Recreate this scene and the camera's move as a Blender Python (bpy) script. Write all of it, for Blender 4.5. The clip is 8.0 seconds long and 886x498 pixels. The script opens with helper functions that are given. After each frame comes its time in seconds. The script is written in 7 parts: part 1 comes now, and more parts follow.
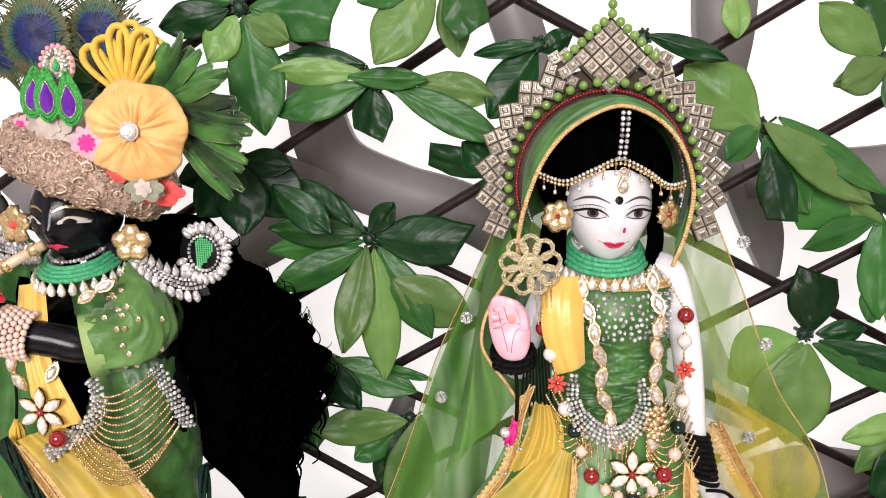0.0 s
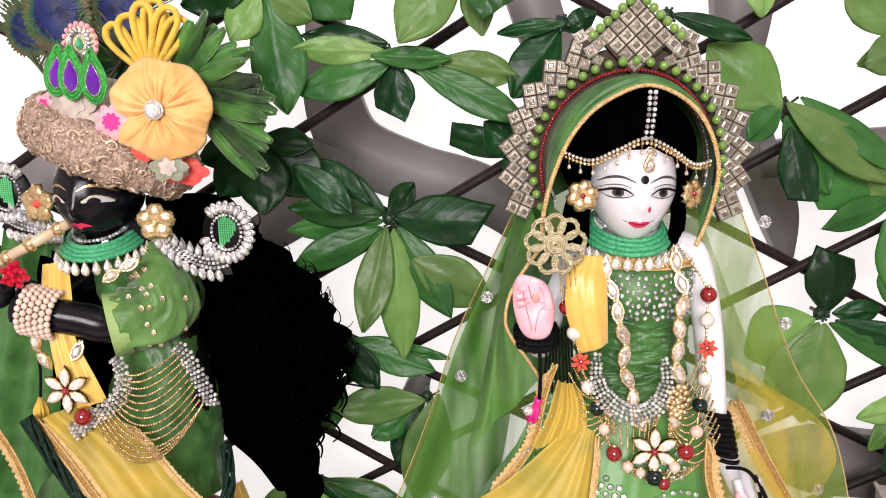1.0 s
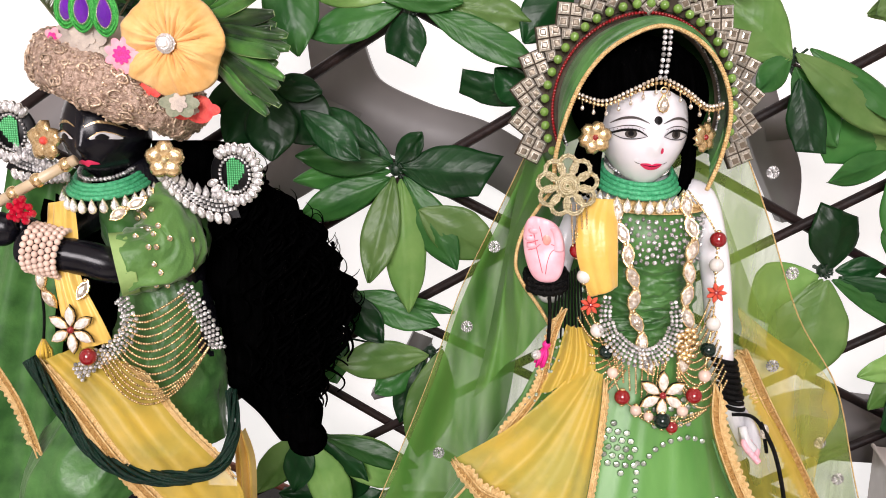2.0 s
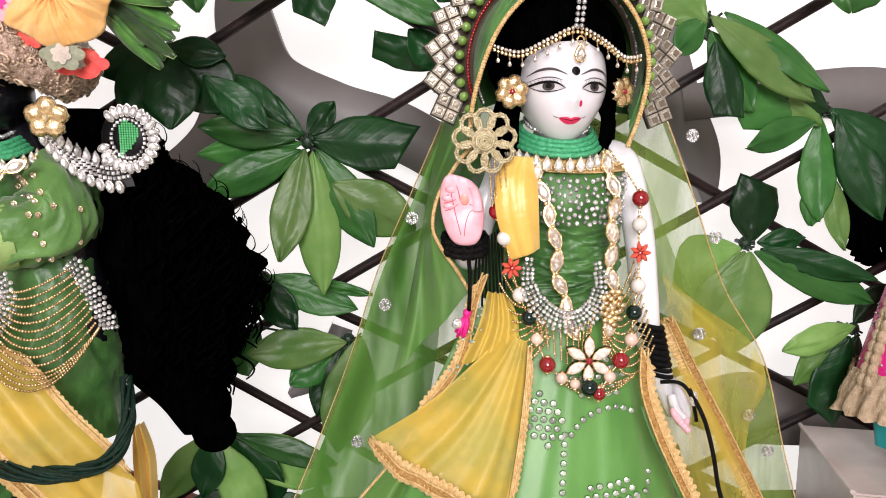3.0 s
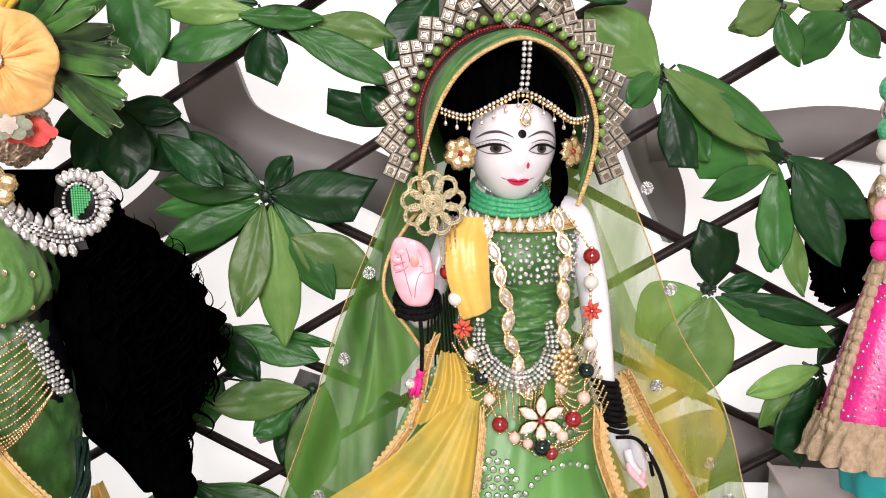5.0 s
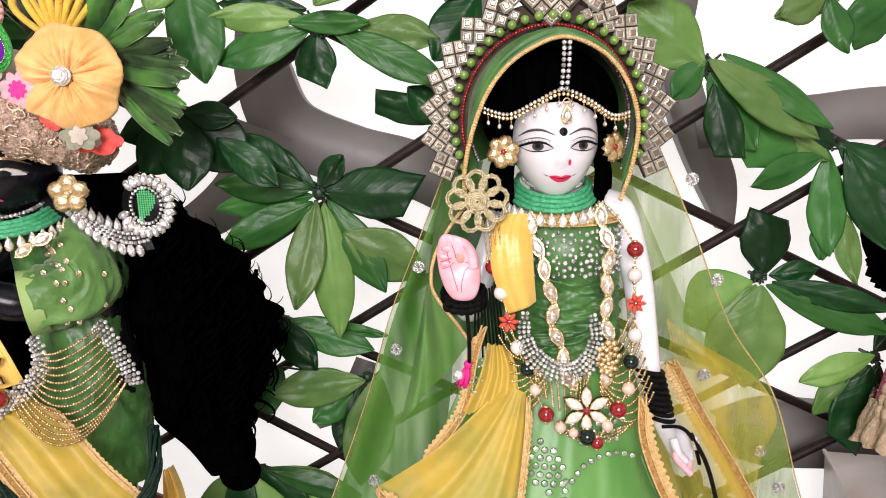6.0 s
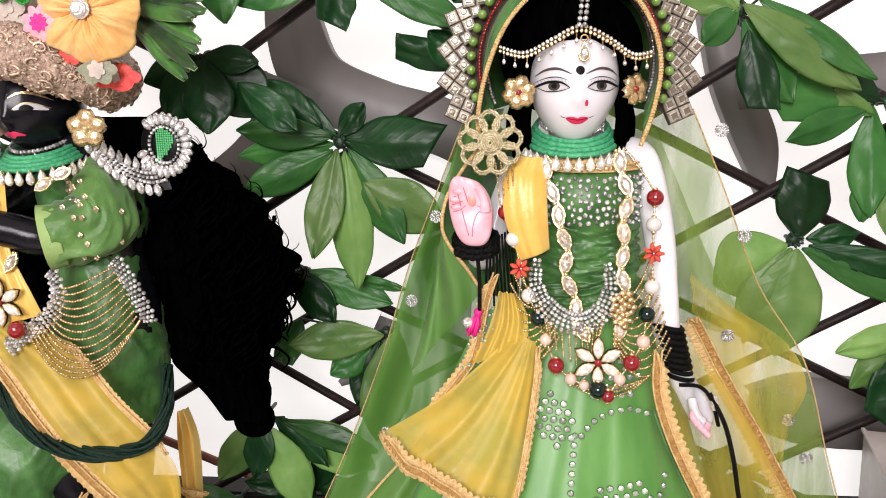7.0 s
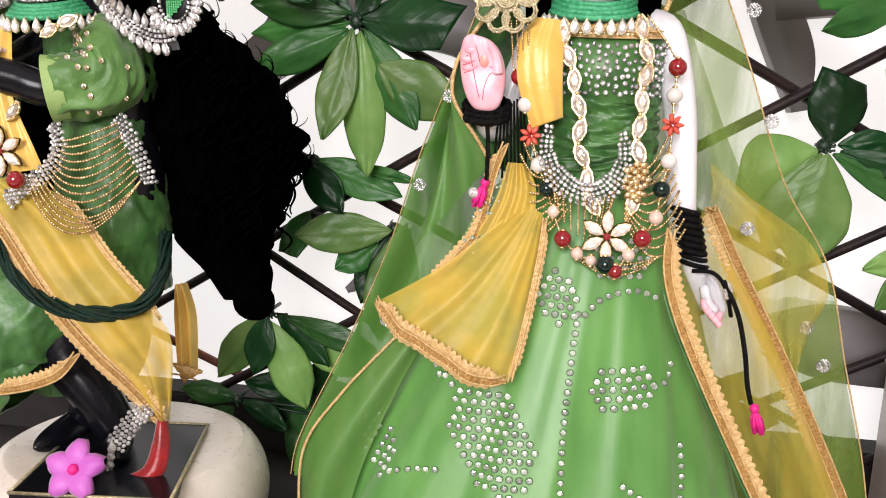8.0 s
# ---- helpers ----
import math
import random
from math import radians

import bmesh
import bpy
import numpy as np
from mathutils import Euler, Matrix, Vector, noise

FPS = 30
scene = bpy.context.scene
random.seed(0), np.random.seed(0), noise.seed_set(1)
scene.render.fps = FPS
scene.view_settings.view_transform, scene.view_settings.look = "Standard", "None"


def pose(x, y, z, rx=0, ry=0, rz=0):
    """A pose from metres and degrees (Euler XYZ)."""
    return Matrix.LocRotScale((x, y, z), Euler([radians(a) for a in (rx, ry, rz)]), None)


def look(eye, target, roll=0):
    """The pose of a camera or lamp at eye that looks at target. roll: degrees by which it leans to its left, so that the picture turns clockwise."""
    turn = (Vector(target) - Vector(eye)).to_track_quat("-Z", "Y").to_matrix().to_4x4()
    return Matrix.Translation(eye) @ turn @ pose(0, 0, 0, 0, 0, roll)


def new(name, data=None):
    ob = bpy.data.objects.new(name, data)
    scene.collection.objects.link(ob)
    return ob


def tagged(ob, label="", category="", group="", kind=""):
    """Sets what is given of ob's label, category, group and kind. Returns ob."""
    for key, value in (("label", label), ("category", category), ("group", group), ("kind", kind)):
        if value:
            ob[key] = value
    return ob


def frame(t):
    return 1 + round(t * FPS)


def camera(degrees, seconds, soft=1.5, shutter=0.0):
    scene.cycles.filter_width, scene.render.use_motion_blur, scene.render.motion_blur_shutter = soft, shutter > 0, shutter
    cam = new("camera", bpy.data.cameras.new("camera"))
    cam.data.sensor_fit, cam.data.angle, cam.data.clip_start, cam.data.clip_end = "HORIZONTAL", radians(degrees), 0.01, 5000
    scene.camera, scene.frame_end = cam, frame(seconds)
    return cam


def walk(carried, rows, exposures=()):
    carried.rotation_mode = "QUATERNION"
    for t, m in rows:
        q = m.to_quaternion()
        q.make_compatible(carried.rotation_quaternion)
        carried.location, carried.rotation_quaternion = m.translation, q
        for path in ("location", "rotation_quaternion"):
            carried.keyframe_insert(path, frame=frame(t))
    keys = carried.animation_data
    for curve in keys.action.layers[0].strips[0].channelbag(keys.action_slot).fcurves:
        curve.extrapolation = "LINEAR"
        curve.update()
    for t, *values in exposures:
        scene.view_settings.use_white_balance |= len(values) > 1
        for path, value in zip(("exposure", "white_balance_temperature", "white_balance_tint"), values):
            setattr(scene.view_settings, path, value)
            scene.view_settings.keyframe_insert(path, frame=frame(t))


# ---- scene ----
cam = camera(59.0, 8.0, soft=1.0)
PATH = [
    (0, (0.026, 0.04, 0.513), (-0.049, 2.015, 0.206), 0.2),
    (0.5, (0.016, 0.037, 0.527), (-0.042, 2.009, 0.196), 0.0),
    (1, (0.004, 0.037, 0.511), (-0.062, 2.005, 0.159), 0.3),
    (1.2, (-0.002, 0.039, 0.5), (-0.071, 2.004, 0.135), 0.8),
    (2.3, (-0.015, 0.028, 0.454), (0.004, 1.998, 0.113), 1.7),
    (2.5, (-0.004, 0.038, 0.445), (0.074, 2.012, 0.136), 1.9),
    (3, (0.0, 0.057, 0.405), (0.141, 2.034, 0.141), 0.9),
    (3.5, (0.0, 0.077, 0.347), (0.144, 2.057, 0.103), 0.8),
    (4, (-0.012, 0.084, 0.34), (0.123, 2.065, 0.106), 1.1),
    (4.5, (0.012, 0.05, 0.425), (0.163, 2.033, 0.207), 0.6),
    (4.7, (0.025, 0.059, 0.439), (0.18, 2.04, 0.212), 0.4),
    (5.8, (0.044, 0.045, 0.458), (0.08, 2.024, 0.169), -1.0),
    (6, (0.047, 0.041, 0.462), (0.037, 2.019, 0.164), -1.3),
    (6.5, (0.064, 0.049, 0.445), (-0.002, 2.024, 0.142), -0.8),
    (7, (0.082, 0.05, 0.422), (-0.074, 2.019, 0.107), -0.3),
    (7.5, (0.106, 0.053, 0.399), (-0.117, 2.013, 0.068), 0.4),
    (8, (0.102, 0.06, 0.325), (-0.129, 2.018, -0.013), 2.6),
]
walk(cam, [(t, look(eye, target, roll)) for t, eye, target, roll in PATH])

# ---- light ----
world = bpy.data.worlds.new("world")
scene.world = world
world.use_nodes = True
world.node_tree.nodes["Background"].inputs["Color"].default_value = (1.0, 0.96, 0.92, 1)
world.node_tree.nodes["Background"].inputs["Strength"].default_value = 0.02
scene.view_settings.exposure = 0.0


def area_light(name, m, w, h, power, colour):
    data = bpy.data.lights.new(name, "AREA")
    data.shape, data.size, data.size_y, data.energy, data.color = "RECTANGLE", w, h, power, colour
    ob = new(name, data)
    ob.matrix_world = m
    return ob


# soft frontal fill lamp, added out of view; the opening round it is invented
area_light("front_fill_lamp", look((-0.25, -2.26, 1.20), (0.0, 0.7, 0.3)), 1.3, 1.1, 114, (1.0, 0.925, 0.95))
# small overhead lamp, added out of view for highlights
area_light("highlight_lamp", look((0.55, -0.35, 2.36), (0.1, 0.7, 0.3)), 0.14, 0.14, 7, (1.0, 0.93, 0.93))


# ---- materials ----
def mat(name, a, b=None, rough=0.5, metal=0.0, scale=60.0, bump=0.15, fine=400.0, stretch=(1, 1, 1), alpha=1.0, back=0.0,
        sheen=0.0, coat=0.0, vary=0.0, glow=0.0, trans=0.0, spec=0.5, island=0.0, swing=0.14):
    m = bpy.data.materials.new(name)
    m.use_nodes = True
    nt = m.node_tree
    n, link = nt.nodes, nt.links.new
    bsdf, out = n["Principled BSDF"], n["Material Output"]
    tc, mp = n.new("ShaderNodeTexCoord"), n.new("ShaderNodeMapping")
    mp.inputs["Scale"].default_value = stretch
    link(tc.outputs["Object"], mp.inputs["Vector"])
    large, small = n.new("ShaderNodeTexNoise"), n.new("ShaderNodeTexNoise")
    for tex, s in ((large, scale), (small, fine)):
        tex.inputs["Scale"].default_value, tex.inputs["Detail"].default_value = s, 4
        link(mp.outputs["Vector"], tex.inputs["Vector"])
    ramp = n.new("ShaderNodeValToRGB")
    ramp.color_ramp.elements[0].position, ramp.color_ramp.elements[1].position = 0.32, 0.68
    ramp.color_ramp.elements[0].color = (*a, 1)
    ramp.color_ramp.elements[1].color = (*(b or tuple(0.78 * c for c in a)), 1)
    link(large.outputs["Fac"], ramp.inputs["Fac"])
    colour = ramp.outputs["Color"]
    if vary:
        info, hsv, rng = n.new("ShaderNodeObjectInfo"), n.new("ShaderNodeHueSaturation"), n.new("ShaderNodeMapRange")
        rng.inputs["To Min"].default_value, rng.inputs["To Max"].default_value = 1 - vary, 1 + vary
        link(info.outputs["Random"], rng.inputs["Value"])
        link(rng.outputs["Result"], hsv.inputs["Value"])
        link(colour, hsv.inputs["Color"])
        colour = hsv.outputs["Color"]
    # brightness differs piece by piece in the colour, standing in for sparkle
    if island:
        geo, hsv, rng = n.new("ShaderNodeNewGeometry"), n.new("ShaderNodeHueSaturation"), n.new("ShaderNodeMapRange")
        rng.inputs["To Min"].default_value, rng.inputs["To Max"].default_value = 1 - island, 1 + 0.7 * island
        link(geo.outputs["Random Per Island"], rng.inputs["Value"])
        link(rng.outputs["Result"], hsv.inputs["Value"])
        link(colour, hsv.inputs["Color"])
        colour = hsv.outputs["Color"]
    link(colour, bsdf.inputs["Base Color"])
    bsdf.inputs["Metallic"].default_value = metal
    rr = n.new("ShaderNodeMapRange")
    rr.inputs["To Min"].default_value, rr.inputs["To Max"].default_value = max(0.02, rough - 0.12), min(1, rough + 0.12)
    link(small.outputs["Fac"], rr.inputs["Value"])
    link(rr.outputs["Result"], bsdf.inputs["Roughness"])
    bsdf.inputs["Sheen Weight"].default_value = sheen
    bsdf.inputs["Coat Weight"].default_value = coat
    bsdf.inputs["Specular IOR Level"].default_value = spec
    bsdf.inputs["Transmission Weight"].default_value = trans
    if bump:
        bp = n.new("ShaderNodeBump")
        bp.inputs["Strength"].default_value, bp.inputs["Distance"].default_value = bump, 0.002
        link(small.outputs["Fac"], bp.inputs["Height"])
        link(bp.outputs["Normal"], bsdf.inputs["Normal"])
    if glow:
        bsdf.inputs["Emission Strength"].default_value = glow
        link(colour, bsdf.inputs["Emission Color"])
    shader = bsdf.outputs["BSDF"]
    if back:
        tl, mix = n.new("ShaderNodeBsdfTranslucent"), n.new("ShaderNodeMixShader")
        link(colour, tl.inputs["Color"])
        mix.inputs["Fac"].default_value = back
        link(shader, mix.inputs[1])
        link(tl.outputs["BSDF"], mix.inputs[2])
        shader = mix.outputs["Shader"]
    if alpha < 1:
        tp, mix, ar = n.new("ShaderNodeBsdfTransparent"), n.new("ShaderNodeMixShader"), n.new("ShaderNodeMapRange")
        ar.inputs["From Min"].default_value, ar.inputs["From Max"].default_value = 0.35, 0.65
        ar.inputs["To Min"].default_value, ar.inputs["To Max"].default_value = max(0, alpha - swing), min(1, alpha + swing)
        link(large.outputs["Fac"], ar.inputs["Value"])
        link(ar.outputs["Result"], mix.inputs["Fac"])
        link(tp.outputs["BSDF"], mix.inputs[1])
        link(shader, mix.inputs[2])
        shader = mix.outputs["Shader"]
    link(shader, out.inputs["Surface"])
    return m


def soft_stone(m, weight, radius):
    b = m.node_tree.nodes["Principled BSDF"]
    b.inputs["Subsurface Weight"].default_value, b.inputs["Subsurface Scale"].default_value = weight, radius
    b.inputs["Subsurface Radius"].default_value = (1.0, 0.95, 0.95)


def leaf_mat(name, a, b):
    """Waxed cloth leaf: side veins from the leaf's own length and width, light through it."""
    m = mat(name, a, b, rough=0.38, scale=26, bump=0.08, fine=160, back=0.44, vary=0.35, spec=0.42)
    n, link = m.node_tree.nodes, m.node_tree.links.new
    uv, sep = n.new("ShaderNodeUVMap"), n.new("ShaderNodeSeparateXYZ")
    link(uv.outputs["UV"], sep.inputs["Vector"])

    def op(kind, p, q):
        o = n.new("ShaderNodeMath")
        o.operation = kind
        for k, v in enumerate((p, q)):
            if isinstance(v, (int, float)):
                o.inputs[k].default_value = v
            elif v is not None:
                link(v, o.inputs[k])
        return o.outputs[0]

    side = op("ABSOLUTE", op("SUBTRACT", sep.outputs["X"], 0.5), None)
    vein = op("POWER", op("ABSOLUTE", op("SINE", op("SUBTRACT", op("MULTIPLY", sep.outputs["Y"], 26.0), op("MULTIPLY", side, 14.0)), None), None), 8.0)
    bp = n.new("ShaderNodeBump")
    bp.inputs["Strength"].default_value, bp.inputs["Distance"].default_value = 0.10, 0.001
    link(vein, bp.inputs["Height"])
    old = n["Bump"]
    link(old.outputs["Normal"], bp.inputs["Normal"])
    link(bp.outputs["Normal"], n["Principled BSDF"].inputs["Normal"])
    return m


MARBLE = mat("white_marble", (0.84, 0.84, 0.88), (0.80, 0.80, 0.85), rough=0.22, scale=18, bump=0.02, fine=90, coat=0.3)
soft_stone(MARBLE, 0.6, 0.02)
CREAM = mat("cream_marble", (0.82, 0.77, 0.69), (0.70, 0.63, 0.55), rough=0.3, scale=14, bump=0.03, fine=120, coat=0.2)
BLOCKSTONE = mat("veined_marble", (0.62, 0.55, 0.52), (0.40, 0.32, 0.29), rough=0.35, scale=9, bump=0.04, fine=120)
JET = mat("polished_black_stone", (0.004, 0.004, 0.006), (0.006, 0.006, 0.010), rough=0.22, bump=0.02, spec=0.25)
HAIR = mat("black_hair", (0.0004, 0.0004, 0.0004), (0.0012, 0.0012, 0.0013), rough=0.42, scale=90, bump=0.6, fine=500, stretch=(3, 1, 0.3), spec=0.0)
PALMLINE = mat("dark_pink_paint", (0.62, 0.14, 0.18), rough=0.4, bump=0.02)
PALM = mat("pink_paint", (0.84, 0.54, 0.62), (0.80, 0.36, 0.42), rough=0.35, scale=70, bump=0.06)
PALMBLUSH = mat("coral_paint", (0.82, 0.30, 0.24), (0.80, 0.40, 0.36), rough=0.35, scale=120, bump=0.05)
RED = mat("red_paint", (0.70, 0.03, 0.11), rough=0.3, bump=0.02)
BLACKPAINT = mat("black_paint", (0.004, 0.004, 0.005), rough=0.4, bump=0.02, spec=0.2)
BROWPAINT = mat("grey_brown_paint", (0.07, 0.06, 0.06), rough=0.4, bump=0.02)
EYEWHITE = mat("eye_paint", (0.6, 0.6, 0.62), rough=0.2, bump=0.0)
IRIS = mat("iris_paint", (0.05, 0.045, 0.04), rough=0.2, bump=0.0)
# vertical streaks in the silk's colour stand in for fold shade and satin sheen
SILK = mat("green_silk", (0.12, 0.31, 0.070), (0.080, 0.245, 0.048), rough=0.4, scale=13, bump=0.05, fine=500, stretch=(4, 4, 0.7), sheen=0.25)
SILKDARK = mat("green_velvet", (0.07, 0.20, 0.045), (0.022, 0.09, 0.016), rough=0.42, scale=45, bump=0.2, fine=300, sheen=0.1)
SLEEVE = mat("leaf_green_cotton", (0.115, 0.26, 0.055), (0.06, 0.165, 0.03), rough=0.5, scale=30, bump=0.25, fine=350, sheen=0.3)
NET = mat("sheer_green_net", (0.32, 0.44, 0.10), (0.22, 0.35, 0.06), rough=0.5, scale=13, bump=0.1, fine=500, alpha=0.52, back=0.45, stretch=(4, 1, 0.5), swing=0.2)
NETDENSE = mat("dense_green_net", (0.17, 0.36, 0.08), (0.085, 0.24, 0.04), rough=0.4, scale=12, bump=0.15, fine=500, alpha=0.84, back=0.3, stretch=(4, 1, 0.5))
YELLOW = mat("yellow_net", (0.84, 0.62, 0.11), (0.68, 0.47, 0.06), rough=0.45, scale=30, bump=0.12, fine=1200, alpha=0.74, back=0.25, sheen=0.2, swing=0.2)
YELLOWSHEER = mat("sheer_yellow_net", (0.84, 0.68, 0.12), (0.72, 0.56, 0.08), rough=0.45, scale=16, bump=0.12, fine=1200, alpha=0.46, back=0.4, stretch=(2, 1, 0.8), swing=0.2)
YSILK = mat("yellow_silk", (0.80, 0.54, 0.13), (0.68, 0.42, 0.07), rough=0.35, scale=30, bump=0.2, fine=250, sheen=0.4)
LACE = mat("gold_lace", (0.86, 0.64, 0.32), (0.68, 0.44, 0.17), rough=0.42, metal=0.35, scale=260, bump=0.9, fine=900)
LACEDARK = mat("bronze_braid", (0.42, 0.22, 0.06), (0.60, 0.38, 0.14), rough=0.4, metal=0.5, scale=300, bump=0.9, fine=900)
GOLD = mat("gold_metal", (0.90, 0.71, 0.42), (0.56, 0.38, 0.17), rough=0.25, metal=0.85, scale=320, bump=0.2, island=0.35)
ANTIQUE = mat("antique_gold_wire", (0.66, 0.60, 0.42), (0.42, 0.36, 0.20), rough=0.35, metal=0.8, scale=300, bump=0.5, fine=900)
SILVER = mat("silver_metal", (0.62, 0.60, 0.56), (0.42, 0.40, 0.37), rough=0.22, metal=0.95, scale=260, bump=0.1)
# bright and dark tones in these stone colours stand in for facet glints
CRYSTAL = mat("foil_crystal", (0.92, 0.92, 0.93), (0.44, 0.43, 0.42), rough=0.14, metal=0.55, scale=520, bump=0.4, fine=900, coat=0.8, vary=0.2, island=0.6)
SEQUIN = mat("silver_sequin", (0.80, 0.87, 0.78), (0.40, 0.50, 0.40), rough=0.2, metal=0.5, scale=500, bump=0.2, coat=0.6, island=0.55)
KUNDAN = mat("white_kundan_stone", (0.88, 0.86, 0.82), (0.58, 0.53, 0.46), rough=0.14, metal=0.2, scale=300, bump=0.3, coat=0.7, island=0.2)
SMOKY = mat("smoky_mirror_stone", (0.72, 0.68, 0.60), (0.30, 0.27, 0.22), rough=0.30, metal=0.4, scale=330, bump=0.2, coat=0.6, vary=0.35)
TOPAZ = mat("pale_topaz_stone", (0.90, 0.86, 0.79), (0.40, 0.29, 0.18), rough=0.12, metal=0.45, scale=330, bump=0.5, coat=0.8, vary=0.2)
PEARL = mat("white_pearl", (0.80, 0.77, 0.72), rough=0.2, bump=0.0, coat=0.6)
PINKPEARL = mat("pale_pink_pearl", (0.80, 0.60, 0.50), rough=0.25, bump=0.0, coat=0.5)
GREENPEARL = mat("apple_green_pearl", (0.19, 0.33, 0.065), (0.14, 0.26, 0.045), rough=0.18, bump=0.0, coat=0.8, vary=0.12)
REDBEAD = mat("red_glass_bead", (0.27, 0.005, 0.010), rough=0.12, bump=0.0, coat=0.8)
BLACKBEAD = mat("black_glass_bead", (0.003, 0.016, 0.012), rough=0.12, bump=0.0, coat=0.25, spec=0.4)
EMERALD = mat("emerald_thread", (0.10, 0.52, 0.25), (0.025, 0.27, 0.11), rough=0.35, scale=400, bump=0.6, fine=900)
MAGENTA = mat("magenta_thread", (0.85, 0.02, 0.30), (0.65, 0.01, 0.20), rough=0.5, scale=300, bump=0.4, fine=900)
THREAD = mat("black_thread", (0.002, 0.002, 0.002), (0.006, 0.006, 0.006), rough=0.5, scale=300, bump=0.7, fine=900, spec=0.1)
# three tones of one leaf: its lit or shaded look is put into colour
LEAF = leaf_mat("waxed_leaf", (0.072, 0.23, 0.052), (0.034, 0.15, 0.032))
LEAFLIT = leaf_mat("lit_waxed_leaf", (0.27, 0.44, 0.14), (0.15, 0.32, 0.075))
LEAFSHADED = leaf_mat("shaded_waxed_leaf", (0.016, 0.090, 0.022), (0.007, 0.048, 0.012))
STEM = mat("dark_green_stem", (0.006, 0.03, 0.010), (0.003, 0.015, 0.006), rough=0.5, bump=0.2)
BAR = mat("dark_brown_lattice_rod", (0.010, 0.006, 0.006), (0.022, 0.011, 0.010), rough=0.55, scale=60, bump=0.3, fine=300, spec=0.25)
COPPERROD = mat("red_brown_rod", (0.30, 0.10, 0.07), (0.18, 0.06, 0.04), rough=0.4, scale=60, bump=0.2)
GREYBOARD = mat("grey_painted_board", (0.22, 0.205, 0.205), (0.17, 0.16, 0.16), rough=0.5, scale=5, bump=0.05, fine=80)
LIGHTPANEL = mat("backlit_acrylic_panel", (0.46, 0.435, 0.43), (0.46, 0.45, 0.446), rough=0.5, scale=3, bump=0.0, glow=1.75)
WALLPAINT = mat("cream_wall_paint", (0.62, 0.58, 0.54), (0.56, 0.52, 0.48), rough=0.7, scale=3, bump=0.1, fine=120)
DARKCLOTH = mat("dark_altar_cloth", (0.012, 0.010, 0.010), (0.02, 0.016, 0.015), rough=0.8, scale=30, bump=0.3)


# ---- geometry tools ----
class Geo:
    """Collects points, faces, face materials and face coordinates of one mesh; an optional shear fits a figure with its
    dress to the camera's view.
    """
    warp = None

    def __init__(self):
        self.v, self.f, self.mi, self.uv = [], [], [], []

    def add(self, verts, faces, mi=0, uvs=None):
        o = len(self.v)
        self.v += [tuple(p) for p in verts]
        for fc in faces:
            self.f.append([o + i for i in fc])
            self.mi.append(mi)
            self.uv.append([uvs[i] for i in fc] if uvs else [(0, 0)] * len(fc))
        return self

    def grid(self, fn, nu, nv, mi=0, wrap=False):
        vs, us = [], []
        for j in range(nv + 1):
            for i in range(nu + (0 if wrap else 1)):
                vs.append(fn(i / nu, j / nv))
                us.append((i / nu, j / nv))
        w = nu if wrap else nu + 1
        fs = [[j * w + i, j * w + (i + 1) % w, (j + 1) * w + (i + 1) % w, (j + 1) * w + i] for j in range(nv) for i in range(nu)]
        return self.add(vs, fs, mi, us)

    def ball(self, c, r, nu=10, nv=6, mi=0, sc=(1, 1, 1)):
        def fn(u, v):
            a, b = 2 * math.pi * u, math.pi * (v * 0.998 + 0.001)
            return (c[0] + r * sc[0] * math.sin(b) * math.cos(a), c[1] + r * sc[1] * math.sin(b) * math.sin(a), c[2] + r * sc[2] * math.cos(b))
        return self.grid(fn, nu, nv, mi, True)

    def tube(self, pts, r, n=8, mi=0, closed=False, flat=1.0):
        pts = [Vector(p) for p in pts]
        m = len(pts)
        rings, prev = [], None
        for i, p in enumerate(pts):
            a, b = pts[max(i - 1, 0)], pts[min(i + 1, m - 1)]
            if closed:
                a, b = pts[i - 1], pts[(i + 1) % m]
            d = (b - a).normalized() if (b - a).length > 1e-9 else Vector((0, 0, 1))
            if prev is None:
                prev = d.cross(Vector((0, 1, 0)))
                if prev.length < 1e-3:
                    prev = d.cross(Vector((1, 0, 0)))
            prev = (prev - d * prev.dot(d)).normalized()
            q = d.cross(prev)
            rr = r(i / max(1, m - 1)) if callable(r) else r
            rings.append([p + prev * (rr * math.cos(2 * math.pi * k / n)) + q * (rr * flat * math.sin(2 * math.pi * k / n)) for k in range(n)])
        vs = [p for ring in rings for p in ring]
        last = m if closed else m - 1
        fs = [[i * n + k, i * n + (k + 1) % n, ((i + 1) % m) * n + (k + 1) % n, ((i + 1) % m) * n + k] for i in range(last) for k in range(n)]
        if not closed:
            fs += [list(range(n))[::-1], [(m - 1) * n + k for k in range(n)]]
        return self.add(vs, fs, mi)

    def stone(self, c, outline, right, up, depth, mi=0, table=0.55):
        """A cut stone: its outline, a girdle, and a smaller table in front; out points away from the support."""
        c, right, up = Vector(c), Vector(right).normalized(), Vector(up).normalized()
        out = right.cross(up)
        n = len(outline)
        vs = [c + right * x + up * y for x, y in outline]
        vs += [c + right * x + up * y + out * depth * 0.45 for x, y in outline]
        vs += [c + right * x * table + up * y * table + out * depth for x, y in outline]
        fs = [[k * n + i, k * n + (i + 1) % n, (k + 1) * n + (i + 1) % n, (k + 1) * n + i] for k in (0, 1) for i in range(n)]
        fs += [[2 * n + i for i in range(n)], list(range(n))[::-1]]
        return self.add(vs, fs, mi)

    def bead_line(self, pts, r, gap=None, nu=6, nv=4, mi=0):
        for p in spaced(pts, gap or 2 * r):
            self.ball(p, r, nu, nv, mi)
        return self

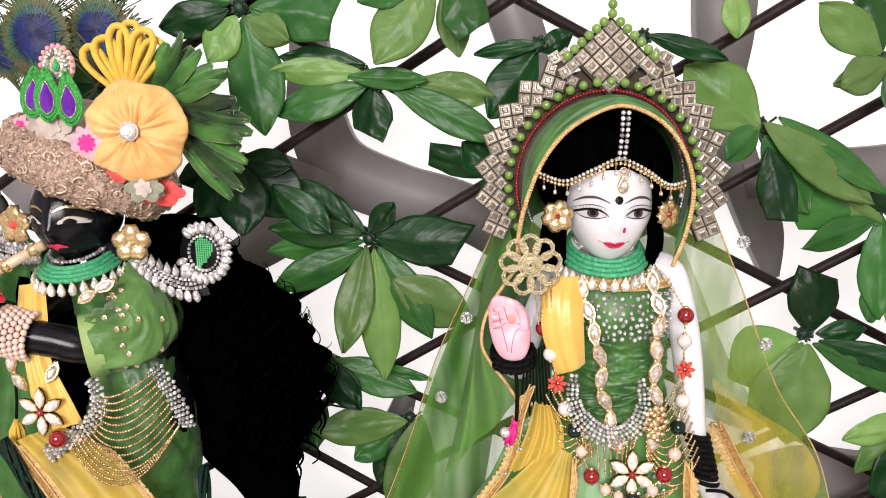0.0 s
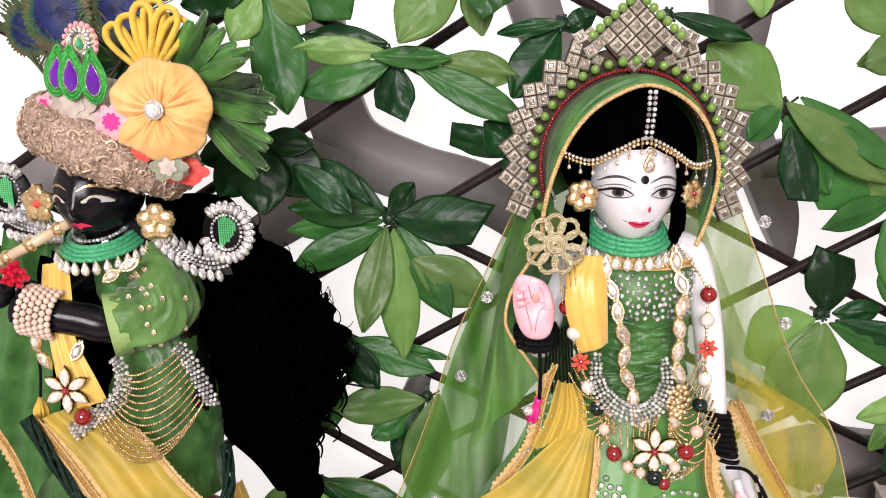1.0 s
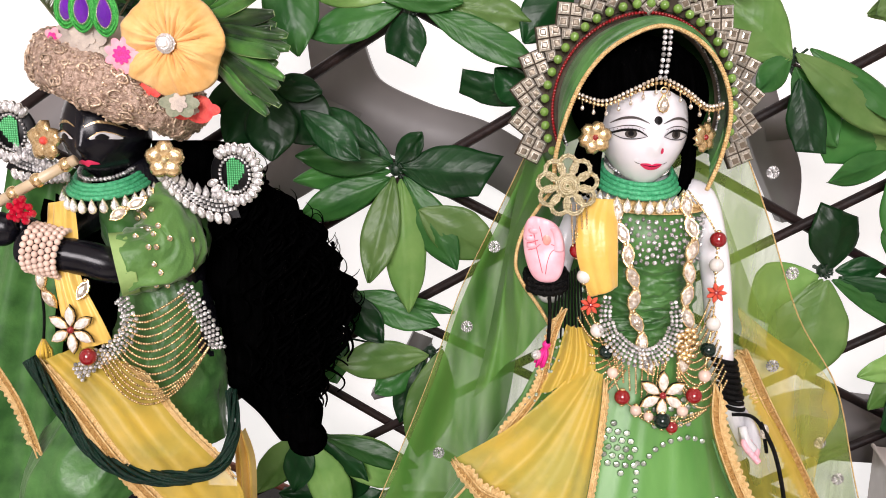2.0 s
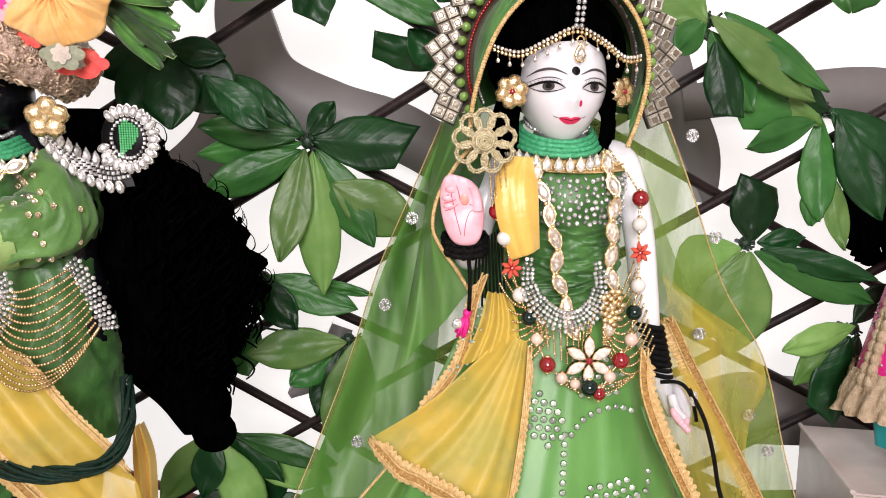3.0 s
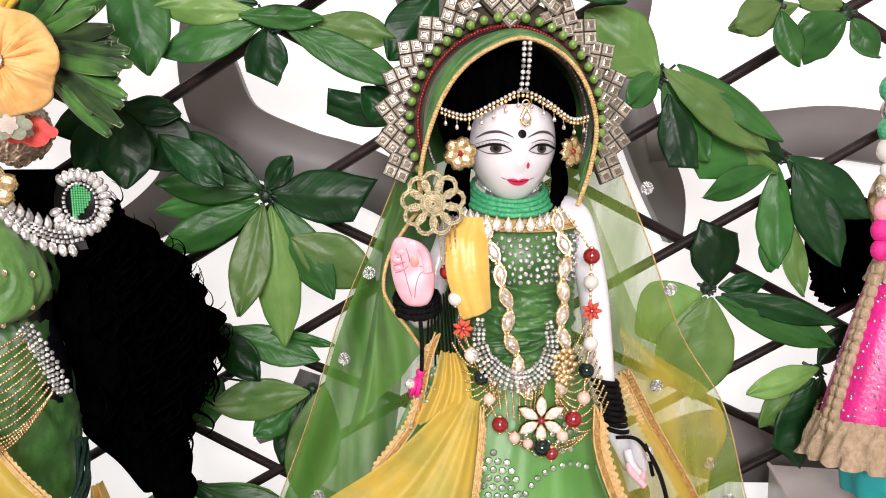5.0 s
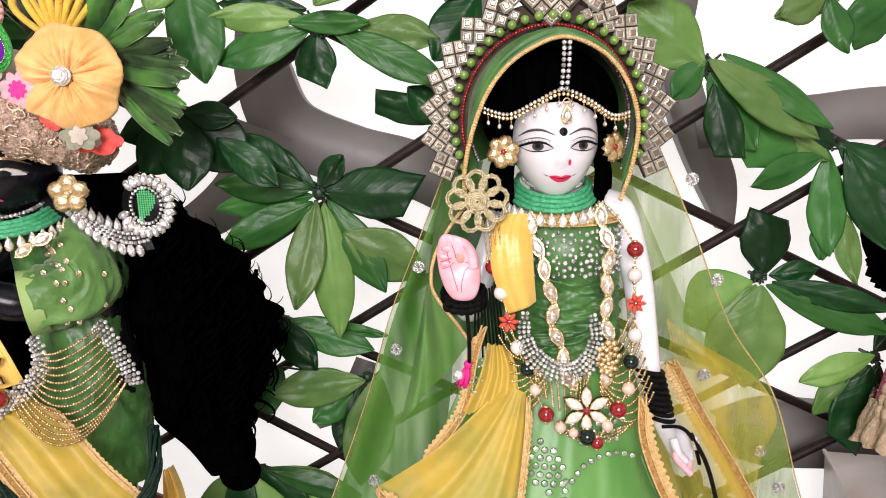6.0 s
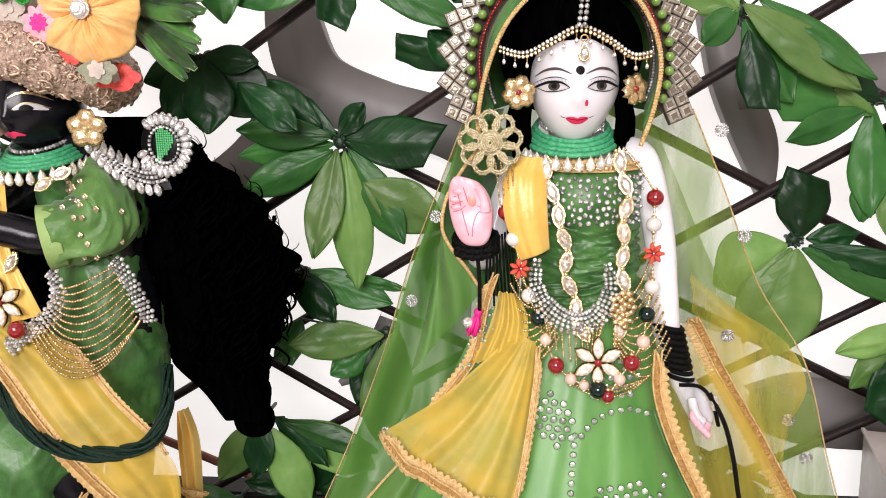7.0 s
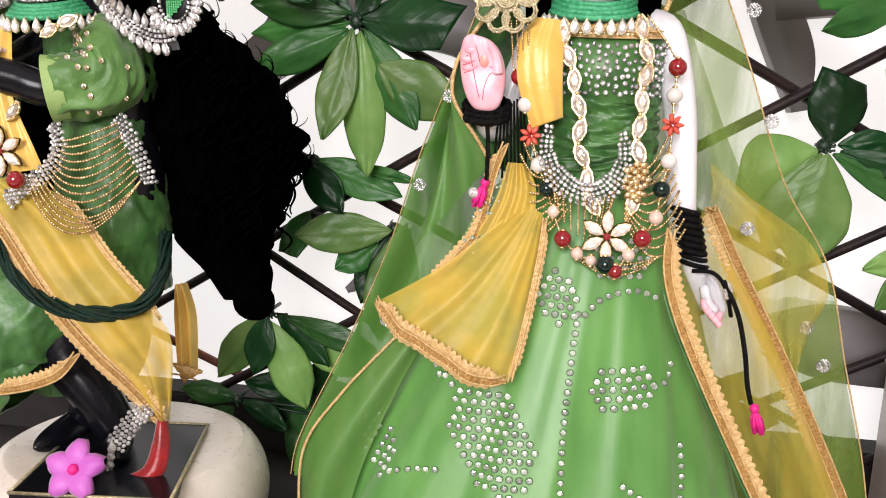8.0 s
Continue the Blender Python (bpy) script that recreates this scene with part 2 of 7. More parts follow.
    def mesh(self, name, mats, smooth=True):
        me = bpy.data.meshes.new(name)
        me.from_pydata([Geo.warp(p) for p in self.v] if Geo.warp else self.v, [], self.f)
        for m in mats if isinstance(mats, (list, tuple)) else [mats]:
            me.materials.append(m)
        layer = me.uv_layers.new(name="UVMap")
        flat = [c for fc in self.uv for uv in fc for c in uv]
        layer.data.foreach_set("uv", flat)
        me.polygons.foreach_set("material_index", self.mi)
        me.polygons.foreach_set("use_smooth", [smooth] * len(self.f))
        me.validate()
        me.update()
        return me


def attach(ob, parent):
    ob.parent = parent
    if parent.type == "EMPTY":
        ob.matrix_parent_inverse = Matrix.Translation(-parent.location)


def part(name, geo, material, parent=None, label="", smooth=True):
    """Links a mesh as one object, under a thing or a part."""
    ob = new(name, geo.mesh(name, material, smooth))
    if parent is not None:
        attach(ob, parent)
    if label:
        ob["label"] = label
    return ob


def thing(name, base, label, category, group="", kind=""):
    """An empty at the thing's base; its parts are built in world coordinates."""
    ob = new(name)
    ob.location = base
    ob.empty_display_size = 0.02
    return tagged(ob, label, category, group, kind)


def stuff(ob):
    ob["kind"] = "stuff"
    return ob


def shared(name, me, parent, m):
    ob = new(name, me)
    attach(ob, parent)
    ob.matrix_basis = m
    return ob


def cat(pts, n=8, closed=False):
    """A smooth line through a few points."""
    p = [Vector(q) for q in pts]
    out, m = [], len(p)
    for i in range(m if closed else m - 1):
        if closed:
            a, b, c, d = p[i - 1], p[i], p[(i + 1) % m], p[(i + 2) % m]
        else:
            a, b, c, d = p[max(i - 1, 0)], p[i], p[i + 1], p[min(i + 2, m - 1)]
        for k in range(n):
            t = k / n
            out.append(0.5 * (2 * b + (c - a) * t + (2 * a - 5 * b + 4 * c - d) * t * t + (3 * b - a - 3 * c + d) * t ** 3))
    if not closed:
        out.append(p[-1])
    return out


def spaced(pts, step):
    """Points at even steps along a line."""
    pts = [Vector(p) for p in pts]
    out, left = [pts[0].copy()], step
    for a, b in zip(pts, pts[1:]):
        d, at = (b - a).length, 0.0
        while d - at >= left:
            at += left
            out.append(a.lerp(b, at / d))
            left = step
        left -= d - at
    return out


def at(pts, s):
    """The point at the share s of a line's points."""
    s = min(max(s, 0), 1) * (len(pts) - 1)
    i = min(int(s), len(pts) - 2)
    return pts[i].lerp(pts[i + 1], s - i)


def ridged(p, size, seed=0.0):
    """Sharp crumple folds, about -1 to 1, for cloth: size is the folds' spacing in metres."""
    q = Vector(p) / size + Vector((seed, seed * 1.7, -seed))
    return 1 - 2.6 * abs(noise.noise(q)) - 0.8 * abs(noise.noise(q * 2.3))


def hang(a, b, sag, n=16, out=0.0):
    """A hanging line from a to b."""
    a, b = Vector(a), Vector(b)
    return [a.lerp(b, k / n) + Vector((0, -out, -sag)) * (4 * (k / n) * (1 - k / n)) for k in range(n + 1)]


def poly(n, rx, ry, turn=0.0):
    return [(rx * math.cos(turn + 2 * math.pi * k / n), ry * math.sin(turn + 2 * math.pi * k / n)) for k in range(n)]


SQUARE = poly(4, 1, 1, math.pi / 4)
MARQUISE = [(0, 1), (-0.36, 0.55), (-0.5, 0), (-0.36, -0.55), (0, -1), (0.36, -0.55), (0.5, 0), (0.36, 0.55)]
DROP = [(0, 1), (-0.4, 0.3), (-0.6, -0.3), (-0.4, -0.8), (0, -1), (0.4, -0.8), (0.6, -0.3), (0.4, 0.3)]


def sized(outline, r):
    return [(x * r, y * r) for x, y in outline]


def lace(pts, out, width, name, parent, mat_a, mat_b, label="", wave=0.006, normal=(0, -1, 0)):
    """A lace ribbon along a line: a braid with a raised cord and a scalloped edge on the side that out points to."""
    pts = spaced(pts, 0.0011)
    n = Vector(normal)
    g, m = Geo(), len(pts)
    for lo, hi, lift, mi, wavy in ((0.0, 0.52, 0.0012, 1, 0), (0.46, 1.0, 0.0004, 0, 1)):
        def fn(u, v, lo=lo, hi=hi, lift=lift, wavy=wavy):
            i = min(int(u * (m - 1) + 0.5), m - 1)
            d = (pts[min(i + 1, m - 1)] - pts[max(i - 1, 0)]).normalized()
            o = Vector(out) - d * Vector(out).dot(d)
            o.normalize()
            edge = hi + (0.22 * (abs(math.sin(math.pi * i * 0.0011 / wave)) - 0.5) if wavy else 0)
            w = (lo + (edge - lo) * v) * min(1.0, (i + 2) / 16, (m - i + 1) / 16)
            return pts[i] + o * (w * width) + n * (lift + 0.0012 * math.sin(math.pi * v) + 0.0005 * math.sin(i * 1.9))
        g.grid(fn, m - 1, 4, mi)
    for off in (0.03, 0.5):
        line = []
        for i in range(m):
            d = (pts[min(i + 1, m - 1)] - pts[max(i - 1, 0)]).normalized()
            o = (Vector(out) - d * Vector(out).dot(d)).normalized()
            line.append(pts[i] + o * (off * width) + n * 0.002)
        g.tube(line[::2], 0.0008, 5, 0)
    return part(name, g, (mat_a, mat_b), parent, label)


# ---- setting ----
def bar_y(z):
    return 0.89 - 0.3 * (z - 0.1)


def box(name, lo, hi, material, label, category, bevel=0.0):
    bm = bmesh.new()
    bmesh.ops.create_cube(bm, size=1)
    for v in bm.verts:
        v.co = Vector([lo[k] + (hi[k] - lo[k]) * (v.co[k] + 0.5) for k in range(3)])
    if bevel:
        bmesh.ops.bevel(bm, geom=bm.edges[:], offset=bevel, segments=3, affect="EDGES")
    me = bpy.data.meshes.new(name)
    bm.to_mesh(me)
    bm.free()
    me.materials.append(material)
    return tagged(new(name, me), label, category, kind="structure")


FLOOR_Z, ALTAR_Z = -0.95, -0.09
# room shell is out of view, added to enclose the altar and bounce light
box("floor", (-2.2, -2.4, FLOOR_Z - 0.1), (2.2, 1.6, FLOOR_Z), CREAM, "pale polished stone floor of the shrine room", "floor")
box("ceiling", (-2.2, -2.4, 2.45), (2.2, 1.6, 2.55), WALLPAINT, "plain cream painted ceiling of the room", "ceiling")
box("wall_north", (-2.2, 1.5, FLOOR_Z), (2.2, 1.6, 2.45), WALLPAINT, "plain cream painted wall behind the shrine", "wall")
# unseen wall behind the camera, with an opening added to hold the fill lamp
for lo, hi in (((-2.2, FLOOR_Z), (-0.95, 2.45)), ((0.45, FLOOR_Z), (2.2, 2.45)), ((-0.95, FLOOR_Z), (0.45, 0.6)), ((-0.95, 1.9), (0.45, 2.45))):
    box("wall_south", (lo[0], -2.4, lo[1]), (hi[0], -2.3, hi[1]), WALLPAINT, "unseen cream wall round an opening added for the fill lamp", "wall")
box("wall_east", (2.1, -2.3, FLOOR_Z), (2.2, 1.5, 2.45), WALLPAINT, "plain cream painted side wall", "wall")
box("wall_west", (-2.2, -2.3, FLOOR_Z), (-2.1, 1.5, 2.45), WALLPAINT, "plain cream painted side wall", "wall")
box("altar", (-1.0, 0.40, FLOOR_Z), (1.0, 1.30, ALTAR_Z), DARKCLOTH, "altar table covered with dark cloth", "altar", 0.01)
box("backdrop", (-0.95, 0.96, -0.02), (1.0, 1.0, 1.0), LIGHTPANEL, "glowing white backlit panel behind the lattice", "panel", 0.004)
box("backdrop_base", (-1.0, 0.93, ALTAR_Z), (1.0, 1.02, -0.024), DARKCLOTH, "dark cloth covered board under the glowing panel", "board", 0.003)


def scroll_band(pts, step, label="grey curved scroll cut from painted board"):
    """A curved board of changing width: rows of a point and a half width."""
    line = cat([(x, 0.9445 - 0.0016 * step, z) for x, z, w in pts], 10)
    wid = cat([(w, 0, 0) for x, z, w in pts], 10)
    m, g = len(line), Geo()
    prof = ((-1, 0.012), (-1, -0.006), (-0.97, -0.01), (0.97, -0.01), (1, -0.006), (1, 0.012))

    def fn(u, v):
        i = min(int(u * (m - 1) + 0.5), m - 1)
        d = (line[min(i + 1, m - 1)] - line[max(i - 1, 0)]).normalized()
        o = Vector((-d.z, 0, d.x))
        s, dy = prof[min(int(v * 5 + 0.5), 5)]
        return line[i] + o * (s * wid[i].x) + Vector((0, dy, 0))
    g.grid(fn, m - 1, 5)
    return tagged(part("scroll_panel", g, GREYBOARD), label, "panel", "grey scrolls", "structure")


SCROLLS = [
    [(-0.165, 0.72, 0.02), (-0.160, 0.60, 0.022), (-0.155, 0.53, 0.032), (-0.130, 0.47, 0.036), (-0.06, 0.437, 0.035), (0.02, 0.415, 0.032), (0.10, 0.36, 0.03), (0.16, 0.27, 0.025)],
    [(-0.158, 0.47, 0.036), (-0.19, 0.40, 0.03), (-0.27, 0.35, 0.02), (-0.36, 0.34, 0.012)],
    [(0.05, 0.70, 0.03), (0.075, 0.62, 0.028), (0.10, 0.57, 0.026), (0.16, 0.53, 0.02)],
    [(0.30, 0.72, 0.035), (0.30, 0.62, 0.032), (0.305, 0.55, 0.02), (0.325, 0.47, 0.022), (0.355, 0.40, 0.022), (0.368, 0.345, 0.008)],
    [(0.33, 0.455, 0.02), (0.40, 0.465, 0.022), (0.47, 0.468, 0.026), (0.56, 0.47, 0.03), (0.70, 0.45, 0.03)],
    [(0.36, 0.10, 0.02), (0.42, 0.098, 0.04), (0.50, 0.092, 0.04), (0.62, 0.09, 0.04)],
    [(-0.05, 0.20, 0.012), (-0.07, 0.15, 0.016), (-0.11, 0.12, 0.004)],
    [(-0.36, 0.60, 0.03), (-0.42, 0.50, 0.03), (-0.50, 0.42, 0.03)],
]
for step, rows in enumerate(SCROLLS):
    scroll_band(rows, step)

# unseen frame, added only to give the fill lamp a place
window = thing("lamp_opening_1", (-0.25, -2.3, 1.0), "unseen white frame added round the front fill lamp", "window", kind="structure")
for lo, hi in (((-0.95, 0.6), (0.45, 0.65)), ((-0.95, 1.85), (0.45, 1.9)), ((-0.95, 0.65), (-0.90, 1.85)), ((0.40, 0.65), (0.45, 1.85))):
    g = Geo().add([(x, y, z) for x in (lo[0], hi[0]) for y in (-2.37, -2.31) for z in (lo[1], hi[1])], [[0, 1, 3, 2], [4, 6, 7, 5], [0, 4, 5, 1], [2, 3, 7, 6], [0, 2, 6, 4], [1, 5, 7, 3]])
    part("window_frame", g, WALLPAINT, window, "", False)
# unseen fixture under the ceiling, added to go with the highlight lamp
spot = thing("highlight_lamp_fixture", (0.55, -0.35, 2.45), "unseen white fixture added for the highlight lamp", "lamp")
g = Geo().tube([(0.55, -0.35, 2.45), (0.55, -0.35, 2.42)], 0.05, 24)
part("rose", g, WALLPAINT, spot)
g = Geo().grid(lambda u, v: (0.55 + (0.075 + 0.035 * v) * math.cos(2 * math.pi * u) - 0.02 * v, -0.35 + (0.075 + 0.035 * v) * math.sin(2 * math.pi * u), 2.42 - 0.06 * v), 24, 3, 0, True)
part("shade", g, WALLPAINT, spot, "short flared white shade")

# diamond lattice of rods, tilted slightly forward
lattice = thing("lattice", (0, 0, 0), "dark brown rod lattice in diamond pattern behind the statues", "lattice", kind="structure")


def rod(icpt, slope, back, material):
    lo, hi = -0.62, 0.72
    pts = []
    for k in range(41):
        x = lo + (hi - lo) * k / 40
        z = icpt + slope * x
        if -0.08 < z < 0.95:
            pts.append((x, bar_y(z) + back, z))
    if len(pts) > 2:
        g = Geo().tube(pts, 0.0052, 8)
        part("rod", g, material, lattice)


for c in (1.01, 0.865, 0.725, 0.587, 0.437, 0.297, 0.152, -0.035, -0.19, -0.33):
    rod(c, 0.62, 0.0, BAR)
for c in (0.95, 0.80, 0.655, 0.525, 0.37, 0.205, 0.04):
    rod(c, -0.5 if c > 0.1 else -0.67, 0.011, BAR)
rod(-0.114, -0.5, 0.011, COPPERROD)

# ---- leaf sprays on the lattice ----
LEAF_RND = random.Random(4)


def leaf(parent, base, ang, length, width, material, blunt):
    """One waxed cloth leaf: widest past the middle, a pressed midrib, crinkled and curled; some are cut off blunt."""
    rnd = LEAF_RND
    a = radians(ang)
    along, side = Vector((math.cos(a), 0, math.sin(a))), Vector((-math.sin(a), 0, math.cos(a)))
    lift, curl, twist = rnd.uniform(0.02, 0.16), rnd.uniform(-0.14, 0.10), rnd.uniform(-0.45, 0.45)
    fold, ph, slant = rnd.uniform(0.05, 0.30), rnd.uniform(0, 40), rnd.uniform(-0.12, 0.12)
    off = rnd.uniform(0.0, 0.014)

    def fn(u, v):
        x = (u - 0.5) * 2
        s = v * (1 + slant * x * v) if blunt else v
        if blunt:
            w = 0.5 * width * (math.sin(0.5 * math.pi * min(1, s / 0.62)) ** 0.85 if s < 0.62 else 1 - 0.22 * (s - 0.62) / 0.38)
        else:
            w = 0.5 * width * max(0.0, math.sin(math.pi * min(1, max(0, s) ** 1.12))) ** 0.78
            w *= 1 - 0.22 * max(0, s - 0.8) / 0.2
        w += 0.0009
        w *= 1 + 0.05 * noise.noise(Vector((ph, 7 * s, 3 * x))) * abs(x)
        out = -lift * length * math.sin(2.0 * s) * 0.6 + curl * length * s * s + fold * abs(x) ** 1.4 * w - off
        out -= 0.0011 * math.exp(-(x / 0.09) ** 2)
        crease = Vector((ph + 20 * s * length / 0.1 * 0.3, 2.2 * x * width / 0.04, ph))
        out += 0.0022 * abs(noise.noise(crease)) + 0.0006 * abs(noise.noise(crease * 2.3)) + 0.0050 * noise.noise(Vector((ph, 3.2 * s, 1.3 * x))) * s
        tw = twist * s
        p = Vector(base) + along * (s * length) + side * (x * w * math.cos(tw)) + Vector((0, 1, 0)) * (out + x * w * math.sin(tw))
        return p
    ob = part("leaf", Geo().grid(fn, 14, 22), material, parent)
    ob.modifiers.new("thick", "SOLIDIFY").thickness = 0.0005
    return ob


# each leaf's tone follows how brightly lit it appears
TONES = {"l": LEAFLIT, "m": LEAF, "d": LEAFSHADED}


def spray(c, leaves, label="spray of green artificial leaves tied to the lattice"):
    """Leaves round a stem: offset of the leaf's base, angle, length, width and tone; b stands for a blunt cut end."""
    t = thing("leaf_spray", c, label, "artificial leaves", "leaf sprays on the lattice")
    core = Geo().ball(c, 0.007, 8, 6, 0, (1, 0.8, 1))
    for k in range(7):
        a = LEAF_RND.uniform(0, 6.28)
        core.tube([c, (c[0] + 0.007 * math.cos(a), c[1] - 0.007, c[2] + 0.007 * math.sin(a))], 0.0013, 5)
    core.tube([c, (c[0], bar_y(c[2]), c[2])], 0.0022, 6)
    for dx, dz, ang, length, width, tone in leaves:
        if math.hypot(dx, dz) > 0.008:
            core.tube([c, (c[0] + 0.5 * dx, c[1] + 0.004, c[2] + 0.5 * dz - 0.003), (c[0] + dx, c[1], c[2] + dz)], 0.0012, 5)
    part("stem", core, STEM, t)
    for dx, dz, ang, length, width, tone in leaves:
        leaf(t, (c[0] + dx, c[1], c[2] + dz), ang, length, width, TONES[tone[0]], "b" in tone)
    return t


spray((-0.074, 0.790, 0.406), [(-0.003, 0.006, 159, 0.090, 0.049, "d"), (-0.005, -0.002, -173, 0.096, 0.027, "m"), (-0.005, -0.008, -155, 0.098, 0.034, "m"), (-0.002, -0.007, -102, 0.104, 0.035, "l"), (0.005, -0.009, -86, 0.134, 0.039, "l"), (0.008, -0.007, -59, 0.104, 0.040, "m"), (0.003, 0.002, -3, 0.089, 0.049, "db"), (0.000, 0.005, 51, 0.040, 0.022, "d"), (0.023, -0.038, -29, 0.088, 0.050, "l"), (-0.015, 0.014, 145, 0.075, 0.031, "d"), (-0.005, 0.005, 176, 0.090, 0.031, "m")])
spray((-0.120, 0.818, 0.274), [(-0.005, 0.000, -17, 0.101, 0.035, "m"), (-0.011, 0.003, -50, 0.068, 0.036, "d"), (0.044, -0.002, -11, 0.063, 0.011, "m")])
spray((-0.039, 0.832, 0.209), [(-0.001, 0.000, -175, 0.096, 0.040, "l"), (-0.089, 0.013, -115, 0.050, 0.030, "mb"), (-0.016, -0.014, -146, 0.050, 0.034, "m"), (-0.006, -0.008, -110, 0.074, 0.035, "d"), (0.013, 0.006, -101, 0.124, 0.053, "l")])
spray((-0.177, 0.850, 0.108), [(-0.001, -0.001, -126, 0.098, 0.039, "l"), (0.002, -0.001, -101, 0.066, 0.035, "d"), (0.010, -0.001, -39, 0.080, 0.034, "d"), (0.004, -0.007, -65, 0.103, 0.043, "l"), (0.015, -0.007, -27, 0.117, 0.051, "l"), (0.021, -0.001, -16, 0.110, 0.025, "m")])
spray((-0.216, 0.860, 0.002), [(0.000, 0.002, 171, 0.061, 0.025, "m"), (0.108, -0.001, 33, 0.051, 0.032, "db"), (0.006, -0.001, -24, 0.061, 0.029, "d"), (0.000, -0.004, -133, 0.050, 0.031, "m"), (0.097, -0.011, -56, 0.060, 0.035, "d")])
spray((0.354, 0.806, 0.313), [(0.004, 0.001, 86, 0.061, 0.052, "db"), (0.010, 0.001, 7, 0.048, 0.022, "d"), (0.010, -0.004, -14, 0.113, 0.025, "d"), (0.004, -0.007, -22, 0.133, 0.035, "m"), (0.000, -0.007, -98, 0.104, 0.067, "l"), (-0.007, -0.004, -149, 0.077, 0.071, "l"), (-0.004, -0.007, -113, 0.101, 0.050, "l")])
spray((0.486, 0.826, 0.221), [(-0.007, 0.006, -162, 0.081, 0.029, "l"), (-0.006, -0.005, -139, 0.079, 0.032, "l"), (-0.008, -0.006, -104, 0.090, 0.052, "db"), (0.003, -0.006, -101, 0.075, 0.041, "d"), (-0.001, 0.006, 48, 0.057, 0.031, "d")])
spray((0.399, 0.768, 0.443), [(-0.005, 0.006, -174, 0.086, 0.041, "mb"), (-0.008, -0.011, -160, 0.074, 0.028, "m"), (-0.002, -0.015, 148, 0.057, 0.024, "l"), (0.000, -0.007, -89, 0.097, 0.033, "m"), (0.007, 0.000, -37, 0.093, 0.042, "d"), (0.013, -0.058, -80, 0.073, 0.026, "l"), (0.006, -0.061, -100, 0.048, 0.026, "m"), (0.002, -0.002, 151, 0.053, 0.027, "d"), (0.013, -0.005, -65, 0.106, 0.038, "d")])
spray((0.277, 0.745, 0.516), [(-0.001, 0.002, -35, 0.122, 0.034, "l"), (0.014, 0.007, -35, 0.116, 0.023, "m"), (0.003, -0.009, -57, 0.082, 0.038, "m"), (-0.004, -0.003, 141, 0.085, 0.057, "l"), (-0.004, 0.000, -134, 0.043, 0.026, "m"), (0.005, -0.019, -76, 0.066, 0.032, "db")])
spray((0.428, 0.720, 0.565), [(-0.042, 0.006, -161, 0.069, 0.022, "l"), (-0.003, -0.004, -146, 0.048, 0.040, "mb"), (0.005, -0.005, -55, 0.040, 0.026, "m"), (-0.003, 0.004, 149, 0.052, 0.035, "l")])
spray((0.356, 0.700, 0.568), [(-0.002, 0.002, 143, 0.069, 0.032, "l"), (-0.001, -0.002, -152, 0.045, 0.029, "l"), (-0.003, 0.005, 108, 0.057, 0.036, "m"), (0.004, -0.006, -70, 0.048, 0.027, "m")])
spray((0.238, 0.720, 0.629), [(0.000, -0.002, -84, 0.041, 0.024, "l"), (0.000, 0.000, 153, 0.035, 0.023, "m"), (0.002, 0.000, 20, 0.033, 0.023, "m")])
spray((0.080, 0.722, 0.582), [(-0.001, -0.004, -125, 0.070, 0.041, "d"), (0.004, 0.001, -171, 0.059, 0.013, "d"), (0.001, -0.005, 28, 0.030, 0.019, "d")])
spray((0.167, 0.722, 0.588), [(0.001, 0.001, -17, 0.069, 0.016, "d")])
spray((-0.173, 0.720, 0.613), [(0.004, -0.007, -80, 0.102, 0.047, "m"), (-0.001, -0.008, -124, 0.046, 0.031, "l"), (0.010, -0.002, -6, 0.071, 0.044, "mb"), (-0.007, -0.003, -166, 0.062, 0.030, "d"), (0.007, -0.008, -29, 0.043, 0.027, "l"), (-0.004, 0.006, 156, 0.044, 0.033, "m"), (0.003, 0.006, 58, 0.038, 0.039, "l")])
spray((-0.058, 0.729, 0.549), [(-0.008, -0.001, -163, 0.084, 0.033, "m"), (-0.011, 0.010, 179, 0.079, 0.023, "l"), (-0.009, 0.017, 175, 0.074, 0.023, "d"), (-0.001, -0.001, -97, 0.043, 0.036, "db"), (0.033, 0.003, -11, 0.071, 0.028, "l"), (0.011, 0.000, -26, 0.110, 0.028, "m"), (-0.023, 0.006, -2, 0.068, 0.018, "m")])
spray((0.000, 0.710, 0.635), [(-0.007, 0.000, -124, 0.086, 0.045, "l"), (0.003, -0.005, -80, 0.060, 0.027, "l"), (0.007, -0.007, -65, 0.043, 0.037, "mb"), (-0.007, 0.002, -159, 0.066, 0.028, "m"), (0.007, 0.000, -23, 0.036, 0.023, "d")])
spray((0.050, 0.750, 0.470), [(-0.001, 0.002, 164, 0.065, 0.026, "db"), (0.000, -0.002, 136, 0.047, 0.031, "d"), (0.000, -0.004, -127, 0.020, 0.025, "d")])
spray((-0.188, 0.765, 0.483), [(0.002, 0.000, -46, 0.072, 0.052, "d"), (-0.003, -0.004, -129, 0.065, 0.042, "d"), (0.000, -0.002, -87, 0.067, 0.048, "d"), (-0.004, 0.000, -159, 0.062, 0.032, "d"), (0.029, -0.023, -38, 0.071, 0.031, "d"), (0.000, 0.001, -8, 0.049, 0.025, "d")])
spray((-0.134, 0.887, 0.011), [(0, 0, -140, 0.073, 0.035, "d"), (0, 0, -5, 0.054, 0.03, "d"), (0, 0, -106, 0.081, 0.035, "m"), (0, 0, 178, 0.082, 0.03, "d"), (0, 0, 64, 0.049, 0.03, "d")])
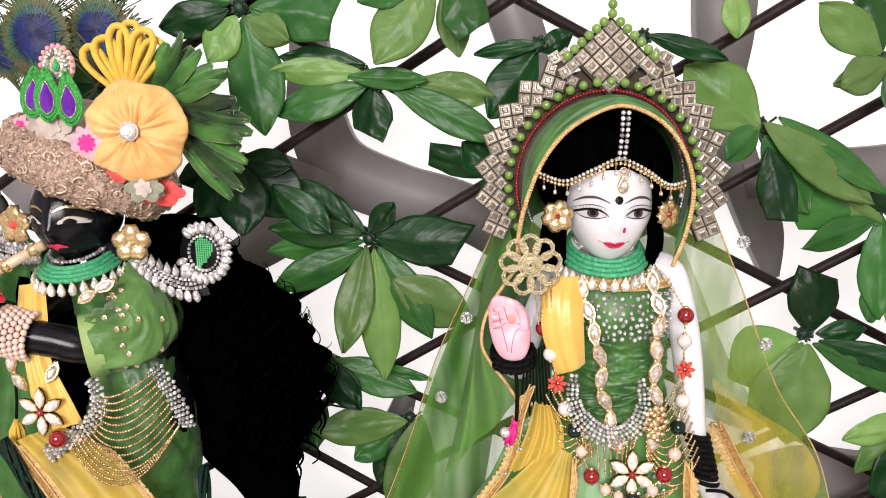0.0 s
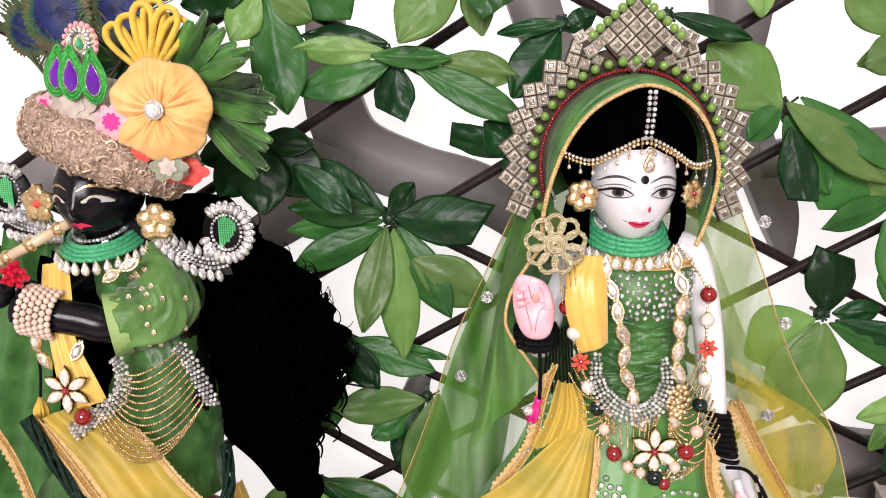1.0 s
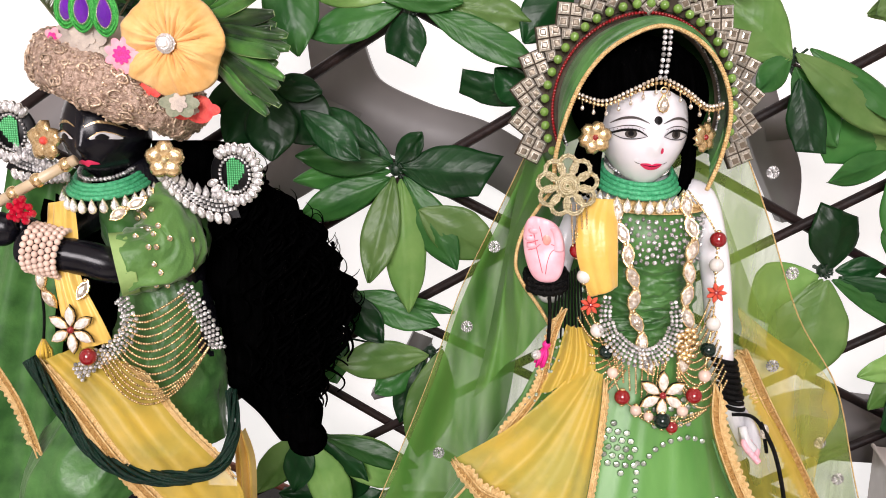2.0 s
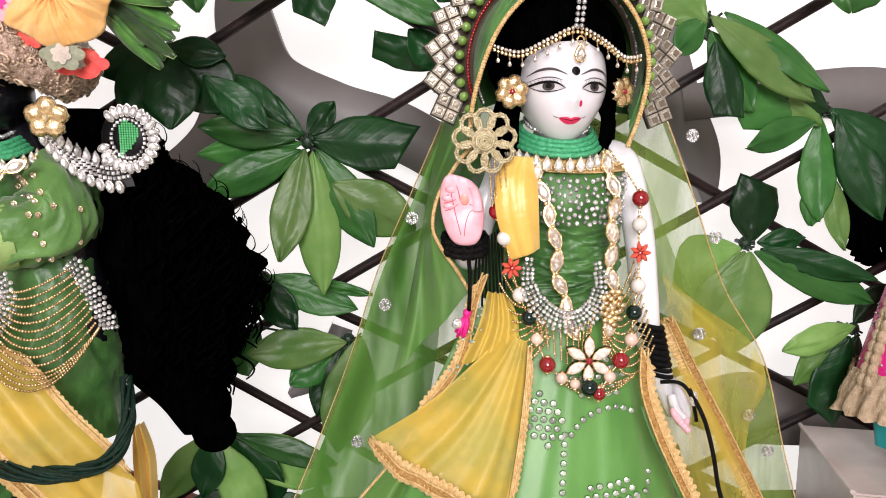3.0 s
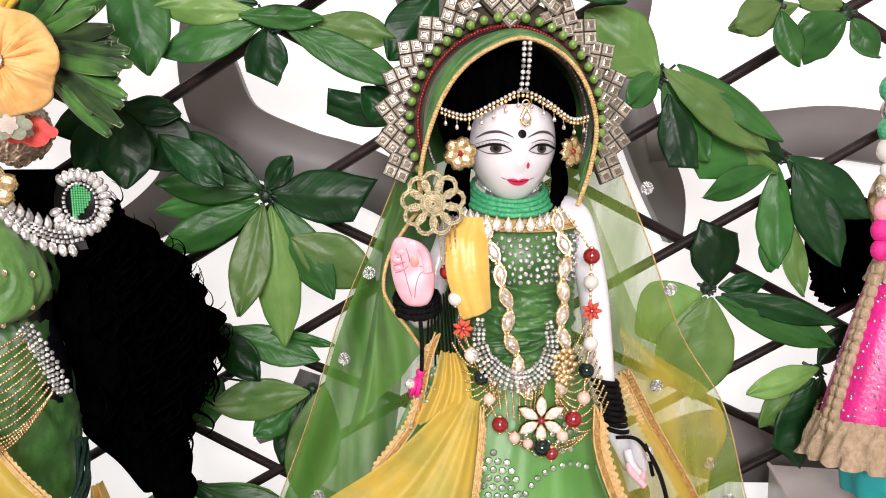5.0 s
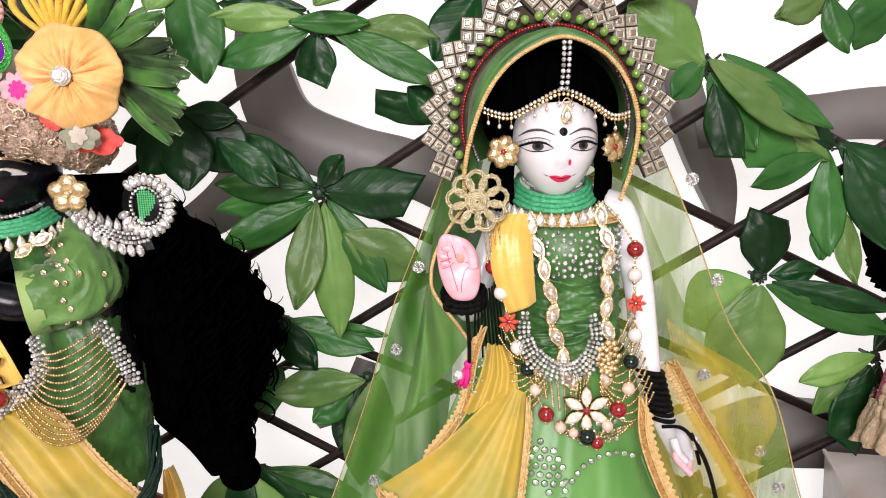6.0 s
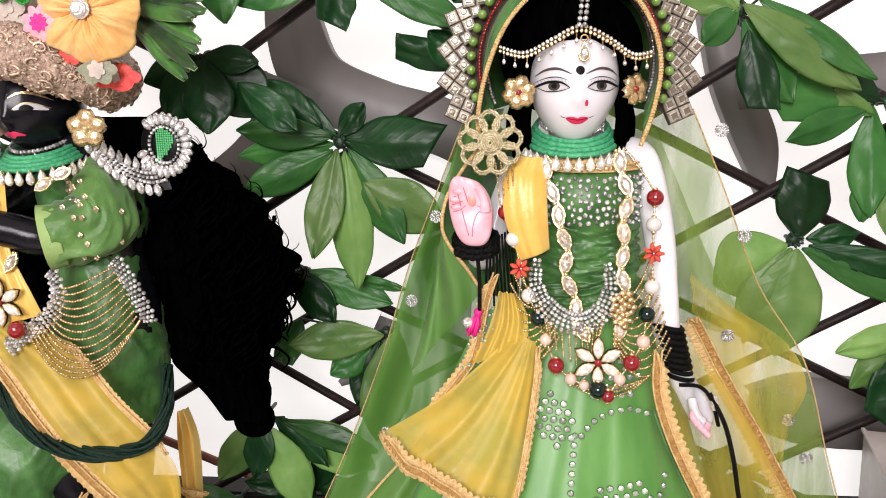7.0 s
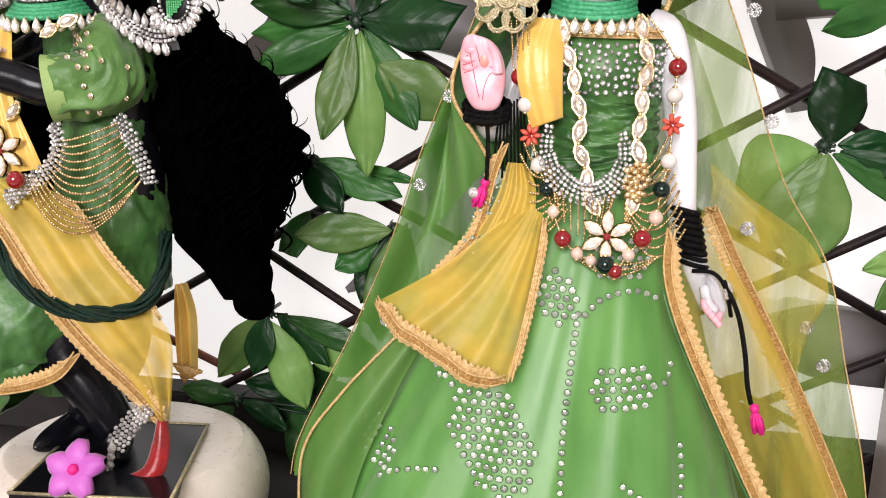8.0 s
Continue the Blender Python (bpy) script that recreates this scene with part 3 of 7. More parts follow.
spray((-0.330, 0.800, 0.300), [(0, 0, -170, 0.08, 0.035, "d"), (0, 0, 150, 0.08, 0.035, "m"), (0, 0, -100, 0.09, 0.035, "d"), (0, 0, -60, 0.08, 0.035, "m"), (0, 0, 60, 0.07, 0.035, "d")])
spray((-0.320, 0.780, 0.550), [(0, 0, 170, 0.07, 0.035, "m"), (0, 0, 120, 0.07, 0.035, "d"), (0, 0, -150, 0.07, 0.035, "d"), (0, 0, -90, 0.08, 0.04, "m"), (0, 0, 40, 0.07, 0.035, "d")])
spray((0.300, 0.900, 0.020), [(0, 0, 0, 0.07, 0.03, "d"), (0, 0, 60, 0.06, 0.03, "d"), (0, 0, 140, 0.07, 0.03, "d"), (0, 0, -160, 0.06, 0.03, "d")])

# ---- white statue ----
HEAD = Vector((0.1345, 0.676, 0.453))


def white_statue():
    g = Geo()

    def skull(u, v):
        b = math.pi * (0.002 + 0.996 * v)
        a = 2 * math.pi * u
        dz = (0.055 if b < math.pi / 2 else 0.0470) * math.cos(b)
        half = 0.0345 * math.sin(b)
        if dz < -0.006:
            half *= 1 - 0.20 * ((-0.006 - dz) / 0.0375) ** 1.2
        x = HEAD.x + half * math.cos(a)
        s = math.sin(a)
        y = HEAD.y + (0.047 if s < 0 else 0.04) * math.sin(b) * s
        if s < 0:
            dx = x - HEAD.x
            y -= 0.0065 * math.exp(-(dx / 0.0038) ** 2) * (math.exp(-((dz + 0.0135) / 0.0065) ** 2) + 0.4 * math.exp(-((dz + 0.001) / 0.009) ** 2))
            y -= 0.0020 * math.exp(-(dx / 0.009) ** 2 - ((dz + 0.029) / 0.0042) ** 2)
            y += 0.0022 * (math.exp(-((abs(dx) - 0.0165) / 0.008) ** 2)) * math.exp(-((dz + 0.003) / 0.006) ** 2)
        return (x, y, HEAD.z + dz)
    g.grid(skull, 72, 48, 0, True)

    def surf(x, z):
        """Front of the head at x, z, found on its rows."""
        dz = z - HEAD.z
        b = math.acos(max(-1, min(1, dz / (0.055 if dz > 0 else 0.0470))))
        half = 0.0345 * math.sin(b)
        if dz < -0.006:
            half *= 1 - 0.20 * ((-0.006 - dz) / 0.0375) ** 1.2
        c = max(-0.98, min(0.98, (x - HEAD.x) / max(half, 1e-4)))
        u = (2 * math.pi - math.acos(c)) / (2 * math.pi)
        return skull(u, b / math.pi)[1]

    def painted(outline, mi, lift=0.0004, rings=5):
        """A painted mark laid on the face: an outline filled from its middle."""
        cx = sum(p[0] for p in outline) / len(outline)
        cz = sum(p[1] for p in outline) / len(outline)
        n = len(outline)
        g.grid(lambda u, v: (lambda q: (q[0], surf(q[0], q[1]) - lift, q[1]))((cx + (outline[int(u * n + 0.5) % n][0] - cx) * max(v, 0.02), cz + (outline[int(u * n + 0.5) % n][1] - cz) * max(v, 0.02))), n, rings, mi, True)

    def stroke(pts, w, mi, lift=0.0005):
        line = cat([(x, 0, z) for x, z in pts], 6)
        m = len(line)
        up = [(p.x, p.z + w * math.sin(math.pi * (0.08 + 0.84 * k / (m - 1)))) for k, p in enumerate(line)]
        dn = [(p.x, p.z - w * math.sin(math.pi * (0.08 + 0.84 * k / (m - 1)))) for k, p in enumerate(line)]
        g.grid(lambda u, v: (lambda a, b: (a[0] + (b[0] - a[0]) * v, surf(a[0] + (b[0] - a[0]) * v, a[1] + (b[1] - a[1]) * v) - lift, a[1] + (b[1] - a[1]) * v))(dn[int(u * (m - 1) + 0.5)], up[int(u * (m - 1) + 0.5)]), m - 1, 2, mi)

    for s in (-1, 1):
        ex, ez = HEAD.x + s * 0.0176, HEAD.z - 0.0045
        lens = [(ex + 0.0112 * math.cos(a), ez + 0.0034 * math.sin(a) * (1 if math.sin(a) > 0 else 0.8)) for a in [2 * math.pi * k / 24 for k in range(24)]]
        painted(lens, 3, 0.0003)
        painted([(ex - s * 0.0004 + 0.0041 * math.cos(a), ez + 0.0004 + 0.0033 * math.sin(a)) for a in [2 * math.pi * k / 16 for k in range(16)]], 4, 0.0006)
        painted([(ex - s * 0.0004 + 0.0020 * math.cos(a), ez + 0.0006 + 0.0020 * math.sin(a)) for a in [2 * math.pi * k / 12 for k in range(12)]], 2, 0.0008)
        stroke([(ex - s * 0.0115, ez - 0.0012), (ex - s * 0.005, ez + 0.0029), (ex + s * 0.004, ez + 0.0033), (ex + s * 0.0125, ez + 0.0008), (ex + s * 0.0155, ez + 0.0016)], 0.0010, 2, 0.0009)
        stroke([(ex - s * 0.0115, ez - 0.0012), (ex - s * 0.004, ez - 0.0032), (ex + s * 0.005, ez - 0.0031), (ex + s * 0.012, ez + 0.0003)], 0.0004, 2, 0.0009)
        stroke([(ex - s * 0.010, ez + 0.0042), (ex - s * 0.003, ez + 0.0066), (ex + s * 0.005, ez + 0.0064), (ex + s * 0.0135, ez + 0.0036)], 0.0004, 8, 0.0007)
        for k in range(9):
            lx = ex + s * (-0.009 + 0.0024 * k)
            lz = ez + 0.0030 - 0.00006 * (k - 4) ** 2
            stroke([(lx, lz), (lx + s * 0.0005, lz + 0.0012), (lx + s * 0.0012, lz + 0.0024)], 0.00022, 8, 0.0006)
        stroke([(ex - s * 0.0125, ez + 0.0085), (ex - s * 0.003, ez + 0.0125), (ex + s * 0.006, ez + 0.0120), (ex + s * 0.0130, ez + 0.0082)], 0.0010, 8, 0.0007)
    painted([(HEAD.x + 0.0008 + 0.0032 * math.cos(a), 0.4595 + 0.0032 * math.sin(a)) for a in [2 * math.pi * k / 16 for k in range(16)]], 2, 0.0008)
    painted([(HEAD.x + 0.0062 + 0.0013 * math.cos(a), 0.4365 + 0.0024 * math.sin(a)) for a in [2 * math.pi * k / 10 for k in range(10)]], 5, 0.0007)
    lips = [(0.0, 0.0012), (0.0032, 0.0022), (0.0085, 0.0014), (0.0045, -0.0022), (0, -0.0032), (-0.0045, -0.0022), (-0.0085, 0.0014), (-0.0032, 0.0022)]
    painted([(HEAD.x + p.x, 0.4246 + p.z) for p in cat([(x, 0, z) for x, z in lips], 3, True)], 5, 0.0006)
    stroke([(HEAD.x - 0.0085, 0.4260), (HEAD.x, 0.4244), (HEAD.x + 0.0085, 0.4260)], 0.00025, 2, 0.0010)
    for s in (-1, 1):
        stroke([(HEAD.x + s * 0.0085, 0.4263), (HEAD.x + s * 0.0105, 0.4266), (HEAD.x + s * 0.0125, 0.4278)], 0.0003, 8, 0.0007)
    # neck, torso and arms
    g.tube(cat([(0.1345, 0.690, 0.425), (0.1345, 0.692, 0.405), (0.136, 0.695, 0.385)], 5), lambda s: 0.0165 + 0.004 * s, 20)

    def torso(u, v):
        rows = [(0.418, 0.016, 0.016), (0.405, 0.034, 0.02), (0.396, 0.052, 0.024), (0.375, 0.051, 0.030), (0.355, 0.047, 0.034), (0.33, 0.040, 0.028), (0.30, 0.039, 0.027), (0.26, 0.052, 0.034), (0.20, 0.058, 0.04), (0.0, 0.06, 0.045)]
        q = at([Vector(r) for r in rows], v)
        a = 2 * math.pi * u
        return (0.141 + q.y * math.cos(a), 0.695 + q.z * math.sin(a), q.x)
    g.grid(torso, 40, 60, 0, True)
    arm = cat([(0.176, 0.695, 0.398), (0.190, 0.69, 0.393), (0.199, 0.685, 0.365), (0.2055, 0.68, 0.33), (0.2085, 0.672, 0.29), (0.212, 0.668, 0.255), (0.222, 0.668, 0.225), (0.232, 0.668, 0.205), (0.240, 0.668, 0.19)], 6)
    g.tube(arm, lambda s: 0.0145 - 0.0045 * min(1, s * 1.35), 18)
    hand = [(0.228, 0.666, 0.216), (0.236, 0.664, 0.203), (0.242, 0.662, 0.190), (0.241, 0.658, 0.180)]
    g.tube(cat(hand, 6), lambda s: 0.0080 + 0.0025 * math.sin(math.pi * s) - 0.004 * s, 14, 0, flat=0.75)
    for k in range(4):
        g.tube(cat([(0.2335 + 0.0035 * k, 0.6560, 0.1985 - 0.0040 * k), (0.2305 + 0.0035 * k, 0.6500, 0.1945 - 0.0042 * k), (0.2345 + 0.0030 * k, 0.6485, 0.1880 - 0.0030 * k)], 5), 0.0029, 9, 1)
    g.tube(cat([(0.231, 0.658, 0.206), (0.233, 0.652, 0.196), (0.239, 0.650, 0.189)], 5), 0.0038, 10, 0)
    left = cat([(0.095, 0.695, 0.392), (0.082, 0.70, 0.365), (0.070, 0.69, 0.325), (0.064, 0.668, 0.318), (0.059, 0.655, 0.332)], 6)
    g.tube(left, lambda s: 0.0145 - 0.004 * s, 16)

    def palm(u, v):
        b, a = math.pi * (0.004 + 0.992 * v), 2 * math.pi * u
        z = math.cos(b)
        w = 0.0165 * (1 + 0.08 * z) * math.sin(b) ** 0.62
        x, y = w * math.cos(a), 0.0078 * math.sin(b) ** 0.7 * math.sin(a)
        y += 0.003 * math.exp(-((x / 0.008) ** 2)) * math.exp(-(((z - 0.1) / 0.35) ** 2))
        if z > 0.25:
            y += 0.0010 * math.cos(x * 760) * (z - 0.25)
        top = 0.0045 * max(0, z) * (-x / 0.0165)
        return (0.0565 + x - 0.003 * z, 0.647 + y - 0.006 * max(0, z) ** 2, 0.3555 + 0.0265 * z + top)
    g.grid(palm, 40, 28, 1, True)

    def palm_front(x, z):
        k = max(-0.97, min(0.97, (z - 0.3555) / 0.0265))
        s = math.sqrt(1 - k * k)
        w = 0.0165 * (1 + 0.08 * k) * s ** 0.62
        d = max(-0.98, min(0.98, (x - 0.0565 + 0.003 * k) / w))
        hollow = 0.003 * math.exp(-((d * w / 0.008) ** 2)) * math.exp(-(((k - 0.1) / 0.35) ** 2))
        return 0.647 - 0.0078 * s ** 0.7 * math.sqrt(1 - d * d) + hollow - 0.006 * max(0, k) ** 2

    creases = ([(0.046, 0.373), (0.050, 0.356), (0.055, 0.338)], [(0.0415, 0.3665), (0.0455, 0.368)], [(0.042, 0.3615), (0.046, 0.3625), (0.0505, 0.3645)], [(0.043, 0.356), (0.048, 0.3575), (0.0525, 0.361)],
               [(0.069, 0.358), (0.062, 0.3555), (0.0585, 0.347), (0.0575, 0.337)], [(0.0675, 0.364), (0.064, 0.3605), (0.061, 0.361)], [(0.0505, 0.376), (0.0525, 0.370), (0.054, 0.364)])
    for pts in creases:
        g.tube([(p.x, palm_front(p.x, p.z) + 0.0001, p.z) for p in cat([(x, 0, z) for x, z in pts], 5)], 0.00042, 5, 6)
    g.ball((0.0575, palm_front(0.0575, 0.3665) + 0.0016, 0.3665), 0.0052, 12, 8, 7, (0.8, 0.5, 1.25))
    g.tube(cat([(x, palm_front(x, z) + 0.0008, z) for x, z in ((0.0675, 0.356), (0.0665, 0.364), (0.064, 0.371), (0.061, 0.3755))], 6), lambda s: 0.0042 - 0.0012 * s, 10, 1)
    for x, z in ((0.0475, 0.372), (0.0455, 0.3655), (0.0465, 0.3595)):
        g.ball((x, palm_front(x, z) + 0.0012, z), 0.0034, 10, 6, 1, (1.5, 0.6, 0.85))
    ob = part("statue", g, (MARBLE, PALM, BLACKPAINT, EYEWHITE, IRIS, RED, PALMLINE, PALMBLUSH, BROWPAINT))
    return tagged(ob, "white marble statue with painted features and one raised pink palm", "statue")


white_statue()

# wig of the white statue
g = Geo()


def wig(u, v):
    a, b = 2 * math.pi * u, math.pi * (0.003 + 0.9 * v)
    x, y, z = math.cos(a) * math.sin(b), math.sin(a) * math.sin(b), math.cos(b)
    front = max(0, -y)
    px = 0.0555 * x
    pz = 0.4765 + 0.0505 * z
    hollow = math.exp(-(px / 0.033) ** 4) * (1 / (1 + math.exp((pz - 0.4735) / 0.0025)))
    py = 0.690 + 0.056 * y + 0.05 * front * hollow - 0.0012 * math.cos(px * 300)
    py += 0.0016 * math.exp(-(px / 0.0022) ** 2) * front
    return (0.133 + px, py, pz)


white_wig = thing("wig", (0.133, 0.69, 0.40), "glossy black wig parted in the middle on the white statue", "wig")
part("hair_cap", g.grid(wig, 90, 60, 0, True), HAIR, white_wig)
for s in (-1, 1):
    g = Geo()
    for k in range(5):
        g.tube(cat([(0.1345 + s * 0.036, 0.672 + 0.006 * k, 0.45), (0.1345 + s * (0.038 + 0.002 * k), 0.672 + 0.006 * k, 0.425), (0.1345 + s * (0.034 + 0.003 * k), 0.68 + 0.005 * k, 0.395)], 6), lambda t: 0.0075 * (1 - 0.5 * t), 8)
    part("side_lock", g, HAIR, white_wig)

# skirt
SK_TOP, SK_BOT = 0.275, -0.012


def skirt_row(z):
    k = (SK_TOP - z) / (SK_TOP - 0.05)
    cx = 0.148 - 0.036 * k
    rx = 0.050 + 0.060 * k ** 0.75 + 0.052 * k
    ry = 0.043 + 0.072 * k
    return cx, 0.70, rx, ry


def skirt_at(x, z, lift=0.0):
    """The front of the skirt at a width and height."""
    cx, cy, rx, ry = skirt_row(z)
    c = max(-0.97, min(0.97, (x - cx) / rx))
    a = -math.acos(c)
    w = 1 + pleat(a, z)
    return Vector((cx + rx * w * math.cos(a), cy + ry * w * math.sin(a) - lift, z))


def pleat(a, z):
    k = max(0, (SK_TOP - z) / 0.26)
    return k * (0.022 * math.sin(11 * a + 0.6) + 0.014 * math.sin(23 * a + 2.0 + 3 * k)) + 0.004 * math.sin(41 * a)


skirt = thing("skirt", (0.12, 0.7, 0), "long flared green silk skirt with sequin paisleys on the white statue", "skirt")


def skirt_fn(u, v):
    z = SK_TOP + (SK_BOT - SK_TOP) * v
    cx, cy, rx, ry = skirt_row(z)
    a = 2 * math.pi * u
    w = 1 + pleat(a if a < math.pi else a - 2 * math.pi, z)
    return (cx + rx * w * math.cos(a), cy + ry * w * math.sin(a), z)


part("cloth", Geo().grid(skirt_fn, 220, 50, 0, True), SILK, skirt)

# black statue, body as one plain form; shifted by height to fit the camera's view
def fitted_to_view(p):
    s = max(0.0, min(1.2, (p[2] - 0.07) / 0.33))
    return (p[0] - 0.004 - 0.011 * s, p[1] + 0.008, p[2] - 0.010 * (1 - min(1, s)) * (p[2] > -0.085))


Geo.warp = fitted_to_view
KH = Vector((-0.297, 0.690, 0.437))


def black_statue():
    g = Geo()
    turn = radians(-3)

    def skull(u, v):
        b, a = math.pi * (0.003 + 0.994 * v), 2 * math.pi * u
        dz = (0.05 if b < math.pi / 2 else 0.038) * math.cos(b)
        half = 0.034 * math.sin(b)
        if dz < -0.004:
            half *= 1 - 0.34 * ((-0.004 - dz) / 0.034) ** 1.3
        x, y = half * math.cos(a), 0.044 * math.sin(b) * math.sin(a)
        if y < 0:
            y -= 0.0065 * math.exp(-(x / 0.0038) ** 2) * (math.exp(-((dz + 0.010) / 0.006) ** 2) + 0.4 * math.exp(-((dz - 0.001) / 0.009) ** 2))
            y -= 0.002 * math.exp(-(x / 0.009) ** 2 - ((dz + 0.023) / 0.004) ** 2)
        return Vector((KH.x + x * math.cos(turn) - y * math.sin(turn), KH.y + x * math.sin(turn) + y * math.cos(turn), KH.z + dz))
    g.grid(skull, 64, 44, 0, True)

    def surf(x, dz, lift):
        b = math.acos(max(-1, min(1, dz / (0.05 if dz > 0 else 0.038))))
        half = 0.034 * math.sin(b)
        if dz < -0.004:
            half *= 1 - 0.34 * ((-0.004 - dz) / 0.034) ** 1.3
        c = max(-0.97, min(0.97, x / max(half, 1e-4)))
        p = skull((2 * math.pi - math.acos(c)) / (2 * math.pi), b / math.pi)
        return p + Vector((math.sin(turn), -math.cos(turn), 0)) * lift

    def stroke(pts, w, mi, lift=0.0006):
        line = cat([(x, 0, z) for x, z in pts], 6)
        m = len(line)

        def fn(u, v):
            k = int(u * (m - 1) + 0.5)
            return surf(line[k].x, line[k].z + w * (2 * v - 1) * math.sin(math.pi * (0.06 + 0.88 * k / (m - 1))), lift)
        g.grid(fn, m - 1, 2, mi)
    for s in (-1, 1):
        stroke([(s * 0.004, 0.0075), (s * 0.012, 0.0115), (s * 0.021, 0.0105), (s * 0.029, 0.006)], 0.0011, 2)
        stroke([(s * 0.007, -0.002), (s * 0.014, 0.0008), (s * 0.021, 0.0002), (s * 0.027, -0.0015)], 0.0026, 3)
        stroke([(s * 0.011, -0.0012), (s * 0.0155, -0.0002), (s * 0.020, -0.0008)], 0.0024, 4, 0.0009)
        stroke([(s * 0.006, -0.002), (s * 0.014, 0.0034), (s * 0.021, 0.003), (s * 0.028, -0.0005)], 0.0004, 2, 0.001)
        stroke([(s * 0.0035, 0.02), (s * 0.0035, 0.015), (s * 0.003, 0.008)], 0.0003, 2)
    stroke([(-0.009, -0.0222), (-0.003, -0.0212), (0, -0.0225), (0.003, -0.0212), (0.009, -0.0222)], 0.0026, 1, 0.0009)
    g.tube(cat([(-0.285, 0.70, 0.412), (-0.275, 0.703, 0.388), (-0.266, 0.705, 0.365)], 5), lambda s: 0.017 + 0.004 * s, 18)

    def torso(u, v):
        rows = [(0.392, 0.02, 0.018), (0.378, 0.045, 0.026), (0.35, 0.046, 0.03), (0.31, 0.036, 0.027), (0.27, 0.046, 0.032), (0.22, 0.052, 0.038), (0.17, 0.046, 0.036)]
        q = at([Vector(r) for r in rows], v)
        a = 2 * math.pi * u
        cx = -0.278 + 0.014 * math.sin(math.pi * min(1, max(0, (0.39 - q.x) / 0.2)))
        return (cx + q.y * math.cos(a), 0.71 + q.z * math.sin(a), q.x)
    g.grid(torso, 36, 40, 0, True)
    g.tube(cat([(-0.2660, 0.7050, 0.3680), (-0.2570, 0.6880, 0.3510), (-0.2670, 0.6720, 0.3360), (-0.2860, 0.6550, 0.3330), (-0.3060, 0.6500, 0.3390), (-0.3350, 0.6450, 0.3450), (-0.3550, 0.6450, 0.3480)], 6), lambda s: 0.0165 - 0.003 * s, 18)
    g.tube(cat([(-0.315, 0.71, 0.375), (-0.345, 0.68, 0.35), (-0.365, 0.655, 0.365)], 6), lambda s: 0.015 - 0.004 * s, 14)
    g.ball((-0.372, 0.645, 0.362), 0.014, 14, 10, 0, (1.1, 0.7, 1))
    # legs, one crossed before the other, and the resting foot
    g.tube(cat([(-0.285, 0.70, 0.19), (-0.30, 0.68, 0.12), (-0.275, 0.675, 0.08), (-0.252, 0.675, 0.045)], 7), lambda s: 0.03 - 0.013 * s, 18)
    g.tube(cat([(-0.262, 0.72, 0.19), (-0.262, 0.71, 0.11), (-0.285, 0.70, 0.07), (-0.30, 0.70, 0.04)], 7), lambda s: 0.024 - 0.008 * s, 18)
    g.tube(cat([(-0.252, 0.682, 0.044), (-0.240, 0.66, 0.038), (-0.228, 0.635, 0.036)], 6), lambda s: (0.0135 - 0.004 * s) * (1 - s ** 5) + 0.001, 14, flat=0.7)
    g.tube(cat([(-0.30, 0.70, 0.04), (-0.305, 0.67, 0.037), (-0.31, 0.64, 0.036)], 6), lambda s: (0.014 - 0.004 * s) * (1 - s ** 5) + 0.001, 14, flat=0.7)
    ob = part("statue", g, (JET, RED, GOLD, EYEWHITE, BLACKPAINT))
    return tagged(ob, "polished black stone statue with gold painted lines, one leg crossed", "statue")


black_statue()

# long black wig of the black statue
g = Geo()
HR = random.Random(9)


def mane(u, v):
    rows = [(0.43, -0.245, 0.035), (0.40, -0.225, 0.042), (0.375, -0.206, 0.053), (0.34, -0.192, 0.070), (0.31, -0.183, 0.078), (0.28, -0.178, 0.075), (0.25, -0.180, 0.064), (0.22, -0.180, 0.049), (0.192, -0.172, 0.037), (0.156, -0.156, 0.019)]
    q = at([Vector(r) for r in rows], v)
    a = 2 * math.pi * u
    w = 1 + 0.09 * math.sin(5 * a + 26 * v) + 0.06 * math.sin(9 * a - 41 * v) + 0.03 * math.sin(70 * v)
    return (q.y + q.z * w * math.cos(a), 0.745 + (0.022 + 0.12 * q.z) * w * math.sin(a), q.x)


black_wig = thing("wig", (-0.18, 0.745, 0.16), "long curly black wig hanging behind the black statue", "wig")
part("hair_mass", g.grid(mane, 60, 60, 0, True), HAIR, black_wig)
g = Geo()
for k in range(300):
    s = HR.random()
    z0 = 0.41 - 0.18 * s
    row = mane(0.0, (0.43 - z0) / 0.255)
    right = row[0]
    x0 = -0.20 + (right + 0.20) * HR.random() ** 0.5
    y0 = 0.735 + HR.uniform(-0.03, 0.01)
    pts, drift, amp, ph = [], HR.uniform(-0.02, 0.012), HR.uniform(0.003, 0.008), HR.uniform(0, 6)
    for i in range(12):
        t = i / 11
        pts.append((x0 + drift * t + amp * math.sin(ph + 9 * t), y0 - 0.01 * math.sin(3 * t) + amp * math.cos(ph + 9 * t), z0 - 0.045 * t))
    g.tube(cat(pts, 2), lambda t: 0.0017 * (1 - 0.75 * t) + 0.0003, 5)
for k in range(170):
    z0 = HR.uniform(0.20, 0.40)
    right = mane(0.0, (0.43 - z0) / 0.255)[0]
    pts, turn, a = [], HR.uniform(0.3, 1.1), HR.uniform(-1.2, 0.6)
    p = Vector((right - 0.012, 0.735 + HR.uniform(-0.02, 0.015), z0))
    for i in range(12):
        p = p + Vector((math.cos(a), HR.uniform(-0.4, 0.4), math.sin(a))) * 0.0028
        a += turn * HR.uniform(0.2, 0.9) * (1 if k % 2 else -1)
        pts.append(p.copy())
    g.tube(pts, lambda t: 0.0009 * (1 - 0.7 * t), 4)
stuff(part("curl_fringe", g, HAIR, black_wig, "loose curled black strands"))
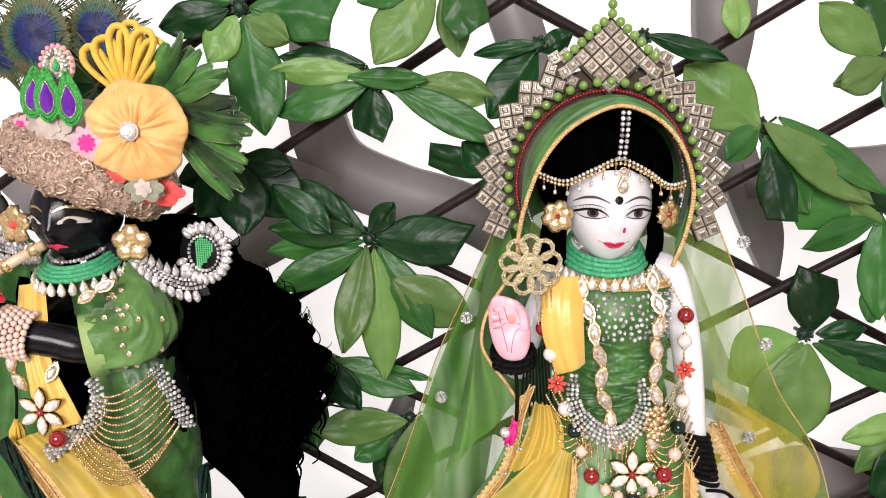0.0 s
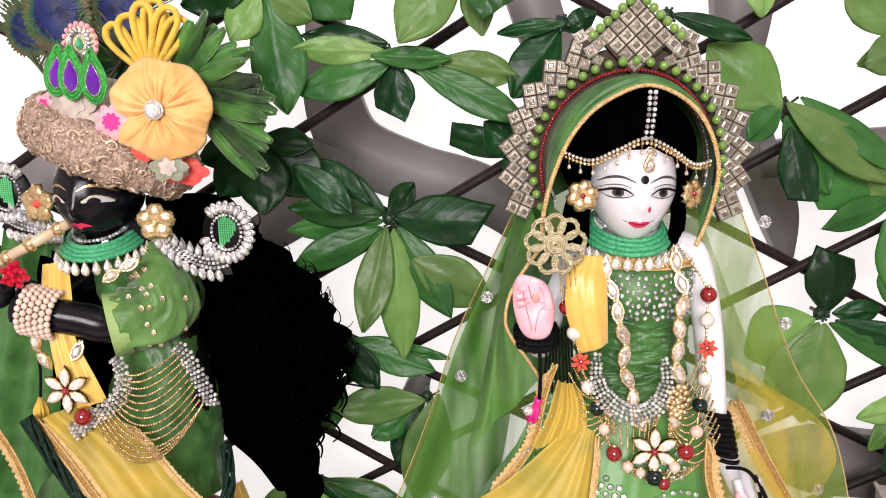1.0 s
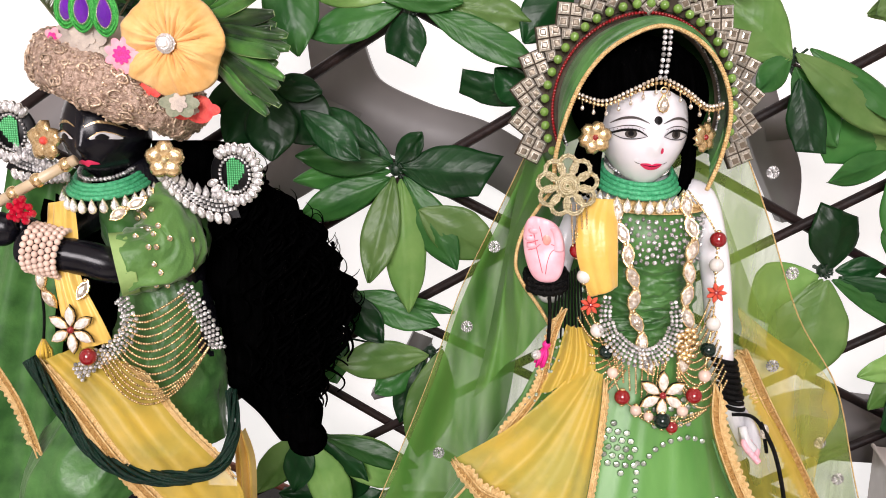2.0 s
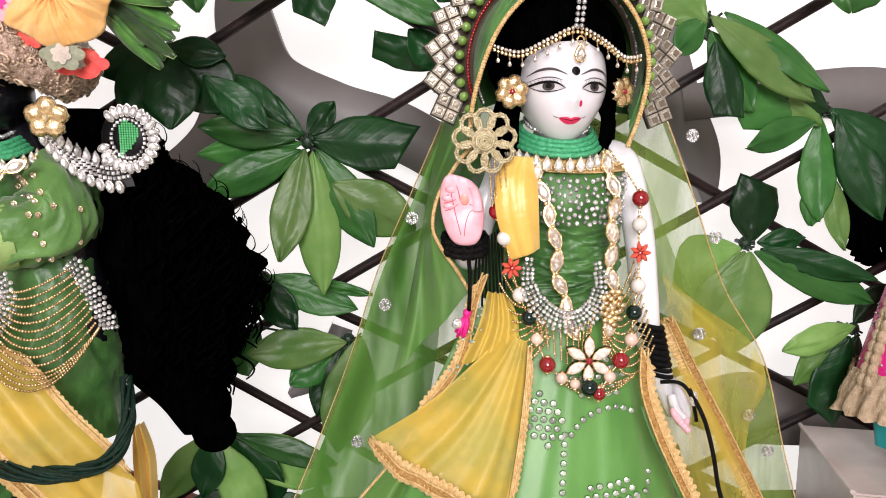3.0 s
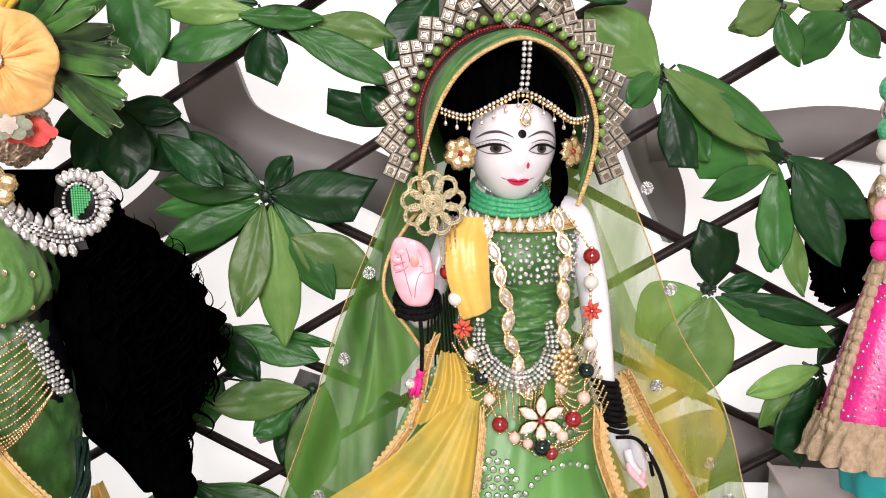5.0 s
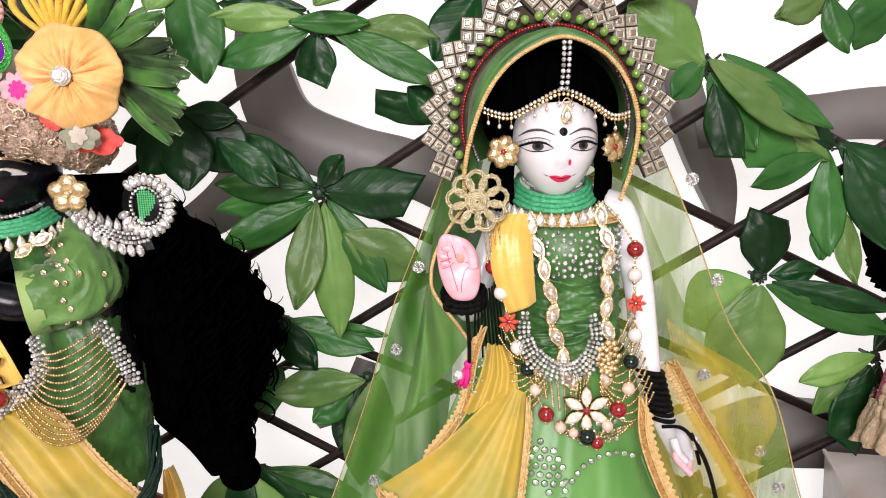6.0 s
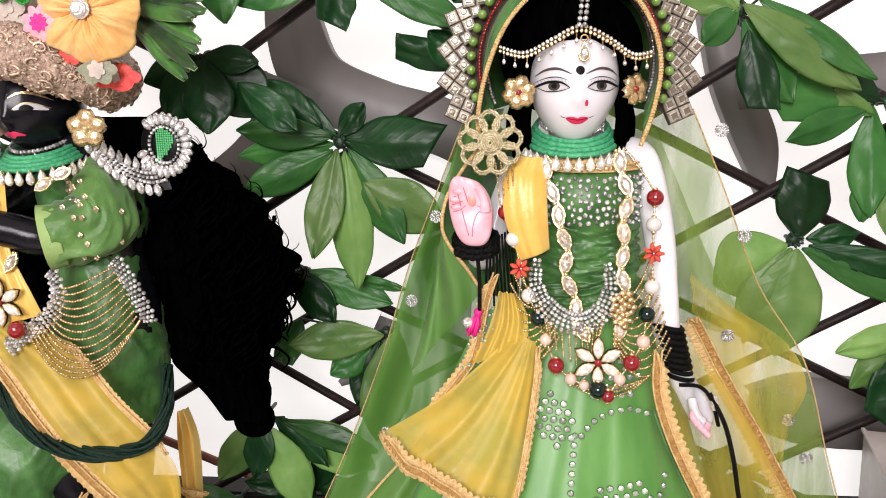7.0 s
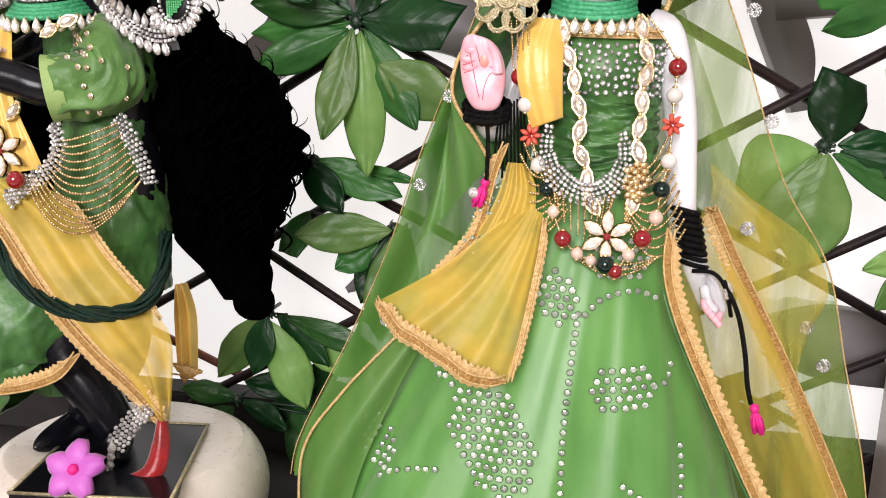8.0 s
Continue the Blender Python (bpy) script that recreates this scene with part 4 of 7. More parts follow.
g = Geo().tube([(-0.148 + 0.011 * math.cos(t), 0.73 + 0.002 * t, 0.152 + 0.009 * math.sin(t)) for t in [k * 0.35 for k in range(26)]], 0.0085, 8)
part("end_curl", g, HAIR, black_wig)

# marble base of the black statue with a dark square inset
base = thing("marble_pedestal", (-0.27, 0.69, ALTAR_Z), "round cream marble base with square black inset under a statue", "pedestal")
g = Geo()
prof = [(0.0, 0.027), (0.090, 0.027), (0.104, 0.025), (0.114, 0.018), (0.123, 0.002), (0.127, -0.020), (0.122, -0.05), (0.110, -0.078), (0.114, -0.09), (0.0, -0.09)]
pl = cat([(r, 0, z) for r, z in prof], 4)
g.grid(lambda u, v: (lambda q: (-0.252 + q.x * math.cos(2 * math.pi * u), 0.692 + q.x * math.sin(2 * math.pi * u), q.z))(at(pl, v)), 64, 40, 0, True)
part("body", g, CREAM, base)
g = Geo()
quad = [(-0.2860, 0.5740, 0.0310), (-0.1610, 0.5880, 0.0310), (-0.1940, 0.7340, 0.0310), (-0.3100, 0.7220, 0.0310)]
g.add([(x, y, 0.020) for x, y, z in quad] + [(x, y, 0.031) for x, y, z in quad], [[4, 5, 6, 7], [0, 1, 5, 4], [1, 2, 6, 5], [2, 3, 7, 6], [3, 0, 4, 7]])
part("inset", g, JET, base, "square polished black stone inset", False)
g = Geo()
for a, b in zip(quad, quad[1:] + quad[:1]):
    g.tube([(a[0], a[1], 0.031), (b[0], b[1], 0.031)], 0.0016, 6)
part("inset_rim", g, ANTIQUE, base, "thin bronze rim")
Geo.warp = None

# ---- dress and ornaments of the white statue ----
FRONT_R, FRONT_U = (1, 0, 0), (0, 0, 1)


def dots(geo, pts, r, mi=0, depth=0.0009, n=6):
    """Flat-backed sequins on a surface."""
    for p in pts:
        geo.stone(p, poly(8, 1.22 * r, 1.22 * r), FRONT_R, FRONT_U, 0.0004, mi + 1, 0.95)
        geo.stone(p + Vector((0, -0.0003, 0)), poly(n, r, r, 9 * p[0] * 100), FRONT_R, FRONT_U, depth, mi, 0.5)


# sequin motifs on the skirt
g = Geo()


def paisley_dots(cx, cz, size, turn, step):
    out = []
    k = int(size / step) + 1
    for i in range(-k, k + 1):
        for j in range(-k, k + 1):
            x, z = (i + 0.5 * (j % 2)) * step, j * step * 0.87
            if x * x / (size * size) + z * z / (size * 0.72) ** 2 < 1:
                xx, zz = x * math.cos(turn) - z * math.sin(turn), x * math.sin(turn) + z * math.cos(turn)
                out.append(skirt_at(cx + xx, cz + zz, 0.0008))
    return out


def dot_row(pts, step):
    return [skirt_at(p.x, p.z, 0.0008) for p in spaced(cat([(x, 0, z) for x, z in pts], 10), step)]


dots(g, paisley_dots(0.080, 0.092, 0.040, -1.0, 0.0070), 0.0025)
dots(g, paisley_dots(0.173, 0.134, 0.024, 0.1, 0.0074), 0.0025)
dots(g, paisley_dots(0.121, 0.196, 0.021, -1.1, 0.0070), 0.0025)
dots(g, paisley_dots(-0.010, 0.066, 0.020, -1.0, 0.0070), 0.0025)
dots(g, paisley_dots(0.045, 0.136, 0.018, 0.2, 0.0070), 0.0025)
dots(g, paisley_dots(0.166, 0.226, 0.024, 0.0, 0.0072), 0.0025)
for row, step in (([(0.137, 0.185), (0.134, 0.15), (0.131, 0.10), (0.132, 0.03)], 0.006), ([(0.142, 0.185), (0.155, 0.197), (0.178, 0.203), (0.198, 0.196)], 0.0065),
                  ([(0.196, 0.135), (0.207, 0.140), (0.212, 0.155)], 0.0065), ([(0.005, 0.055), (0.025, 0.062), (0.045, 0.066)], 0.0066),
                  ([(0.222, 0.09), (0.225, 0.06), (0.222, 0.03)], 0.0066), ([(0.105, 0.05), (0.118, 0.035), (0.122, 0.02)], 0.0066),
                  ([(0.175, 0.068), (0.19, 0.058), (0.2, 0.05)], 0.007)):
    dots(g, dot_row(row, step + 0.0008), 0.0023)
stuff(part("sequin_work", g, (SEQUIN, SILKDARK), skirt, "silver sequins in paisley figures", False))
g = Geo()
for k in range(3):
    hem = [Vector(skirt_fn(u / 160, 0.985 - 0.012 * k)) for u in range(160)]
    g.tube(hem, 0.0016, 6, 0, True)
part("hem_trim", g, LACE, skirt, "gold braid hem")


def wrap_fn(u, v):
    a = 2 * math.pi * u
    z = 0.352 - 0.085 * v
    r = 0.0035 * ridged((math.cos(a) * 0.04, math.sin(a) * 0.03, 3.2 * z), 0.022) + 0.0015 * ridged((math.cos(a) * 0.04, math.sin(a) * 0.03, 2 * z), 0.011, 3.0) + 0.004 * v
    return (0.1445 + (0.043 + r) * math.cos(a), 0.694 + (0.035 + r) * math.sin(a), z + 0.004 * math.sin(2 * a + 5 * v))


part("waist_wrap", Geo().grid(wrap_fn, 160, 70, 0, True), SILKDARK, skirt, "crumpled green silk waist wrap")

blouse = thing("blouse", (0.14, 0.69, 0.33), "green silk blouse with gold lace neckline and silver studs", "blouse")


def blouse_at(u, v, lift=0.0):
    z = 0.391 - 0.052 * v
    a = math.pi * (1.0 + u)
    rx = 0.050 - 0.004 * v
    ry = 0.037 + 0.004 * math.sin(math.pi * v) + 0.004 * math.sin(math.pi * v) * math.cos(2 * (a - 1.5 * math.pi))
    return Vector((0.146 + (rx + lift) * math.cos(a), 0.694 + (ry + lift) * math.sin(a), z - 0.006 * math.sin(math.pi * u) * (1 - v)))


part("bodice", Geo().grid(lambda u, v: blouse_at(u, v), 50, 14), SILKDARK, blouse)
g = Geo()
for j in range(1, 8):
    for i in range(5, 25):
        p = blouse_at((i + 0.5 * (j % 2) + 0.2 * math.sin(5 * i + 3 * j)) / 29, (j + 0.22 * math.sin(4 * i + j)) / 8.3, 0.0010)
        g.stone(p, poly(6, 0.0020 - 0.0005 * ((i * 7 + j * 3) % 3 == 0), 0.0020), FRONT_R, FRONT_U, 0.0014)
stuff(part("stud_work", g, CRYSTAL, blouse, "round silver studs", False))
lace([blouse_at(u / 40, 0.0, 0.001) for u in range(7, 33)], (0, 0, 1), 0.010, "neck_trim", blouse, LACE, GOLD, "gold lace neckline", 0.004)

# yellow cloth on the shoulder
g = Geo()
sh_l = cat([(0.0930, 0.6550, 0.3970), (0.0820, 0.6480, 0.3800), (0.0830, 0.6450, 0.3500), (0.0950, 0.6480, 0.3180)], 8)
sh_r = cat([(0.1130, 0.6600, 0.3960), (0.1130, 0.6480, 0.3760), (0.1140, 0.6440, 0.3510), (0.1160, 0.6480, 0.3270)], 8)
g.grid(lambda u, v: at(sh_l, v).lerp(at(sh_r, v), u) + Vector((0, -0.006 * math.sin(math.pi * u) - 0.0008 * math.sin(9 * u + 2 * v) - 0.0003 * math.sin(23 * u - 3 * v), 0)), 40, 40)
sh = tagged(part("shoulder_cloth", g, YSILK), "folded yellow silk cloth over the white statue's shoulder", "cloth")
sh.modifiers.new("thick", "SOLIDIFY").thickness = 0.0012

# crown of square stones and green pearls
crown = thing("crown", (0.13, 0.67, 0.44), "arched crown of square smoky stones edged with green pearls", "crown")
CE, CA, CB = Vector((0.1315, 0, 0.468)), 0.0755, 0.0795


def arch(deg, grow=0.0, fwd=0.0):
    a = radians(deg)
    x, z = (CA + grow) * math.sin(a), (CB + grow) * math.cos(a)
    return Vector((CE.x + x, 0.668 + 0.02 * (x / 0.09) ** 2 - fwd, CE.z + z))


SQ = 0.0101
sq_mesh = Geo().stone((0, 0, 0), [(x * SQ * 0.44, y * SQ * 0.44) for x, y in ((1, 1), (-1, 1), (-1, -1), (1, -1))], FRONT_R, FRONT_U, 0.0042, 0, 0.62)
sq_mesh.stone((0, -0.0042, 0), [(x * SQ * 0.24, y * SQ * 0.24) for x, y in ((1, 1), (-1, 1), (-1, -1), (1, -1))], FRONT_R, FRONT_U, 0.0006, 1, 0.6)
# dark table colour stands in for reflections that the facets don't catch
STONE_DARK = mat("dark_stone_table", (0.10, 0.085, 0.065), (0.24, 0.20, 0.15), rough=0.15, metal=0.5, bump=0.1, coat=0.6)
sq_me = sq_mesh.mesh("square_stone", (SMOKY, STONE_DARK), False)


def stone_block(c, n, turn):
    for i in range(n):
        for j in range(n):
            x, z = (i - (n - 1) / 2) * SQ, (j - (n - 1) / 2) * SQ
            a = radians(turn)
            p = c + Vector((x * math.cos(a) - z * math.sin(a), 0, x * math.sin(a) + z * math.cos(a)))
            shared("square_stone", sq_me, crown, Matrix.Translation(p) @ Matrix.Rotation(-a, 4, "Y"))


def back_piece(c, outline, depth):
    part("backing", Geo().stone(c, outline, FRONT_R, FRONT_U, depth, 0, 0.98), CARD, crown, "", False)


CARD = mat("bronze_card", (0.09, 0.07, 0.05), (0.05, 0.04, 0.03), rough=0.75, bump=0.2, spec=0.1)
stone_block(Vector((CE.x, 0.668, 0.5675)), 4, 45)
back_piece((CE.x, 0.6745, 0.5675), [(0, 0.031), (-0.031, 0), (0, -0.031), (0.031, 0)], 0.006)
for s in (-1, 1):
    for k, deg in enumerate((27, 41, 55, 69, 83, 97, 111)):
        c = arch(s * deg, 0.0155, -0.0012 * (k % 2))
        turn = -s * deg + 45
        stone_block(c, 2, turn)
        b = radians(turn)
        half = SQ * 1.04
        back_piece(c + Vector((0, 0.0062, 0)), [(half * (x * math.cos(b) - z * math.sin(b)), half * (x * math.sin(b) + z * math.cos(b))) for x, z in ((1, 1), (-1, 1), (-1, -1), (1, -1))], 0.006)
for s in (-1, 1):
    for x, z, turn in ((0.0352, 0.5685, 42), (0.0285, 0.5615, 42), (0.0345, 0.5560, 30), (0.0430, 0.5665, 30)):
        shared("square_stone", sq_me, crown, Matrix.Translation((CE.x + s * x, 0.6675, z)) @ Matrix.Rotation(radians(s * turn), 4, "Y"))
    back_piece((CE.x + s * 0.036, 0.6735, 0.5625), poly(6, 0.011, 0.011), 0.005)
    for deg in (20, 34, 48, 62, 76, 90, 104):
        c = arch(s * deg, 0.0068, -0.0004)
        b = radians(-s * deg + 45)
        shared("square_stone", sq_me, crown, Matrix.Translation(c) @ Matrix.Rotation(-b, 4, "Y") @ Matrix.Scale(0.92, 4))
part("band_backing", Geo().grid(lambda u, v: arch(-116 + 232 * u, -0.013 + 0.026 * v, -0.0065), 80, 3), CARD, crown, "dark bronze card band", False)
pearl_me = Geo().ball((0, 0, 0), 0.0037, 14, 9).mesh("pearl", GREENPEARL)
line = [arch(d, 0.001, 0.003) for d in range(-116, 117, 2)]
for p in spaced(line, 0.0108):
    shared("pearl", pearl_me, crown, Matrix.Translation(p))
for s in (-1, 1):
    for k in range(1, 7):
        shared("pearl", pearl_me, crown, Matrix.Translation((CE.x + s * (0.0055 * k + 0.0008), 0.664, 0.5985 - 0.0051 * k)))
for z in (0.5995, 0.6065):
    shared("pearl", pearl_me, crown, Matrix.Translation((CE.x, 0.664, z)))
g = Geo().bead_line([arch(d, -0.0055, 0.001) for d in range(-116, 117, 2)], 0.0015, 0.0026)
part("red_band", g, REDBEAD, crown, "row of dark red beads")
g = Geo().bead_line([arch(d, -0.0115, 0.0015) for d in range(-116, 117, 2)], 0.0013, 0.0024)
part("silver_band", g, CRYSTAL, crown, "row of small clear stones")

# veil: sheer back cloth, hood and gold cord
veil = thing("veil", (0.15, 0.75, 0.0), "long sheer green net veil with twisted gold cord edge", "veil")
veil_l = cat([(0.075, 0.715, 0.50), (0.052, 0.735, 0.44), (0.020, 0.76, 0.36), (-0.010, 0.785, 0.285), (-0.036, 0.79, 0.20), (-0.070, 0.78, 0.11), (-0.108, 0.75, 0.02), (-0.115, 0.74, -0.02)], 10)
veil_r = cat([(0.185, 0.715, 0.52), (0.222, 0.725, 0.465), (0.262, 0.73, 0.38), (0.300, 0.73, 0.285), (0.345, 0.735, 0.215), (0.368, 0.73, 0.13), (0.388, 0.72, 0.05), (0.400, 0.715, -0.02)], 10)


def veil_at(u, v):
    p = at(veil_l, v).lerp(at(veil_r, v), u)
    mid = math.sin(math.pi * u)
    fold = 0.35 + 0.65 * v
    return p + Vector((0, 0.035 * mid + fold * (0.006 * math.sin(19 * u + 2 * v) + 0.004 * math.sin(37 * u - 3 * v)) + 0.002 * math.sin(8 * v + 7 * u), 0.0))


part("net", Geo().grid(veil_at, 110, 50), NET, veil)
g = Geo().grid(lambda u, v: veil_at(0.60 + 0.24 * u + 0.10 * v, 0.22 + 0.30 * v) + Vector((0, -0.006 - 0.006 * math.sin(9 * u + 2 * v), 0)), 26, 20)
part("fold", g, NET, veil)
g = Geo().grid(lambda u, v: veil_at(0.0 + (0.16 + 0.1 * v) * u, 0.16 + 0.84 * v) + Vector((0.004, -0.008 - 0.006 * math.sin(9 * u + 3 * v), 0)), 26, 40)
part("fold", g, NETDENSE, veil)
g = Geo().grid(lambda u, v: veil_at(0.86 + 0.14 * u, 0.62 + 0.38 * v) + Vector((-0.002, -0.010 - 0.005 * math.sin(11 * u + 3 * v), 0)), 20, 26)
part("fold", g, NET, veil)
part("edge_cord", Geo().tube(veil_r[14:], 0.0007, 5).tube(veil_l[10:], 0.0006, 5), LACE, veil, "thin stitched edge")
hood_cord = cat([(0.0640, 0.655, 0.405), (0.0615, 0.648, 0.425), (0.0665, 0.642, 0.455), (0.078, 0.640, 0.486), (0.094, 0.640, 0.508), (0.114, 0.640, 0.522), (0.136, 0.641, 0.5295), (0.158, 0.641, 0.5235), (0.177, 0.643, 0.509), (0.190, 0.645, 0.487), (0.1955, 0.648, 0.462), (0.192, 0.652, 0.432), (0.184, 0.656, 0.405)], 10)


def hood(u, v):
    a = arch(-118 + 236 * u, -0.010, -0.002)
    b = at(hood_cord, u)
    p = a.lerp(b, v)
    return p + Vector((0, -0.006 * math.sin(math.pi * v) - 0.0016 * math.sin(26 * v + 9 * u), 0.004 * math.sin(math.pi * v)))


def hood_back(u, v):
    a = arch(-118 + 236 * u, -0.002, -0.004)
    k = math.sin(0.5 * math.pi * v)
    return Vector((a.x + (0.133 - a.x) * (1 - math.cos(0.5 * math.pi * v)), a.y + 0.075 * k, a.z + (0.455 - a.z) * (1 - math.cos(0.5 * math.pi * v))))


part("hood_back", Geo().grid(hood_back, 60, 14), SILKDARK, veil, "green cloth behind the head")
part("hood", Geo().grid(hood, 90, 12), SILKDARK, veil, "denser green hood under the crown")
g = Geo()
twist = spaced(hood_cord, 0.0022)
g.tube(hood_cord, 0.0017, 8)
for k, p in enumerate(twist):
    g.ball(p + Vector((0, -0.0006, 0)), 0.0021, 7, 5, 0, (1, 0.8, 0.75))
part("cord", g, LACE, veil, "twisted pale gold cord")
left_cord = cat([(0.0640, 0.655, 0.405), (0.0520, 0.6500, 0.3910), (0.0380, 0.6480, 0.3670), (0.0340, 0.6480, 0.3440), (0.0400, 0.6500, 0.3280), (0.0540, 0.6550, 0.3080), (0.0650, 0.6600, 0.2900)], 10)
g = Geo().tube(left_cord, 0.0014, 7)
for p in spaced(left_cord, 0.0026):
    g.ball(p, 0.0017, 6, 4)
part("cord", g, LACE, veil, "twisted pale gold cord")
back_l = cat([(0.052, 0.735, 0.445), (0.039, 0.73, 0.39), (0.031, 0.72, 0.345), (0.023, 0.71, 0.30), (0.013, 0.695, 0.25), (0.004, 0.685, 0.215)], 10)
part("side_fall", Geo().grid(lambda u, v: at(back_l, v).lerp(at(left_cord, v), u) + Vector((0, 0.005 * math.sin(12 * u + 3 * v), 0)), 24, 30), NETDENSE, veil, "denser green side fall")
inner_r = cat([(0.112, 0.70, 0.395), (0.10, 0.70, 0.36), (0.098, 0.70, 0.33), (0.095, 0.69, 0.30), (0.095, 0.685, 0.27)], 10)
part("inner_fall", Geo().grid(lambda u, v: at(left_cord, v).lerp(at(inner_r, v), u) + Vector((0, 0.012 * math.sin(math.pi * u) + 0.003 * math.sin(15 * u), 0)), 20, 24), SILKDARK, veil, "dark green lining")
low_l = cat([(0.0630, 0.6750, 0.2680), (0.0400, 0.6650, 0.2210), (0.0140, 0.6550, 0.1710), (-0.0390, 0.6450, 0.1080), (-0.0700, 0.6380, 0.0560), (-0.0680, 0.6300, -0.0180)], 10)
low_r = cat([(0.090, 0.672, 0.29), (0.068, 0.664, 0.235), (0.026, 0.650, 0.16), (-0.006, 0.634, 0.09), (-0.026, 0.624, 0.03), (-0.030, 0.615, -0.02)], 10)
part("front_fall", Geo().grid(lambda u, v: at(low_l, v).lerp(at(low_r, v), u) + Vector((0, -0.010 * math.sin(math.pi * u) * v + 0.004 * math.sin(7 * u + 2 * v) * (0.4 + v) - 0.008, 0)), 40, 40), NETDENSE, veil, "green net falling over the skirt")
low_edge = [p + Vector((0, -0.009, 0)) for p in low_l]
part("edge_cord", Geo().tube(low_edge[18:], 0.0012, 6), LACE, veil, "thin gold edge cord")
g = Geo()
for u, v in ((0.55, 0.10), (0.35, 0.12), (0.7, 0.2), (0.3, 0.22), (0.45, 0.3), (0.6, 0.33), (0.25, 0.35), (0.75, 0.12), (0.8, 0.3), (0.5, 0.2), (0.42, 0.05), (0.65, 0.05), (0.85, 0.4), (0.7, 0.42)):
    base_p = at(low_l, v).lerp(at(low_r, v), u)
    for k in range(5):
        a = 1.3 * k + 5 * u
        dots(g, [base_p + Vector((0.006 * math.cos(a), -0.017 - 0.008 * math.sin(math.pi * u) * v, 0.006 * math.sin(a)))], 0.0012)
stuff(part("spangle_work", g, (SEQUIN, SILKDARK), veil, "scattered silver sequins", False))


def rosette(p, r):
    """A coiled sequin flower sewn on the net."""
    g = Geo()
    for k in range(4):
        rr = r * (1 - 0.22 * k)
        n = max(4, int(rr * 6.28 / 0.0020))
        for i in range(n):
            a = 2 * math.pi * i / n + k
            g.stone((p[0] + rr * math.cos(a), p[1] - 0.0012, p[2] + rr * math.sin(a)), poly(5, 0.0010, 0.0010, a), FRONT_R, FRONT_U, 0.0012)
    part("sequin_flower", g, CRYSTAL, veil, "coiled silver sequin flower", False)


for p in ((-0.0020, 0.7450, 0.2630), (0.2770, 0.7000, 0.3310), (0.3420, 0.7100, 0.1370), (0.0210, 0.7400, 0.3410), (0.2600, 0.7200, 0.4160), (0.2680, 0.7000, 0.2470), (0.0290, 0.7400, 0.2600), (0.3320, 0.7300, 0.1630), (-0.0260, 0.7350, 0.1400)):
    rosette(p, 0.0050)

# yellow net scarf at the waist
scarf = thing("scarf", (0.08, 0.63, 0.15), "yellow net scarf with gold lace border spread over the skirt", "scarf")
sc_l = cat([(0.0920, 0.6450, 0.2630), (0.0700, 0.6340, 0.2440), (0.0310, 0.6250, 0.2110), (-0.0130, 0.6220, 0.1840)], 10)
sc_r = cat([(0.1070, 0.6350, 0.2570), (0.1050, 0.6280, 0.2290), (0.0980, 0.6120, 0.1830), (0.0890, 0.5980, 0.1380)], 10)
sc_b = cat([(-0.0130, 0.6220, 0.1840), (0.0090, 0.6120, 0.1660), (0.0380, 0.6020, 0.1520), (0.0690, 0.5970, 0.1390), (0.0890, 0.5980, 0.1380)], 10)


def scarf_at(u, v):
    p = at(sc_l, v).lerp(at(sc_r, v), u)
    q = at(sc_b, u) - at(sc_l, 1).lerp(at(sc_r, 1), u)
    return p + q * v * v + Vector((0, (0.2 + v) * (0.0030 * math.sin(13 * u + 2 * v) + 0.0012 * math.sin(31 * u + 3 * v * v)) - 0.006 * math.sin(math.pi * u), 0))


part("net", Geo().grid(scarf_at, 70, 36), YELLOW, scarf)
lace([scarf_at(u / 40, 1.0) + Vector((0, -0.003, 0)) for u in range(41)], (0.2, 0, 1), 0.0125, "border", scarf, LACE, LACEDARK, "wide gold lace border", 0.0055)
lace([scarf_at(u / 40, 1.0) + Vector((0, -0.002, 0.003)) for u in range(41)], (-0.2, 0, -1), 0.006, "border", scarf, LACE, LACE, "scalloped gold edge", 0.0055)
lace([scarf_at(1.0, v / 40) + Vector((0, -0.002, 0)) for v in range(2, 41)], (1, 0, 0), 0.0055, "border", scarf, LACE, LACE, "narrow gold lace edge", 0.005)
lace(cat([(0.0780, 0.6550, 0.3060), (0.0700, 0.6550, 0.2800), (0.0620, 0.6520, 0.2410), (0.0490, 0.6450, 0.2210), (0.0220, 0.6380, 0.1890)], 10), (-0.6, 0, 0.4), 0.009, "side_lace", scarf, LACE, LACEDARK, "gold lace strip", 0.005)
sc2_r = cat([(0.0920, 0.6520, 0.2920), (0.1000, 0.6450, 0.2760), (0.1010, 0.6380, 0.2600)], 8)
sc2_l = cat([(0.0780, 0.6550, 0.2920), (0.0700, 0.6520, 0.2620), (0.0550, 0.6480, 0.2330)], 8)
part("gather", Geo().grid(lambda u, v: at(sc2_l, v).lerp(at(sc2_r, v), u) + Vector((0, -0.006 * math.sin(math.pi * u) + 0.002 * math.sin(22 * u), 0)), 24, 16), YELLOW, scarf, "gathered yellow net at the waist")

# yellow shawl falling on the other side
shawl = thing("shawl", (0.28, 0.67, 0.0), "sheer yellow net shawl with braided gold lace edges", "shawl")
a_line = cat([(0.1960, 0.6400, 0.2520), (0.1950, 0.6320, 0.2210), (0.2050, 0.6200, 0.1860), (0.2270, 0.6120, 0.1400), (0.2510, 0.6060, 0.0940), (0.2690, 0.6000, 0.0600), (0.2850, 0.6000, 0.0270)], 10)
